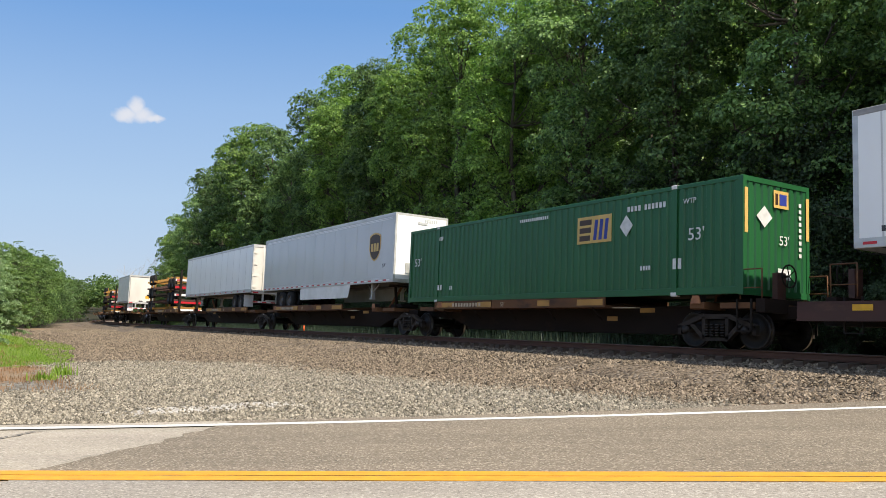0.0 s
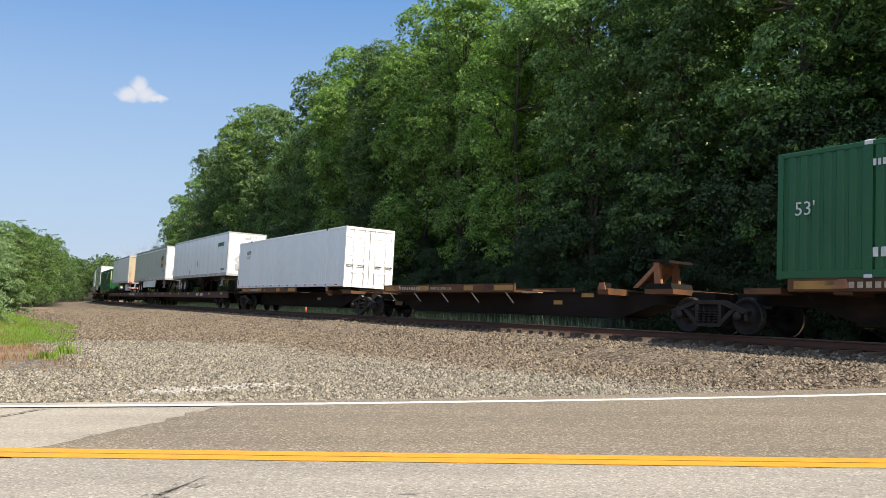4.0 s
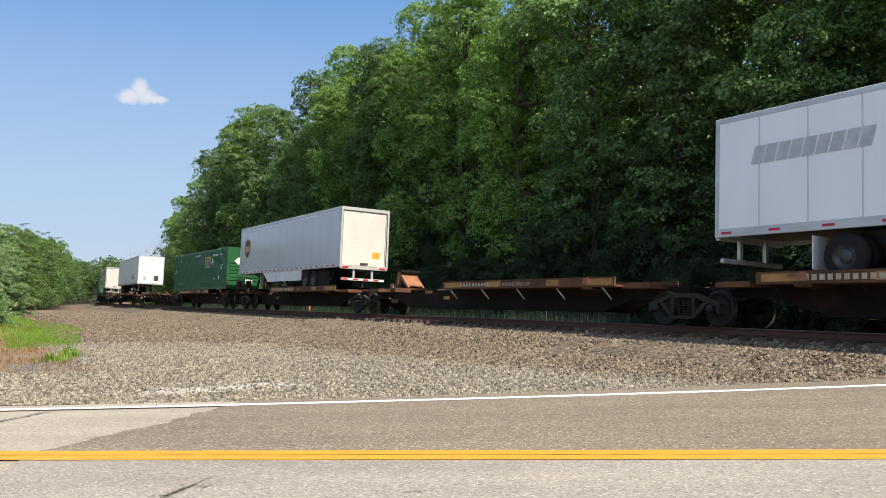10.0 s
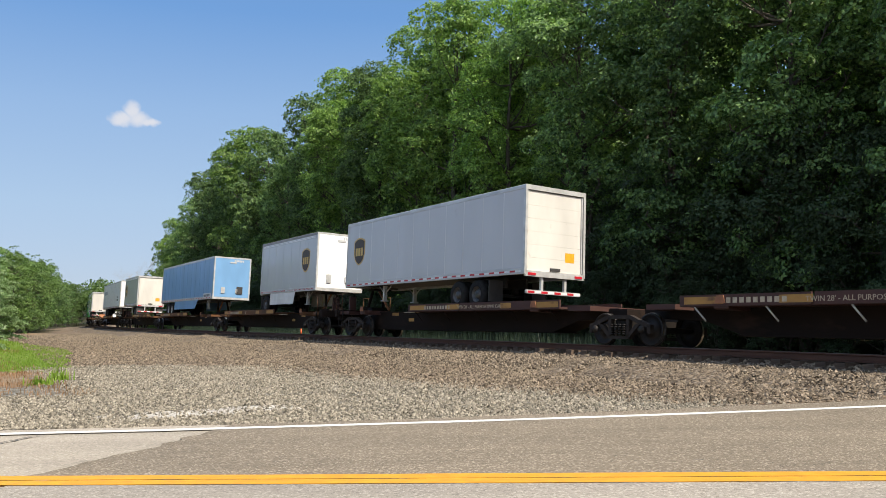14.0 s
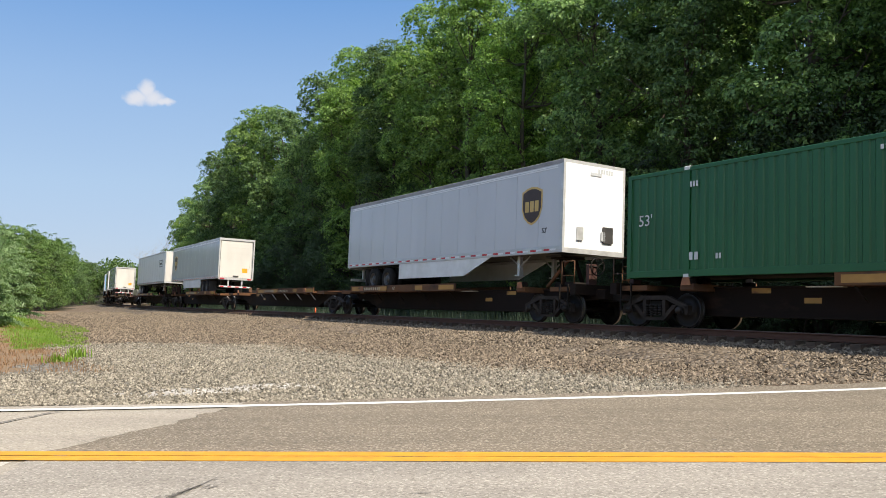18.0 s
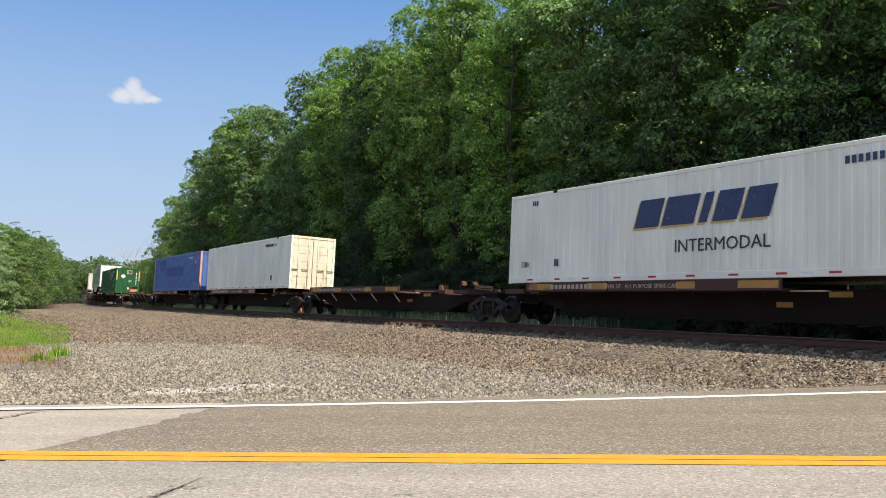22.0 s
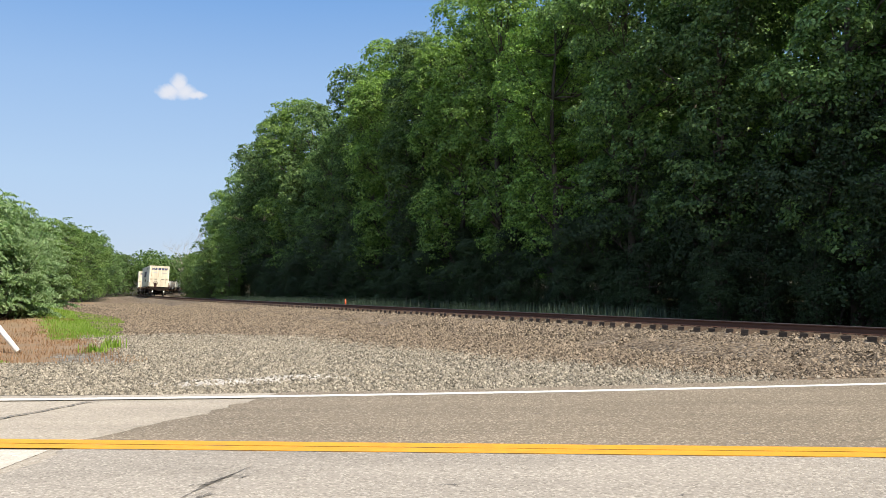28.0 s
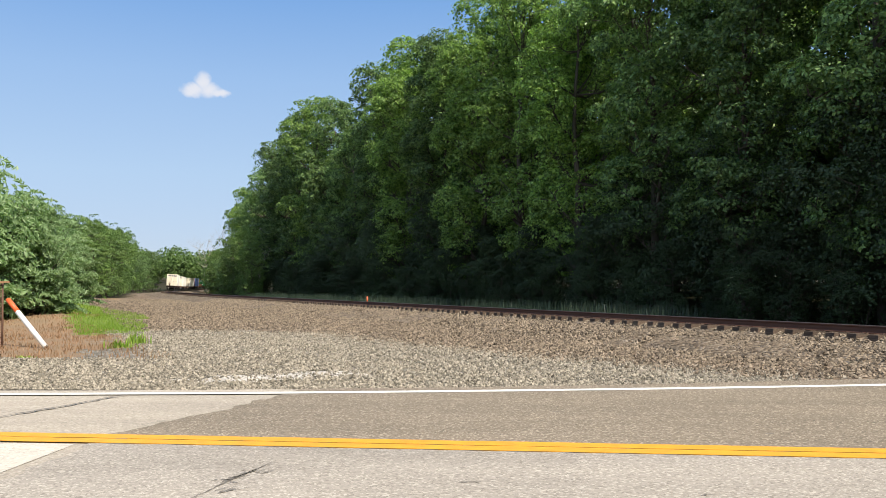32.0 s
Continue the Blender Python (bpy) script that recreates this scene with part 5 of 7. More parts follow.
def green_marks(root, L, rear="corrugated"):
    """Yellow panel with dark and blue shapes, white diamonds, figures and code bars."""
    y, z0 = 1.295 + 0.006, H_BASE
    xp = -2.12
    part("logo_panel", Build().box(xp - 1.45, xp, y - .012, y, z0 + 1.62, z0 + 2.42), [M["gold"]], root, "yellow square panel")
    for k in range(3):
        part("logo_mark", Build().box(xp - .56 - .03 * k, xp - .10, y, y + .004, z0 + 1.70 + .235 * k, z0 + 1.86 + .235 * k), [M["shield"]], root, "dark brown bar")
    for x0 in (.70, .92, 1.14):
        part("logo_mark", Build().plate([(xp - x0, z0 + 1.70), (xp - x0 - .13, z0 + 1.70), (xp - x0 - .20, z0 + 2.30), (xp - x0 - .07, z0 + 2.30)][::-1], "y", y, y + .005), [M["mark_blue"]], root, "slanting blue bar")
    xd = -4.16
    part("placard", Build().plate([(xd + .25, z0 + 2.0), (xd, z0 + 2.3), (xd - .25, z0 + 2.0), (xd, z0 + 1.7)], "y", y - .01, y + .004), [M["ink_white"]], root, "white diamond placard")
    b = Build()
    bars(b, .74, z0 + 2.55, y, 1.5, .10, 14)
    bars(b, -4.2, z0 + 2.38, y, .55, .15, 4)
    bars(b, -4.85, z0 + 2.38, y, .8, .15, 6)
    bars(b, xp - 2.6, z0 + .72, y, .4, .12, 4)
    bars(b, xp - 3.75, z0 + .70, y, .35, .28, 2)
    bars(b, L / 2 - 2.25, z0 + .45, y, .35, .2, 2)
    bars(b, L / 2 - 2.25, z0 + 2.35, y, .3, .14, 3)
    bars(b, L / 2 - 3.1, z0 + .45, y, .2, .14, 2)
    part("code_mark", b, [M["ink_white"]], root)
    stick("53'", .44, 7.62, y, z0 + 1.44, M["ink_white"], root)
    stick("53'", .46, -6.36, y, z0 + 1.42, M["ink_white"], root)
    stick("WTP", .2, -6.2, y, z0 + 2.38, M["ink_white"], root)
    x = -L / 2 - .012 + (.0 if rear == "corrugated" else .01)
    part("rear_panel", Build().box(x - .004, x, -.42, .16, z0 + 2.22, z0 + 2.66), [M["gold"]], root, "small yellow panel")
    b = Build().box(x - .008, x - .004, -.0, .10, z0 + 2.30, z0 + 2.58)
    part("logo_mark", b, [M["shield"]], root)
    part("logo_mark", Build().box(x - .008, x - .004, -.34, -.06, z0 + 2.30, z0 + 2.58), [M["mark_blue"]], root)
    part("placard", Build().plate([(.82, z0 + 1.95), (.52, z0 + 2.22), (.22, z0 + 1.95), (.52, z0 + 1.68)], "x", x - .006, x), [M["ink_white"]], root, "white diamond placard")
    part("data_plate", Build().box(x - .004, x, -.5, 0, z0 + .45, z0 + .72), [M["ink_white"]], root)
    if rear == "corrugated":
        stick("53'", .34, x, -.05, z0 + 1.30, M["ink_white"], root, turn=90)
    b = Build()
    for i in range(9):
        b.box(x - .004, x, -.94, -.84, z0 + 1.05 + i * .16, z0 + 1.15 + i * .16)
    part("code_mark", b, [M["ink_white"]], root)
    if rear == "corrugated":
        for yy in (1.2, -1.2):
            part("hazard_strip", Build().box(x - .003, x + .001, yy - .06, yy + .06, z0 + 1.5, z0 + 2.6), [M["gold"]], root, "yellow warning strip")


def slanted_word(root, x, z, w, h, y, mat, n=5, name="wordmark", label=""):
    """A brand name as plain leaning blocks."""
    step = w / n
    for i in range(n):
        x0 = x - i * step
        x1 = x0 - step * 0.86
        k = h * 0.28
        b = Build()
        b.plate([(x0, z), (x1, z), (x1 - k * 0.0 - k, z + h), (x0 - k, z + h)][::-1], "y", y, y + .004)
        part(name, b, [mat], root, label)


def swift_marks(root, L):
    y, z0 = 1.295 + 0.006, H_BASE
    w, h, k = 4.25, .75, .24
    x, z = 2.5, z0 + 1.45

    def seg(u0, u1, v0, v1, bb):
        f = lambda u, v: (x - u * w - v * k, z + v * h)
        bb.plate([f(u0, v0), f(u1, v0), f(u1, v1), f(u0, v1)][::-1], "y", y, y + .005)

    for u0, u1 in ((.0, .20), (.23, .48), (.52, .58), (.62, .79), (.82, 1.0)):
        b = Build()
        seg(u0, u1, 0, 1, b)
        part("wordmark", b, [M["ink_blue"]], root, "blue slanting mark")
        b = Build()
        f = lambda u, v: (x - u * w - v * k + .06, z + v * h - .05)
        b.plate([f(u0, 0), f(u1, 0), f(u1, 1), f(u0, 1)][::-1], "y", y - .004, y)
        part("wordmark_edge", b, [M["gold"]], root, "worn gold edge of the mark")
    stick("INTERMODAL", .46, 1.07, y, z0 + .74, M["ink"], root, "black lettering")
    stick("53ft", .26, 7.5, y, z0 + .52, M["ink"], root)
    b = Build()
    bars(b, -3.6, z0 + 2.42, y, 1.5, .17, 10)
    bars(b, L / 2 - 1.15, z0 + 2.5, y, .3, .14, 3)
    bars(b, L / 2 - 2.3, z0 + .52, y, .22, .22, 2)
    bars(b, -5.4, z0 + .55, y, .35, .26, 2)
    part("code_mark", b, [M["ink_blue"]], root)
    xr = -L / 2 - .004
    for i in range(5):
        y0 = 1.02 - i * .42
        b = Build().plate([(y0, z0 + 2.34), (y0 - .34, z0 + 2.34), (y0 - .42, z0 + 2.62), (y0 - .08, z0 + 2.62)], "x", xr - .003, xr + .02)
        part("wordmark", b, [M["ink_blue"]], root, "blue slanting mark")
    part("code_mark", Build().box(xr - .003, xr + .02, .2, .9, z0 + 1.9, z0 + 2.0).box(xr - .003, xr + .02, -1.0, -.3, z0 + 1.9, z0 + 2.0), [M["ink_faded"]], root)


# ---- road trailers
def wheel_pair(root, x, rimmat, y0=0.86):
    """One axle with twin tyres at each end."""
    ax = part("axle", Build().tube((x, -.9, 1.617), (x, .9, 1.617), .065, n=8), [M["chassis"]], root)
    for sg in (1, -1):
        for yy in (.80, 1.12):
            t = Build()
            t.lathe([(.28, -.13), (.44, -.14), (.50, -.10), (.515, 0), (.50, .10), (.44, .14), (.28, .13)], "y", (x, sg * yy, 1.617), 28)
            part("tyre", t, [M["tyre"]], ax)
        r = Build()
        r.lathe([(.285, .13), (.27, .10), (.20, .02), (.16, .02), (.15, .09), (.10, .12), (0.001, .12)] if sg > 0 else [(.285, -.13), (.27, -.10), (.20, -.02), (.16, -.02), (.15, -.09), (.10, -.12), (0.001, -.12)], "y", (x, sg * 1.12, 1.617), 22)
        part("rim", r, [M[rimmat]], ax)


def trailer(name, label, length, body, nose, axles, skirt=None, rib=1.22, rear="swing", stripe=False, top="t_rail", rimmat="rim", tape=True, endmat=None, legs=True, rearpaint=None, flat=False):
    """A road trailer: nose is +1 when its front wall leads, -1 when its doors lead. axles: distance of the wheels from the doors."""
    W, z0, z1 = 2.60, H_BASE + 0.90, H_BASE + 3.87
    root = tagged(new(name), label, "trailer", "road trailers on the train")
    bm_ = M[body]
    xd, xn = -nose * length / 2, nose * length / 2        # doors, nose
    for sg in (1, -1):
        n = max(4, round(length / rib))
        p = length / n
        for i in range(n):
            a = -length / 2 + i * p
            part("side_panel", Build().box(max(a + .012, -length / 2 + .06), min(a + p - .012, length / 2 - .06), min(sg * (W / 2 - .03), sg * (W / 2 - .006)), max(sg * (W / 2 - .03), sg * (W / 2 - .006)), z0 + .20, z1 - .14), [bm_], root)
        for i in range(n + 1):
            a = -length / 2 + i * p
            a = min(max(a, -length / 2 + .08), length / 2 - .08)
            r = Build().box(a - .02, a + .02, min(sg * (W / 2 - .02), sg * (W / 2 - (.012 if stripe else .0045))), max(sg * (W / 2 - .02), sg * (W / 2 - (.012 if stripe else .0045))), z0 + .20, z1 - .14)
            part("side_rib", r, [M["seam_blue" if body == "t_blue" else "seam_grey" if stripe else "seam_white"]], root, "narrow panel seam")
        part("bottom_rail", Build().box(-length / 2 + .02, length / 2 - .02, min(sg * (W / 2 - .08), sg * (W / 2 + .004)), max(sg * (W / 2 - .08), sg * (W / 2 + .004)), z0, z0 + .21, cut=0.01), [M["t_rail"]], root)
        part("top_rail", Build().box(-length / 2 + .02, length / 2 - .02, min(sg * (W / 2 - .08), sg * (W / 2 + .004)), max(sg * (W / 2 - .08), sg * (W / 2 + .004)), z1 - .145, z1, cut=0.015), [M[top]], root)
        if stripe:
            for k in range(2):
                part("stripe", Build().box(-length / 2 + .3, length / 2 - .3, min(sg * (W / 2 - .008), sg * (W / 2 + .002)), max(sg * (W / 2 - .008), sg * (W / 2 + .002)), z1 - .21 - k * .06, z1 - .17 - k * .06), [M["tape_white"]], root, "thin white stripe")
        for xx, nm in ((xd, "door_post"), (xn, "nose_post")):
            e = 1 if xx > 0 else -1
            part(nm, Build().box(min(xx, xx - e * .12), max(xx, xx - e * .12), min(sg * (W / 2 - .09), sg * (W / 2 + .002)), max(sg * (W / 2 - .09), sg * (W / 2 + .002)), z0, z1, cut=0.02), [M["t_rail"]], root)
    part("roof", Build().box(-length / 2 + .03, length / 2 - .03, -W / 2 + .07, W / 2 - .07, z1 - .03, z1 - .012), [M["t_rail"]], root)
    fl = Build().box(-length / 2 + .1, length / 2 - .1, -W / 2 + .08, W / 2 - .08, z0 + .10, z0 + .17)
    part("floor", fl, [M["chassis"]], root)
    em = M[endmat or body]
    # nose wall
    b = Build().box(min(xn, xn - nose * .05), max(xn, xn - nose * .05), -W / 2 + .09, W / 2 - .09, z0 + .15, z1 - .1)
    part("front_wall", b, [em], root)
    part("front_sill", Build().box(min(xn, xn - nose * .07), max(xn, xn - nose * .07), -W / 2 + .09, W / 2 - .09, z0, z0 + .16), [M["t_rail"]], root)
    part("front_header", Build().box(min(xn, xn - nose * .07), max(xn, xn - nose * .07), -W / 2 + .09, W / 2 - .09, z1 - .11, z1 - .002), [M["t_rail"]], root)
    xe = xn + nose * .004
    for yy, zz, ww, hh, mt in ((.62, .42, .26, .42, "t_rail"), (-.55, .40, .42, .52, "chassis"), (-.35, .46, .16, .30, "ink_faded")):
        part("connector_box", Build().box(min(xe, xe + nose * .05), max(xe, xe + nose * .05), yy - ww / 2, yy + ww / 2, z0 + zz, z0 + zz + hh, cut=0.02), [M[mt]], root)
    part("air_vent", Build().box(min(xe, xe + nose * .02), max(xe, xe + nose * .02), -.25, .2, z1 - .42, z1 - .32), [M["ink_faded"]], root)
    b = Build()
    for i in range(6):
        b.box(min(xe, xe + nose * .004), max(xe, xe + nose * .004), -.75 + i * .11, -.67 + i * .11, z1 - .32, z1 - .18)
    part("code_mark", b, [M["ink_faded"]], root)
    # doors
    dm = M[rearpaint or "t_door"]
    o = -nose
    part("door_header", Build().box(min(xd, xd - o * .08), max(xd, xd - o * .08), -W / 2 + .09, W / 2 - .09, z1 - .16, z1 - .002), [M["t_rail"]], root)
    part("door_sill", Build().box(min(xd, xd - o * .1), max(xd, xd - o * .1), -W / 2 + .05, W / 2 - .05, z0 - .06, z0 + .12), [M["t_rail"]], root)
    if rear == "roll":
        d = Build().box(min(xd - o * .075, xd - o * .09), max(xd - o * .075, xd - o * .09), -W / 2 + .13, W / 2 - .13, z0 + .13, z1 - .18)
        dr = part("door", d, [dm], root, "white roll-up door of horizontal panels")
        for i in range(6):
            zz = z0 + .13 + i * .435
            part("door_panel", Build().box(min(xd - o * .05, xd - o * .074), max(xd - o * .05, xd - o * .074), -W / 2 + .13, W / 2 - .13, zz, zz + .432, cut=0.004), [dm], dr)
        part("door_track", Build().box(min(xd, xd - o * .03), max(xd, xd - o * .03), -1.16, -1.12, z0 + .15, z1 - .2), [M["t_rail"]], dr)
        part("latch", Build().box(min(xd - o * .05, xd + o * .01), max(xd - o * .05, xd + o * .01), -.2, .2, z0 + .16, z0 + .26), [M["chassis"]], dr)
        part("notice", Build().box(min(xd - o * .05, xd - o * .046), max(xd - o * .05, xd - o * .046), -.85, -.45, z0 + .5, z0 + .82), [M["amber"]], dr, "yellow notice panel")
    else:
        for sg in (1, -1):
            y0, y1 = sorted((sg * .012, sg * (W / 2 - .09)))
            dr = part("door", Build().box(min(xd - o * .03, xd - o * .07), max(xd - o * .03, xd - o * .07), y0, y1, z0 + .13, z1 - .17, cut=0.008), [dm], root, "swing door leaf")
            for yy in (.22, .62):
                part("lock_rod", Build().tube((xd + o * .0, sg * yy, z0 + .04), (xd + o * .0, sg * yy, z1 - .06), .018, n=8), [dm], dr)
            for zz in (.3, 1.0, 1.7, 2.4):
                yh = sorted((sg * (W / 2 - .28), sg * (W / 2 - .02)))
                part("hinge", Build().box(min(xd - o * .03, xd + o * .015), max(xd - o * .03, xd + o * .015), *yh, z0 + zz, z0 + zz + .10), [dm], dr)
    # lamps, bumper
    for sg in (1, -1):
        part("tail_lamp", Build().box(min(xd - o * .05, xd + o * .02), max(xd - o * .05, xd + o * .02), sg * 1.0 - .16, sg * 1.0 + .16, z0 - .02, z0 + .06), [M["red"]], root)
        part("bumper_leg", Build().box(xd - o * .12 - .05, xd - o * .12 + .05, sg * .5 - .05, sg * .5 + .05, z0 - .55, z0), [M["t_rail"]], root)
    part("bumper", Build().box(xd - o * .10 - .05, xd - o * .10 + .05, -1.15, 1.15, z0 - .62, z0 - .50, cut=0.02), [M["t_rail"]], root)
    b, b2 = Build(), Build()
    for i in range(8):
        (b if i % 2 else b2).box(min(xd - o * .055, xd - o * .043), max(xd - o * .055, xd - o * .043), -1.12 + i * .28, -.86 + i * .28, z0 - .60, z0 - .53)
    part("reflective_tape", b, [M["red"]], root)
    part("reflective_tape", b2, [M["tape_white"]], root)
    if tape:
        b, b2 = Build(), Build()
        n = 22 if not flat else 12
        for i in range(n):
            x = length / 2 - .2 - i * (length - .4) / n
            w = .30
            b.box(x - w, x, W / 2 + .005, W / 2 + .009, z0 + .07, z0 + .13)
            b2.box(x - 2 * w, x - w, W / 2 + .005, W / 2 + .009, z0 + .07, z0 + .13)
        part("reflective_tape", b, [M["red"]], root, "red reflective strips")
        if not flat:
            part("reflective_tape", b2, [M["tape_white"]], root, "white reflective strips")
    # running gear
    for a in axles:
        wheel_pair(root, xd + nose * a, rimmat)
    a0 = xd + nose * (min(axles) - .7)
    a1 = xd + nose * (max(axles) + .8)
    sub = Build()
    for sg in (1, -1):
        sub.box(min(a0, a1), max(a0, a1), sg * .45 - .05, sg * .45 + .05, z0 - .32, z0 + .02)
        for a in axles:
            x = xd + nose * a
            sub.box(x - .1, x + .1, sg * .45 - .09, sg * .45 + .09, z0 - .5, z0 - .3)
    part("bogie_frame", sub, [M["chassis"]], root)
    for sg in (1, -1):
        x = xd + nose * (min(axles) - .75)
        part("mud_flap", Build().box(x - .01, x + .01, sg * .95 - .3, sg * .95 + .3, z0 - .85, z0 - .1), [M["tape_white"] if sg > 0 and flat else M["chassis"]], root)
    if legs:
        xl = xn - nose * (2.9 if length > 10 else 2.2)
        for sg in (1, -1):
            g = Build().box(xl - .07, xl + .07, sg * .75 - .07, sg * .75 + .07, z0 - .62, z0 + .02, cut=0.01)
            g.box(xl - .14, xl + .14, sg * .75 - .13, sg * .75 + .13, z0 - .66, z0 - .62)
            g.tube((xl, sg * .75, z0 - .35), (xl + nose * .55, sg * .75, z0), .025, n=6)
            g.tube((xl, sg * .75, z0 - .35), (xl - nose * .55, sg * .75, z0), .025, n=6)
            part("landing_leg", g, [M["t_rail"]], root)
    if skirt:
        k0, k1, hh, cutx = skirt
        xa, xb = xd + nose * k0, xd + nose * k1
        for sg in (1, -1):
            q = [(xa, z0), (xb, z0), (xb - nose * cutx, z0 - hh), (xa, z0 - hh)]
            b = Build()
            b.plate(q if nose < 0 else q[::-1], "y", sg * 1.27 - .01, sg * 1.27 + .01)
            part("side_skirt", b, [M["skirt"] if body != "t_blue" else M["t_blue"]], root, "flat side skirt panel")
    part("kingpin_plate", Build().box(xn - nose * 1.4 - .4, xn - nose * 1.4 + .4, -.5, .5, z0 - .04, z0 + .02), [M["chassis"]], root)
    return root


def shield_mark(root, L, nose, xs, short=False):
    """A brown shield with a gold rim, its lettering as plain bars."""
    y, z0 = 1.304, H_BASE + .90
    def outline(k):
        pts = [(-.52, 1.0), (-.52, .35), (-.40, .05), (-.2, -.14), (0, -.22), (.2, -.14), (.40, .05), (.52, .35), (.52, 1.0), (.25, 1.12), (0, 1.16), (-.25, 1.12)]
        return [(xs + p[0] * k, z0 + 1.60 + (p[1] - .47) * k * .88) for p in pts]
    part("shield_rim", Build().plate(outline(1.05), "y", y - .008, y), [M["gold"]], root, "gold rim")
    part("shield", Build().plate(outline(.93), "y", y, y + .003), [M["shield"]], root, "dark brown shield")
    b = Build()
    x = xs + .36
    z = z0 + 1.40
    for k in range(3):
        b.box(x - .20 - k * .26, x - k * .26, y + .003, y + .006, z, z + .36)
    part("shield_emblem", b, [M["gold"]], root, "gold bars")
    if not short:
        xt = nose * (L / 2 - .22) if nose > 0 else nose * (L / 2 - 1.05)
        stick("53'", .24, xt, y, z0 + .66, M["ink"], root)


# ---- chassis stacks
def chassis_stack(name, label, n=5):
    """Bare container chassis piled on one another, the top one yellow."""
    root = tagged(new(name), label, "chassis stack", "chassis stacks on the train")
    L = 12.2
    for k in range(n):
        z = H_BASE + .05 + k * .62
        b = Build()
        for sg in (1, -1):
            b.box(-L / 2, L / 2, sg * .5 - .06, sg * .5 + .06, z, z + .26)
        for i in range(9):
            x = -L / 2 + .1 + i * (L - .2) / 8
            b.box(x - .06, x + .06, -1.15, 1.15, z + .04, z + .20)
        fr = part("chassis_frame", b, [M["yellow_chassis"] if k in (0, n - 1) else M["deck_brown"] if k % 2 else M["steel_dark"]], root)
        for a in (-L / 2 + 1.2, -L / 2 + 2.5):
            for sg in (1, -1):
                t = Build().lathe([(.25, -.12), (.44, -.14), (.5, 0), (.44, .14), (.25, .12)], "y", (a if k % 2 else -a, sg * 1.0, z + .30), 18)
                part("tyre", t, [M["tyre"]], fr)
                part("rim", Build().lathe([(.26, sg * .13), (.18, sg * .03), (.1, sg * .08), (.001, sg * .08)], "y", (a if k % 2 else -a, sg * 1.0, z + .30), 14), [M["rim"]], fr)
        part("tail_bar", Build().box(-L / 2 - .05, -L / 2 + .06, -1.15, 1.15, z - .15, z + .02), [M["red"] if k % 2 else M["tape_white"]], fr)
        for sg in (1, -1):
            part("tail_lamp", Build().box(-L / 2 - .07, -L / 2 - .04, sg * .9 - .15, sg * .9 + .15, z - .12, z - .02), [M["red"]], fr)
    for x in (-L / 2 - .15, L / 2 + .1, L / 2 - 1.5):
        for sg in (1, -1):
            part("bolster", Build().box(x - .08, x + .08, sg * .72 - .08, sg * .72 + .08, H_BASE - .05, H_BASE + 3.3), [M["yellow_chassis"] if x > 0 else M["steel_dark"]], root, "upright stacking post")
    return root


# ---- rail cars
def bogie(root, x, label="three-piece freight truck in grimy steel"):
    """A freight truck: two cast side frames, a bolster, springs, two wheelsets."""
    t = part("truck", Build().box(x - .22, x + .22, -1.05, 1.05, .42, .72, cut=0.03), [M["steel_dark"]], root, label)
    for sg in (1, -1):
        y0, y1 = sorted((sg * .98, sg * 1.14))
        b = Build()
        for pr in ([(-1.18, .58), (-.86, .68), (-.45, .84), (.45, .84), (.86, .68), (1.18, .58), (1.18, .48), (.86, .56), (.42, .73), (-.42, .73), (-.86, .56), (-1.18, .48)],
                   [(-.80, .58), (-.36, .18), (.36, .18), (.80, .58), (.66, .60), (.30, .27), (-.30, .27), (-.66, .60)],
                   [(-.40, .22), (-.30, .22), (-.30, .78), (-.40, .78)], [(.30, .22), (.40, .22), (.40, .78), (.30, .78)],
                   [(-1.18, .34), (-1.08, .34), (-1.06, .56), (-1.18, .56)], [(1.08, .34), (1.18, .34), (1.18, .56), (1.06, .56)]):
            b.plate([(x + p[0], p[1]) for p in pr], "y", y0, y1)
        sf = part("side_frame", b, [M["truck"]], t, "cast side frame with triangular openings")
        s = Build()
        for xx in (-.24, -.08, .08, .24):
            for zz in range(5):
                s.tube((x + xx, sg * 1.15, .30 + zz * .065), (x + xx, sg * 1.15, .335 + zz * .065), .06, n=8)
        part("spring", s, [M["wheel"]], sf)
        for xx in (-.9, .9):
            part("bearing_cap", Build().lathe([(.001, sg * .08), (.07, sg * .08), (.10, sg * .04), (.11, 0)], "y", (x + xx, sg * 1.16, .45), 14), [M["wheel"]], sf)
    for xx in (-.9, .9):
        w = part("wheelset", Build().tube((x + xx, -1.05, .455), (x + xx, 1.05, .455), .08, n=10), [M["wheel"]], t)
        for sg in (1, -1):
            a = sg * .755
            d = Build()
            d.lathe([(.48, a - sg * .06), (.48, a - sg * .035), (.458, a - sg * .03), (.455, a + sg * .065), (.40, a + sg * .07), (.37, a + sg * .03), (.18, a + sg * .015), (.16, a + sg * .06), (.08, a + sg * .07)], "y", (x + xx, 0, .458), 28)
            part("wheel", d, [M["wheel"]], w)
            part("tread", Build().lathe([(.4585, a - sg * .028), (.4585, a + sg * .06)], "y", (x + xx, 0, .458), 28), [M["wheel_tread"]], w)


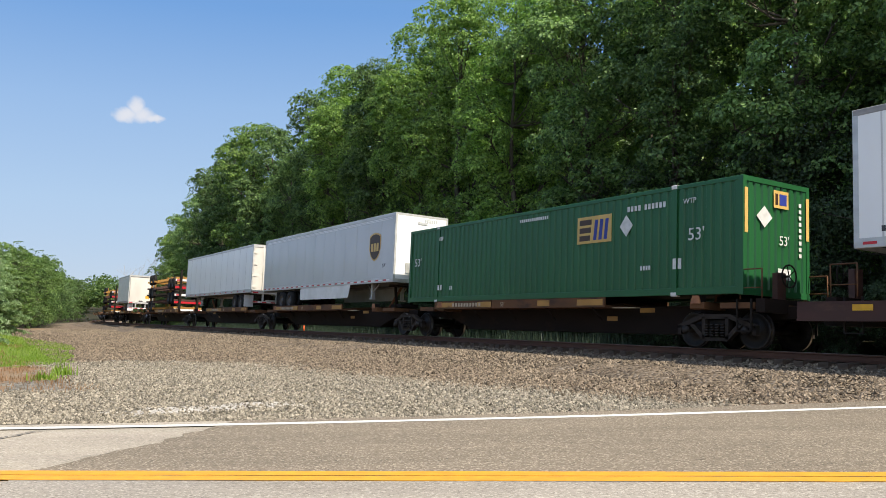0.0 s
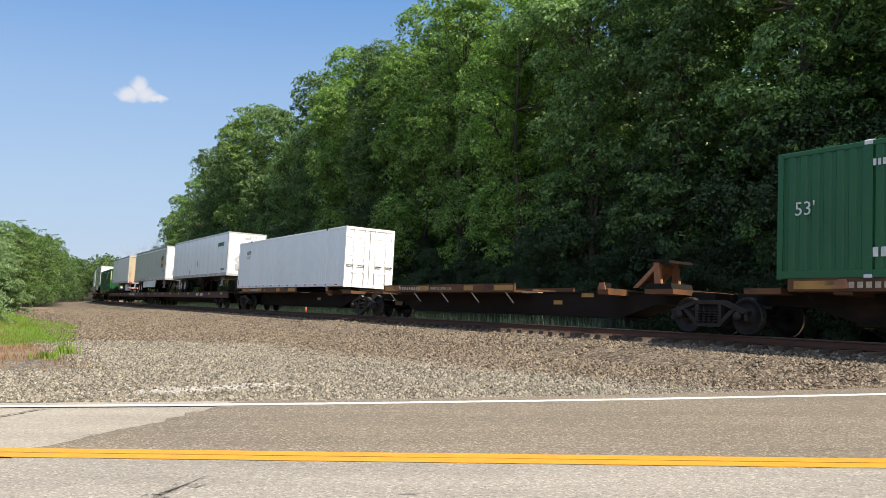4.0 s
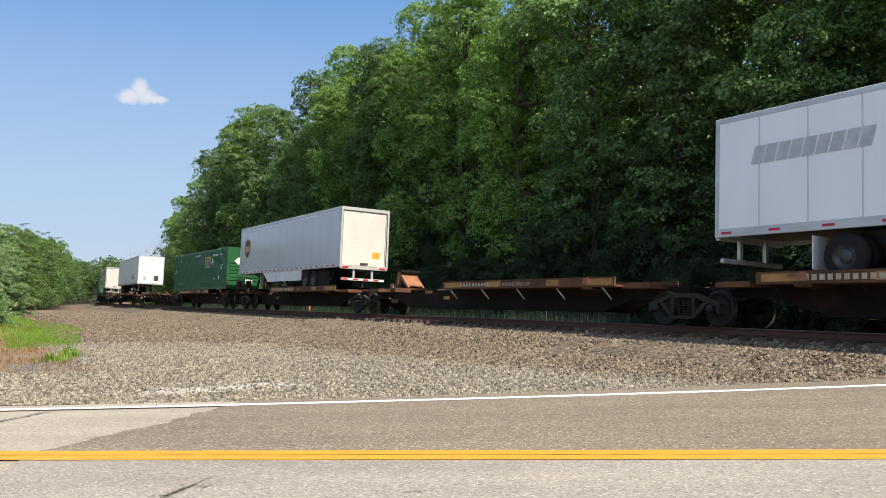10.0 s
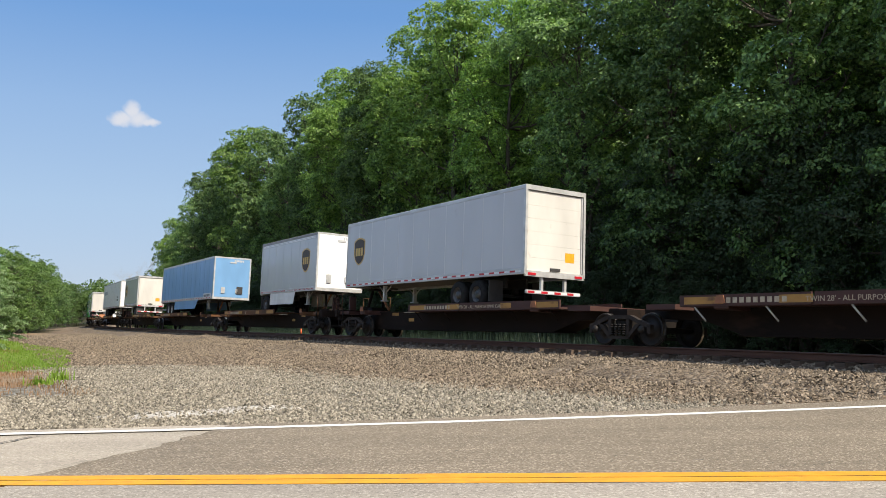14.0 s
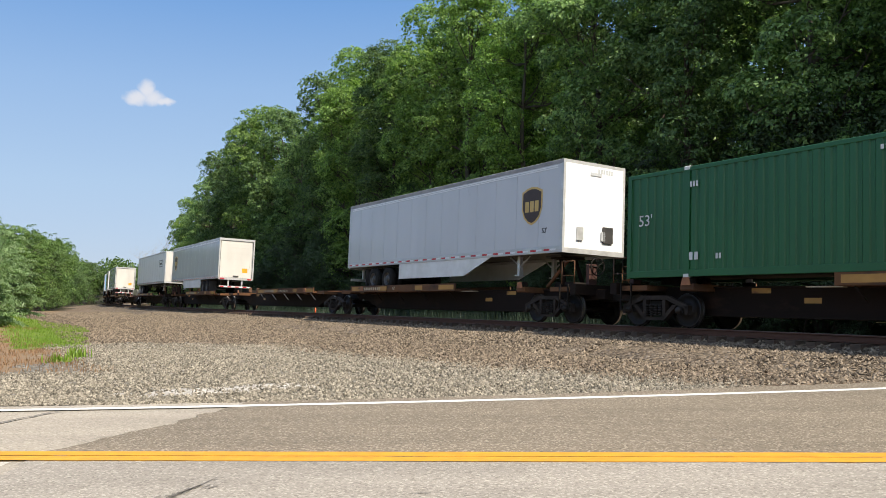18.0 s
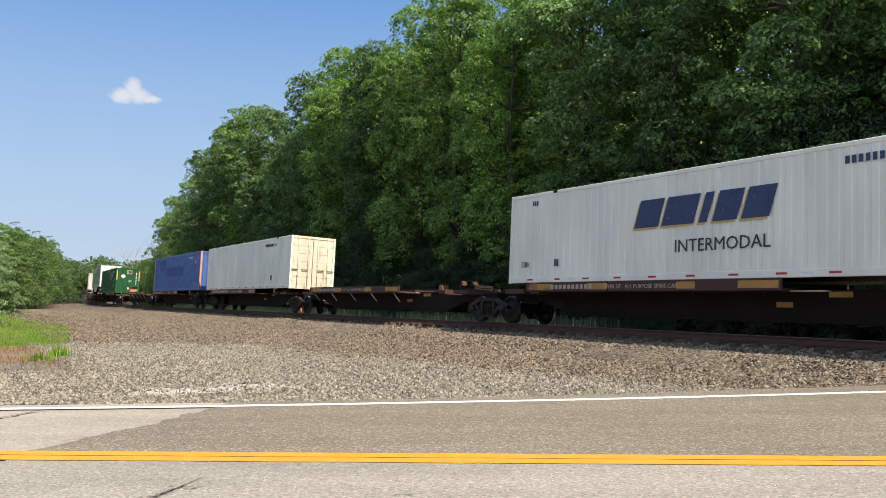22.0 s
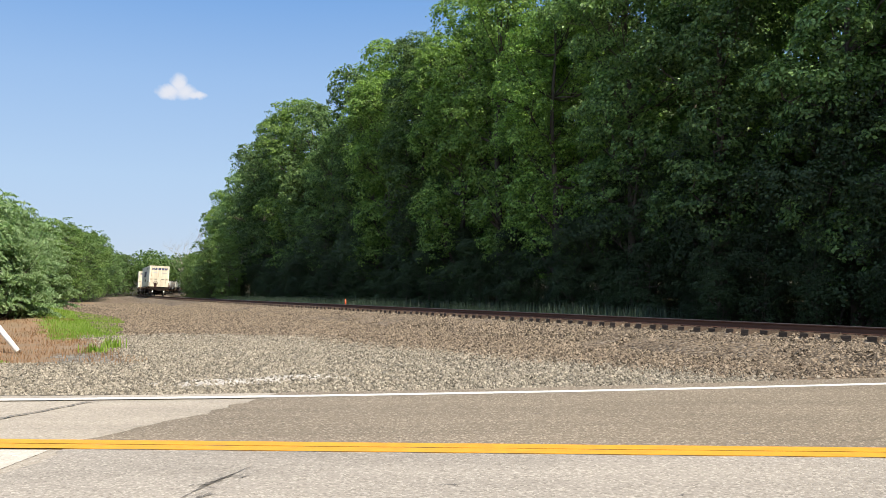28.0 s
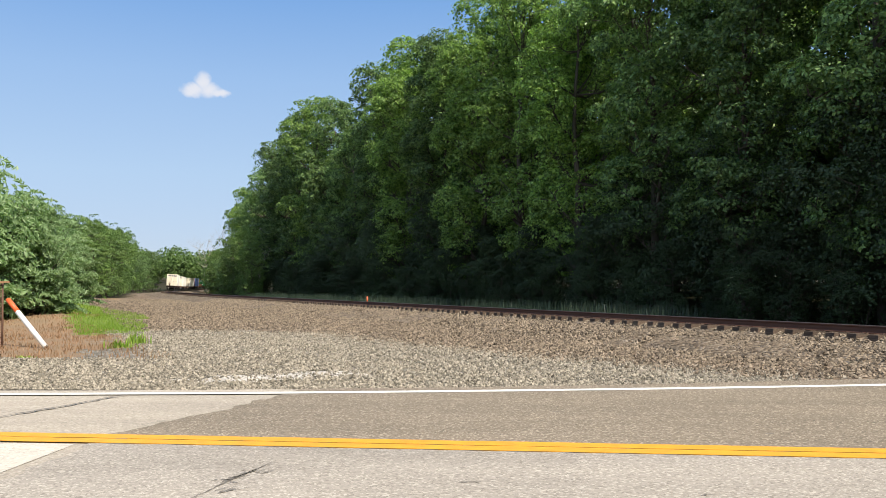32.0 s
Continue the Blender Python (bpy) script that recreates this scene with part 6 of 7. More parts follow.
def spine_unit(name, label, P, deck, hitch, end=0, pale=False):
    """One platform of a spine car, P metres between its joints. hitch: +1 the trailer hitch leads, -1 it trails. end: +1, -1 or 0, which end carries the coupler, handrails and brake wheel."""
    root = tagged(new(name), label, "rail car", "cars of the train")
    dm, D = M[deck], H_BASE
    half = P / 2
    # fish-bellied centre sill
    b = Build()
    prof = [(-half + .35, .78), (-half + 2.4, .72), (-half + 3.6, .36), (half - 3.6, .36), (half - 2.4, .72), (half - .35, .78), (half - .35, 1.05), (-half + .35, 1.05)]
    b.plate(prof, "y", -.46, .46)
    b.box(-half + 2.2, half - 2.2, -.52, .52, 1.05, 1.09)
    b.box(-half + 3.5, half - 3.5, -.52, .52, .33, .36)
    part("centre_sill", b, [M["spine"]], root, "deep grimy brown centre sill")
    # wheel platform
    pc = -hitch * (half - 7.0)
    p0, p1 = pc - 4.65, pc + 4.65
    part("platform", Build().box(p0, p1, -1.27, 1.27, D - .26, D - .20).box(p0 + .05, p1 - .05, -.5, .5, D - .2, D - .12), [dm], root, "tread-plate wheel platform")
    for sg in (1, -1):
        y0, y1 = sorted((sg * 1.25, sg * 1.31))
        ch = Build().box(p0, p0 + (p1 - p0) * .60 - .04, y0, y1, D - .26, D + .02).box(p0 + (p1 - p0) * .60 + .04, p1, y0, y1, D - .26, D + .02)
        ch.box(p0, p1, sg * 1.19 - .06, sg * 1.19 + .06, D - .27, D - .25)
        part("side_channel", ch, [dm], root, "long pressed edge channel, paint faded and rusted")
        n = 5
        for i in range(n):
            x = p0 + .5 + i * (p1 - p0 - 1.0) / (n - 1)
            # sunlight on empty platforms' struts is put into white, shade under loads into brown
            part("strut", Build().tube((x - .06, sg * .98, D - .62), (x + .10, sg * 1.22, D - .27), .022, n=6), [M["ink_white"] if pale else M["spine"]], root, "thin diagonal strut")
        for x, w in ((p0 + .62, .55), (pc - 1.9, .30), (pc + 1.35, .42), (p1 - .75, .60)):
            mk = Build().box(x - w, x + w, min(sg * 1.309, sg * 1.314), max(sg * 1.309, sg * 1.314), D - .21, D - .03)
            part("reflector", mk, [M["deck_yellow"]], root, "worn yellow patch")
        for x, w, z in ((hitch * (half - 5.2), .28, D - .38), (hitch * (half - 6.6), .22, D - .62)):
            part("sill_mark", Build().box(x - w, x + w, min(sg * .461, sg * .466), max(sg * .461, sg * .466), z, z + .13), [M["deck_yellow"]], root, "worn yellow patch")
        y_ = sorted((sg * .42, sg * 1.0))
        part("step_grating", Build().box(min(p1, p1 + .9) if hitch > 0 else p0 - .9, max(p1, p1 + .9) if hitch > 0 else p0, y_[0] + .4 * (sg > 0), y_[1] - .4 * (sg < 0), D - .28, D - .25), [M["ink_tan"]], root)
    # cross beams with container pedestals
    for x in (-6.1, 6.1):
        b = Build().box(x - .22, x + .22, -1.28, 1.28, D - .34, D - .16, cut=0.03)
        cb = part("cross_beam", b, [dm], root, "cross beam with corner pedestals")
        for sg in (1, -1):
            part("pedestal", Build().box(x - .13, x + .13, sg * 1.19 - .11, sg * 1.19 + .11, D - .17, D - .004, cut=0.02), [M["steel_dark"]], cb)
            part("guide", Build().plate([(x - .16, D - .2), (x + .16, D - .2), (x + .1, D + .0), (x - .1, D + .0)], "y", sg * 1.31, sg * 1.335), [M["hitch"]], cb)
    for x in (-half + 1.6, half - 1.6):
        sb = Build().box(x - .5, x + .5, -1.2, 1.2, D - .32, D - .18)
        sb.box(x - .9, x + .9, -.42, .42, .8, 1.08)
        part("end_platform", sb, [dm], root)
    # trailer hitch, folded low
    xh = hitch * (half - 2.35)
    h = part("hitch_stand", Build().plate([(xh - .5, D - .12), (xh + .5, D - .12), (xh + .45, D + .02), (xh - .45, D + .02)], "y", -.42, .42), [M["steel_dark"]], root, "trailer hitch stand")
    return root, xh, h


def raised_hitch(root, xh, hitch, h):
    """The hitch stand of an empty platform: an orange braced A-frame with a dark head plate."""
    D = H_BASE
    for sg in (1, -1):
        b = Build()
        b.plate([(xh - .10, D - .1), (xh + .14, D - .1), (xh - hitch * .12 + .1, D + .62), (xh - hitch * .12 - .1, D + .62)], "y", sg * .36 - .05, sg * .36 + .05)
        b.plate([(xh + hitch * -.1, D + .62), (xh + hitch * -.1, D + .46), (xh - hitch * .80, D - .1), (xh - hitch * 1.0, D - .1)], "y", sg * .36 - .04, sg * .36 + .04)
        part("hitch_leg", b, [M["hitch"]], h, "rusty orange leg")
    part("hitch_panel", Build().plate([(xh - hitch * .15, D + .5), (xh - hitch * .15, D + .56), (xh - hitch * .85, D + .02), (xh - hitch * .85, D - .04)], "y", -.34, .34), [M["hitch"]], h)
    part("hitch_head", Build().plate([(xh - .42, D + .58), (xh + .42, D + .66), (xh + .42, D + .72), (xh - .42, D + .66)], "y", -.46, .46), [M["steel_dark"]], h, "dark fifth-wheel plate")


def low_hitch(root, xh, hitch, h):
    D = H_BASE
    part("hitch_head", Build().plate([(xh - .5, D - .04), (xh + .5, D - .04), (xh + .46, D + .03), (xh - .46, D + .05)], "y", -.42, .42), [M["steel_dark"]], h, "folded hitch plate")
    part("hitch_lug", Build().plate([(xh - hitch * .62, D - .1), (xh - hitch * .40, D - .1), (xh - hitch * .44, D + .16), (xh - hitch * .54, D + .22)], "y", .16, .36), [M["deck_tan"]], h)
    part("hitch_lug", Build().plate([(xh - hitch * .62, D - .1), (xh - hitch * .40, D - .1), (xh - hitch * .44, D + .16), (xh - hitch * .54, D + .22)], "y", -.36, -.16), [M["deck_tan"]], h)


def load_hitch(root, xh, hitch, h, xk):
    """The stand raised under a trailer's kingpin."""
    D = H_BASE
    for sg in (1, -1):
        part("hitch_leg", Build().tube((xh, sg * .4, D - .1), (xk, sg * .3, D + .84), .07, n=8), [M["spine"]], h)
    part("hitch_brace", Build().tube((xh - hitch * 1.4, 0, D - .1), (xk, 0, D + .78), .06, n=8), [M["hitch"]], h, "rusty diagonal brace")
    part("hitch_head", Build().box(xk - .35, xk + .35, -.45, .45, D + .80, D + .86), [M["steel_dark"]], h)


def car_end(root, P, e, more=0.0):
    """Coupler, handrails, steps and the hand-brake wheel on an outer end."""
    D, x = H_BASE, e * (P / 2 + more)
    if more:
        part("draft_sill", Build().box(min(x - e * .8, x - e * 2.0), max(x - e * .8, x - e * 2.0), -.36, .36, .74, D - .12, cut=0.02), [M["spine"]], root)
    part("end_sill", Build().box(min(x - e * 1.0, x - e * .75), max(x - e * 1.0, x - e * .75), -1.3, 1.3, D - .42, D - .10), [M["spine"]], root)
    c = Build().box(min(x - e * 1.0, x + e * .05), max(x - e * 1.0, x + e * .05), -.14, .14, .72, .98, cut=0.03).box(x - .14, x + .14, -.2, .2, .70, 1.02, cut=0.04)
    part("coupler", c, [M["steel_dark"]], root, "knuckle coupler")
    for sg in (1, -1):
        r = Build()
        for xx in (x - e * .85, x - e * 1.45):
            r.tube((xx, sg * 1.27, D - .1), (xx, sg * 1.27, D + .60), .018, n=6)
        r.tube((x - e * .85, sg * 1.27, D + .60), (x - e * 1.45, sg * 1.27, D + .60), .018, n=6)
        r.tube((x - e * .85, sg * 1.27, D + .16), (x - e * 1.45, sg * 1.27, D + .16), .014, n=6)
        part("handrail", r, [M["deck_tan"]], root, "bent pipe handrail")
        s = Build()
        for zz in (.42, .70):
            s.box(x - e * 1.35 - .2, x - e * 1.35 + .2, sg * 1.26 - .03, sg * 1.26 + .03, zz, zz + .03)
        for xx in (-.2, .2):
            s.box(x - e * 1.35 + xx - .02, x - e * 1.35 + xx + .02, sg * 1.26 - .02, sg * 1.26 + .02, .42, D - .1)
        part("step", s, [M["steel_dark"]], root)
    part("brake_stand", Build().box(x - e * .95 - .07, x - e * .95 + .07, .34, .66, D - .1, D + .55, cut=0.02), [M["deck_brown"]], root, "hand-brake housing")
    w = Build()
    cx, cy, cz = x - e * .68, .5, D + .46
    for i in range(16):
        a0, a1 = 6.28318 * i / 16, 6.28318 * (i + 1) / 16
        w.tube((cx, cy + .27 * math.cos(a0), cz + .27 * math.sin(a0)), (cx, cy + .27 * math.cos(a1), cz + .27 * math.sin(a1)), .02, n=6, caps=False)
    for i in range(5):
        a0 = 6.28318 * i / 5
        w.tube((cx, cy, cz), (cx, cy + .27 * math.cos(a0), cz + .27 * math.sin(a0)), .012, n=5, caps=False)
    w.tube((cx, cy, cz), (x - e * .85, cy, cz), .03, n=6)
    part("brake_wheel", w, [M["steel_dark"]], root, "round hand-brake wheel")


def flat_unit(name, label, P):
    """Half of a long two-piece flat car in oxide brown."""
    root = tagged(new(name), label, "rail car", "cars of the train")
    D, half = H_BASE - .20, P / 2 - .15
    part("deck", Build().box(-half, half, -1.42, 1.42, D - .08, D), [M["deck_brown"]], root, "worn steel deck")
    for sg in (1, -1):
        b = Build().box(-half, half, min(sg * 1.34, sg * 1.42), max(sg * 1.34, sg * 1.42), D - .40, D - .0, cut=0.012)
        b.box(-half, half, min(sg * 1.28, sg * 1.44), max(sg * 1.28, sg * 1.44), D - .42, D - .38)
        part("side_sill", b, [M["deck_brown"]], root, "oxide brown channel side sill")
        for i in range(9):
            x = -half + 1.5 + i * (2 * half - 3) / 8
            pk = Build().box(x - .22, x + .22, min(sg * 1.43, sg * 1.436), max(sg * 1.43, sg * 1.436), D - .20, D - .07)
            part("reflector", pk, [M["amber"]], root, "yellow reflective mark")
    c = Build()
    c.plate([(-half, .62), (-half + 3, .58), (-half + 5, .36), (half - 5, .36), (half - 3, .58), (half, .62), (half, .92), (-half, .92)], "y", -.4, .4)
    for i in range(14):
        x = -half + .8 + i * (2 * half - 1.6) / 13
        c.box(x - .06, x + .06, -1.34, 1.34, D - .32, D - .08)
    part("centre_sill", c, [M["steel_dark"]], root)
    return root


# ================= the train =================
MOVING = []            # thing, front, rear: offsets along the line at the start


def run(ob, front, rear):
    MOVING.append((ob, front, rear))
    return ob


# cars: front joint, pitch, deck colour, platforms from the front: hitch way and state (c container, t trailer, e empty with raised hitch, l empty with low hitch)
CARS = (
    (126.6, 19.3, "deck_tan", ((1, "l"), (1, "c"))),
    (87.0, 17.7, "deck_tan", ((-1, "c"), (1, "c"), (1, "t"), (-1, "t"), (-1, "c"))),
    (-58.3, 19.5, "deck_tan", ((-1, "c"), (-1, "e"), (-1, "c"))),
    (-116.8, 17.7, "deck_tan", ((1, "t"), (-1, "e"), (-1, "t"), (-1, "l"), (-1, "c"))),
    (-205.3, 19.3, "deck_tan", ((1, "t"), (1, "e"), (-1, "t"))),
    (-263.2, 19.2, "deck_tan", ((1, "t"), (-1, "t"), (-1, "t"))),
    (-320.8, 19.43, "deck_brown", ((1, "t"), (-1, "l"), (-1, "t"))),
    (-379.1, 19.33, "deck_tan", ((1, "t"), (1, "l"), (-1, "t"))),
    (-437.1, 19.33, "deck_tan", ((1, "c"), (1, "e"), (-1, "c"))),
    (-495.1, 17.75, "deck_brown", ((-1, "c"), (-1, "l"), (-1, "c"), (-1, "l"), (-1, "c"))),
)
PROTO = {}
SAY = {"c": "spine car platform carrying a container", "t": "spine car platform carrying a road trailer", "e": "empty spine car platform with an orange raised hitch", "l": "empty spine car platform, hitch folded"}
for joint0, P, deck, units in CARS:
    for i, (hitch, state) in enumerate(units):
        f = joint0 - i * P
        end = 1 if i == 0 else -1 if i == len(units) - 1 else 0
        if joint0 > 100 and i == 0:
            end = 0
        key = (P, deck, hitch, state, end)
        if key in PROTO:
            run(copy_thing(PROTO[key], Matrix()), f, f - P)
            continue
        root, xh, h = spine_unit("spine_car", ("brown " if deck == "deck_brown" else "faded yellow-brown ") + SAY[state], P, deck, hitch, end, state in "el")
        if state == "e":
            raised_hitch(root, xh, hitch, h)
        elif state == "t":
            load_hitch(root, xh, hitch, h, xh - hitch * 0.35)
        else:
            low_hitch(root, xh, hitch, h)
        if end:
            car_end(root, P, end, 1.05 if joint0 < -490 and end < 0 else 0.0)
            bogie(root, end * (P / 2 - 2.3))
        if end != -1:
            bogie(root, -P / 2)
        x = -hitch * (P / 2 - 7.0) + 3.4
        b = Build()
        bars(b, x, H_BASE - .19, 1.312, 1.9, .13, 10)
        part("code_mark", b, [M["ink_tan"]], root)
        if state in "el" or deck == "deck_brown":
            stick("TWIN 28' - ALL PURPOSE SPINE CAR" if deck == "deck_brown" else "ALL PURPOSE SPINE CAR", .17, x - 2.3, 1.313, H_BASE - .19, M["ink_tan"], root)
        else:
            stick("53'", .2, x - 3.0, 1.313, H_BASE - .20, M["ink_tan"], root)
        PROTO[key] = root
        run(root, f, f - P)

for k, (f, r) in enumerate(((-1.5, -29.9), (-29.9, -58.3))):
    P = f - r
    u = flat_unit("flat_car", "oxide brown flat car carrying road trailers", P)
    e = 1 if k == 0 else -1
    car_end(u, P, e)
    bogie(u, e * (P / 2 - 3.4))
    bogie(u, -e * (P / 2 - 1.8))
    b = Build()
    if k == 0:
        for x0, w, n in ((-4.22, 1.3, 7), (-5.72, .72, 4), (-6.64, .93, 5)):
            bars(b, x0, H_BASE - .49, 1.431, w, .19, n)
    else:
        bars(b, -5.66, H_BASE - .50, 1.431, .58, .2, 3)
        bars(b, -6.83, H_BASE - .50, 1.431, .82, .2, 4)
    part("code_mark", b, [M["ink_white"]], u)
    for sx in ((3.5, -9.5) if k == 0 else (9.5, -3.0)):
        st = Build()
        for sg in (1, -1):
            st.tube((sx, sg * .35, H_BASE - .2), (sx - .3, sg * .3, H_BASE + .82), .07, n=8)
        st.tube((sx + 1.3, 0, H_BASE - .2), (sx - .3, 0, H_BASE + .8), .06, n=8)
        st.box(sx - .65, sx + .05, -.45, .45, H_BASE + .8, H_BASE + .86)
        part("hitch_stand", st, [M["deck_brown"]], u, "brown trailer hitch stand")
    run(u, f, r)

# ---- loads
stk = chassis_stack("chassis_stack", "stack of bare yellow and brown container chassis", 5)
run(stk, 106.8, 94.6)
run(copy_thing(stk, Matrix()), 68.6, 56.4)

run(trailer("pup_trailer", "short white road trailer with a white roll door", 8.6, "t_white", 1, (1.2,), rear="roll", flat=True), 87.6, 79.0)
run(trailer("road_trailer", "white road trailer with swing doors behind", 16.2, "t_white", 1, (2.2, 3.45), rib=1.4, flat=True), 51.9, 35.6)
u1 = trailer("road_trailer", "light grey road trailer with a brown and gold shield", 16.1, "t_grey", -1, (2.95, 4.15), (5.75, 11.85, .60, .2), rear="roll", stripe=True, endmat="t_white")
shield_mark(u1, 16.1, -1, -6.22)
run(u1, 33.4, 17.3)
e0 = container(16.1, "c_green", 0, "container", "dark green corrugated 53-foot container", "corrugated")
green_marks(e0, 16.1)
run(e0, 15.95, -0.15)
wq = trailer("road_trailer", "weathered white trailer with rust-streaked cream doors", 14.4, "t_white", 1, (2.71, 3.82), rib=0.62, rear="swing", top="t_dark_rail", rearpaint="t_rust_door", flat=True)
b = bars(Build(), 6.6, H_BASE + 1.22, 1.304, .9, .12, 7)
part("code_mark", bars(b, 3.4, H_BASE + 3.4, 1.304, .7, .13, 5), [M["ink"]], wq)
run(wq, -2.9, -17.3)
u2 = trailer("road_trailer", "light grey road trailer with a brown and gold shield", 15.9, "t_grey", -1, (3.22, 4.33), (5.39, 11.75, .62, .3), rear="roll", stripe=True, endmat="t_white", top="t_dark_rail", rimmat="rim_white")
shield_mark(u2, 15.9, -1, -6.27)
run(u2, -22.0, -37.9)
pr = trailer("road_trailer", "white ribbed road trailer with a green wordmark", 15.9, "t_white", -1, (3.03, 4.24), rib=1.22, rear="swing", flat=True, rimmat="rim_white")
slanted_word(pr, -5.4, H_BASE + 2.95, 1.5, .26, 1.304, M["c_green"], 7, "wordmark", "dark green mark")
part("code_mark", bars(Build(), -6.5, H_BASE + 1.28, 1.304, .8, .12, 8), [M["ink"]], pr)
part("placard", Build().plate([(-.25, H_BASE + 1.9), (0, H_BASE + 2.2), (.25, H_BASE + 1.9), (0, H_BASE + 1.6)], "y", 1.30, 1.306).plate([(2.0, H_BASE + 1.35), (2.2, H_BASE + 1.6), (2.4, H_BASE + 1.35), (2.2, H_BASE + 1.1)], "y", 1.30, 1.306), [M["ink_faded"]], pr, "grey diamond placard")
part("placard", Build().plate([(.85, H_BASE + 2.0), (.55, H_BASE + 2.3), (.25, H_BASE + 2.0), (.55, H_BASE + 1.7)], "x", -7.965, -7.955), [M["ink_faded"]], pr, "weathered diamond placard")
run(pr, -41.1, -57.0)
w3 = container(16.4, "t_white", 0, "container", "white ribbed container with a white door end", "door", "t_white", tape=True)
stick("WTP", .36, 6.6, 1.305, H_BASE + 2.05, M["ink"], w3)
part("code_mark", bars(bars(Build(), 6.6, H_BASE + 1.92, 1.302, .8, .06, 8), 6.6, H_BASE + 1.82, 1.302, .7, .06, 7), [M["ink_faded"]], w3)
run(w3, -59.6, -76.0)
e1 = container(16.1, "c_green", 0, "container", "dark green corrugated container with a slatted end", "louvred")
green_marks(e1, 16.1, "louvred")
run(e1, -99.35, -115.45)
u3 = trailer("road_trailer", "light grey road trailer with a brown and gold shield", 15.9, "t_grey", 1, (3.27, 4.37), (5.31, 11.45, .62, .35), rear="roll", stripe=True)
shield_mark(u3, 15.9, 1, 6.46)
run(u3, -118.25, -134.15)
m1 = trailer("road_trailer", "white road trailer with wide riveted panels", 16.2, "t_white", -1, (3.17, 4.53), rib=1.35, rear="swing", flat=True, top="t_rail")
part("code_mark", bars(bars(Build(), -4.1, H_BASE + 1.72, 1.304, .85, .22, 4), -4.1, H_BASE + 1.42, 1.304, 1.2, .22, 6), [M["ink"]], m1)
part("placard", Build().plate([(2.35, H_BASE + 1.85), (2.6, H_BASE + 2.2), (2.85, H_BASE + 1.85), (2.6, H_BASE + 1.5)], "y", 1.30, 1.306), [M["ink_faded"]], m1, "pale diamond placard")
run(m1, -152.95, -169.15)
run(copy_thing(e1, Matrix()), -187.75, -203.85)
u4 = trailer("road_trailer", "light grey road trailer with a worn white roll door", 15.95, "t_grey", 1, (3.4, 4.56), (5.01, 11.33, .56, .95), rear="roll", stripe=True)
shield_mark(u4, 15.95, 1, 6.5)
run(u4, -206.7, -222.65)
m2 = trailer("road_trailer", "white road trailer with a faded grey wordmark", 16.5, "t_white", -1, (3.37, 4.84), rib=1.25, rear="swing", flat=True, top="t_rail", rearpaint="t_rust_door")
slanted_word(m2, 7.2, H_BASE + 2.6, 3.0, .42, 1.304, M["ink_faded"], 9, "wordmark", "faded grey mark")
part("code_mark", bars(bars(Build(), -5.4, H_BASE + 1.95, 1.304, .75, .2, 4), -5.4, H_BASE + 1.65, 1.304, 1.05, .2, 6), [M["ink"]], m2)
run(m2, -245.05, -261.55)
u5 = trailer("pup_trailer", "short light grey trailer with a brown and gold shield", 8.1, "t_grey", 1, (.94,), rear="roll", stripe=True, rimmat="rim")
shield_mark(u5, 8.1, 1, 2.84, True)
run(u5, -264.8, -272.9)
bt = trailer("road_trailer", "sky blue road trailer with a blue side skirt", 16.1, "t_blue", -1, (2.72, 3.90), (4.89, 12.18, .62, .9), rib=1.22, rear="swing", endmat="t_blue", rimmat="rim_white", rearpaint="t_blue")
part("code_panel", Build().box(-7.6, -5.6, 1.301, 1.306, H_BASE + 1.0, H_BASE + 1.32), [M["tape_white"]], bt, "white number panel")
part("code_mark", bars(Build(), -5.75, H_BASE + 1.08, 1.307, 1.6, .16, 10), [M["ink"]], bt)
run(bt, -284.8, -300.9)
u6 = trailer("pup_trailer", "short light grey trailer with a brown and gold shield", 8.25, "t_grey", -1, (.905,), (1.675, 5.465, .62, .25), rear="roll", stripe=True, endmat="t_white", top="t_dark_rail")
shield_mark(u6, 8.25, -1, -2.67, True)
run(u6, -310.8, -319.05)
u7 = trailer("road_trailer", "pale grey road trailer with a brown and gold shield", 13.5, "t_grey", 1, (2.80, 4.04), None, rear="roll", stripe=False, top="t_rail")
shield_mark(u7, 13.5, 1, 5.46, True)
run(u7, -322.6, -336.1)
w5 = trailer("road_trailer", "plain white road trailer with a small black panel mark", 16.4, "t_white", -1, (2.2, 3.4), rib=1.4, rear="swing", flat=True, endmat="t_door", rimmat="rim_white")
b = Build()
for zz in (2.45, 3.05):
    b.box(-6.6, -5.0, 1.301, 1.306, H_BASE + zz, H_BASE + zz + .06)
for xx in (-6.6, -5.06):
    b.box(xx, xx + .06, 1.301, 1.306, H_BASE + 2.45, H_BASE + 3.1)
b.box(-6.3, -5.3, 1.301, 1.306, H_BASE + 2.68, H_BASE + 2.85)
part("panel_mark", b, [M["ink"]], w5)
run(w5, -361.1, -377.5)
u8 = trailer("road_trailer", "light grey road trailer with a brown and gold shield", 15.95, "t_grey", 1, (3.36, 4.62), (5.21, 11.3, .60, .3), rear="roll", stripe=True, rimmat="rim")
shield_mark(u8, 15.95, 1, 6.5)
run(u8, -380.8, -396.75)
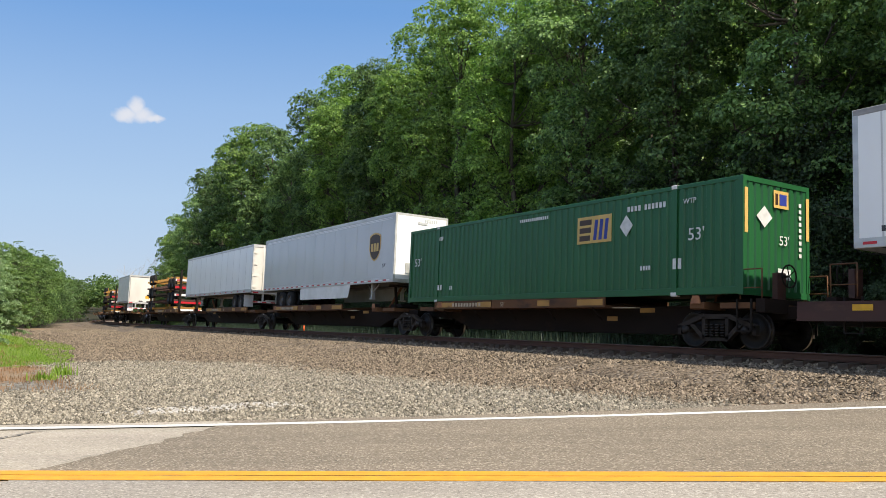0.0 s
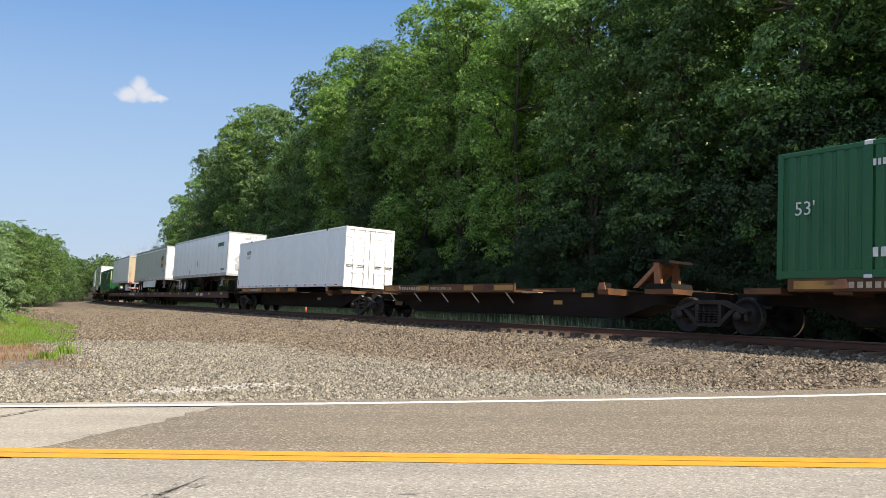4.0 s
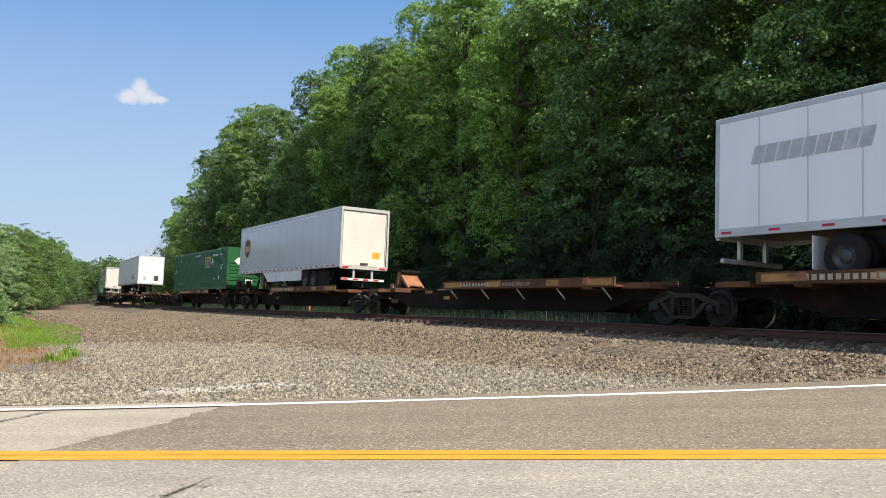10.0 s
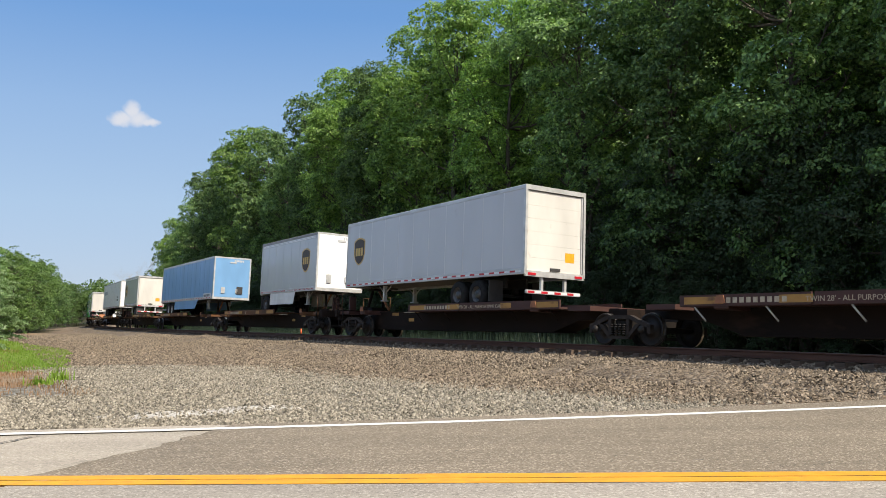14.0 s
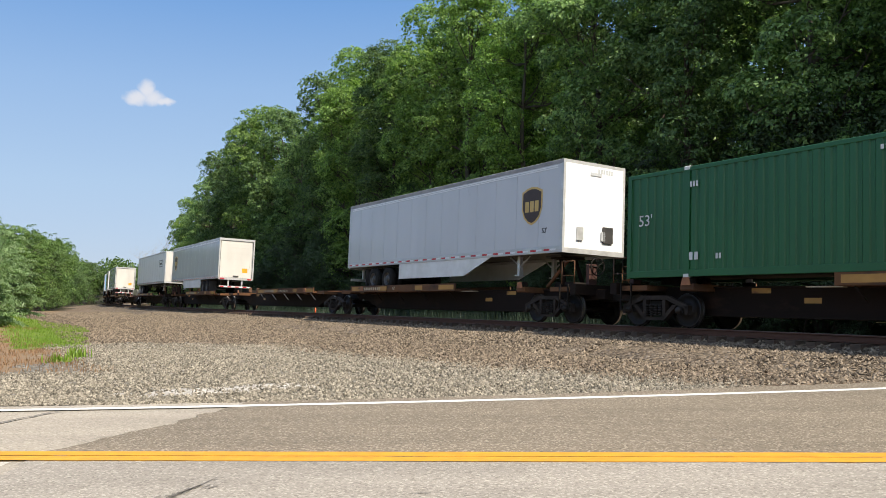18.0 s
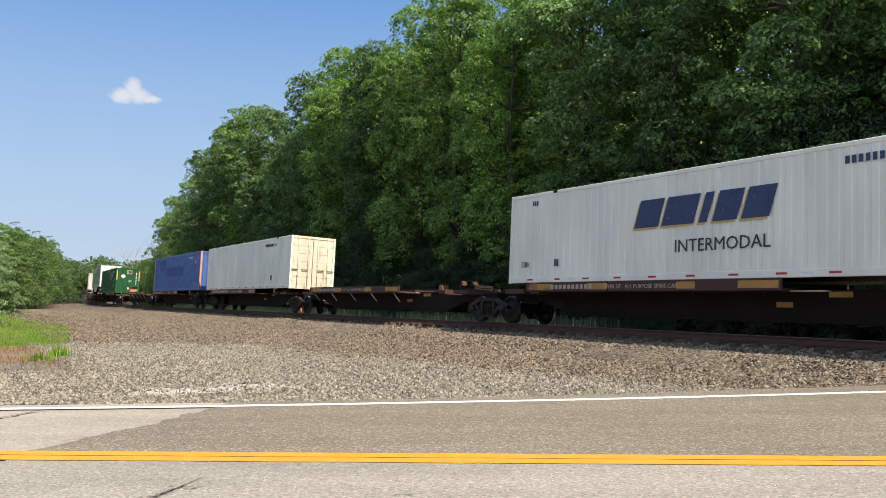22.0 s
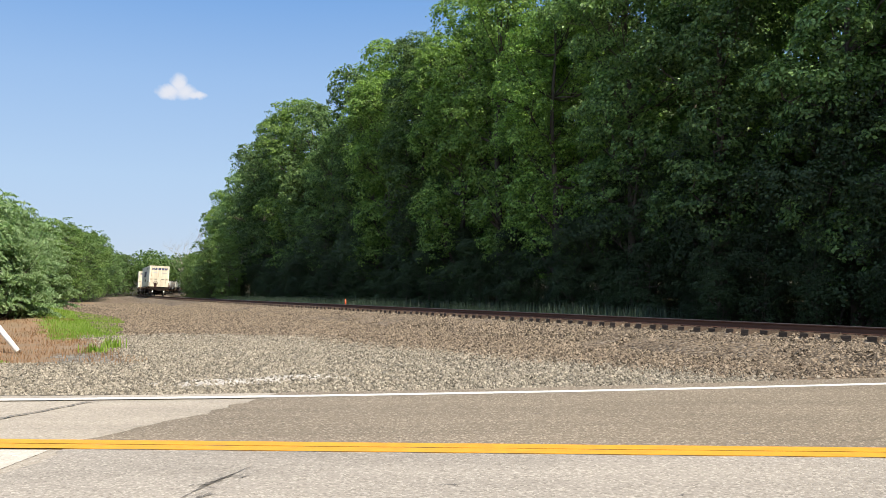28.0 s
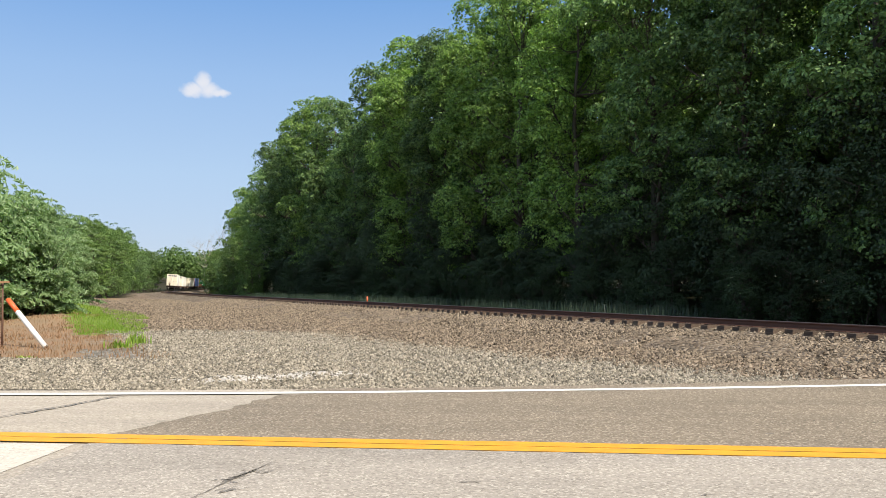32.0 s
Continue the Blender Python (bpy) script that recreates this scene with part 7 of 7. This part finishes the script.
u9 = trailer("road_trailer", "light grey road trailer with a brown and gold shield", 16.0, "t_grey", -1, (2.68, 4.02), (5.2, 12.06, .62, 1.76), rear="roll", stripe=True, endmat="t_white", top="t_dark_rail")
shield_mark(u9, 16.0, -1, -6.4)
run(u9, -419.65, -435.65)
run(copy_thing(e0, Matrix()), -438.5, -454.6)
bc = container(16.0, "c_blue", 0, "container", "faded blue corrugated container with pink end posts", "corrugated", "c_blue", "c_pink")
part("logo_panel", Build().box(-2.88, 2.94, 1.285, 1.299, H_BASE + 1.2, H_BASE + 1.95), [M["c_blue_dark"]], bc, "darker blue painted-out panel")
part("logo_panel", Build().box(3.81, 5.67, 1.285, 1.299, H_BASE + 1.75, H_BASE + 2.60), [M["c_blue_dark"]], bc, "darker blue painted-out panel")
stick("53", .42, -6.4, 1.302, H_BASE + 2.0, M["ink_white"], bc)
part("code_mark", bars(Build(), -4.6, H_BASE + 2.42, 1.299, 1.0, .14, 8), [M["ink_white"]], bc)
part("label_tag", Build().box(-7.45, -7.3, 1.297, 1.302, H_BASE + 2.35, H_BASE + 2.5).box(-6.75, -6.55, 1.297, 1.302, H_BASE + .45, H_BASE + .6), [M["amber"]], bc)
part("label_tag", Build().box(-8.015, -8.008, -.3, .15, H_BASE + .9, H_BASE + 1.3), [M["amber"]], bc)
run(bc, -478.15, -494.15)
wc = container(16.05, "c_white", 0, "container", "dirty white container with rust-streaked cream doors", "door", "c_cream", tape=True)
part("code_mark", bars(bars(Build(), -3.9, H_BASE + 2.42, 1.299, 1.4, .16, 10), -5.0, H_BASE + .5, 1.299, .3, .26, 2), [M["ink"]], wc)
stick("WTP", .2, -5.4, 1.30, H_BASE + 2.42, M["ink"], wc)
run(wc, -496.2, -512.25)
s1 = container(16.3, "c_white", 0, "container", "white container with rusty cream doors and a blue wordmark", "door", "c_cream", tape=True)
swift_marks(s1, 16.3)
run(s1, -532.0, -548.3)
run(copy_thing(s1, Matrix()), -566.9, -583.2)


def motions():
    """The train runs away along the bend at a steady pace."""
    times = [i * 1.0 for i in range(33)]
    for ob, front, rear in MOVING:
        walk(ob, [(t, car_pose(front + SPEED * t, rear + SPEED * t)) for t in times])


motions()
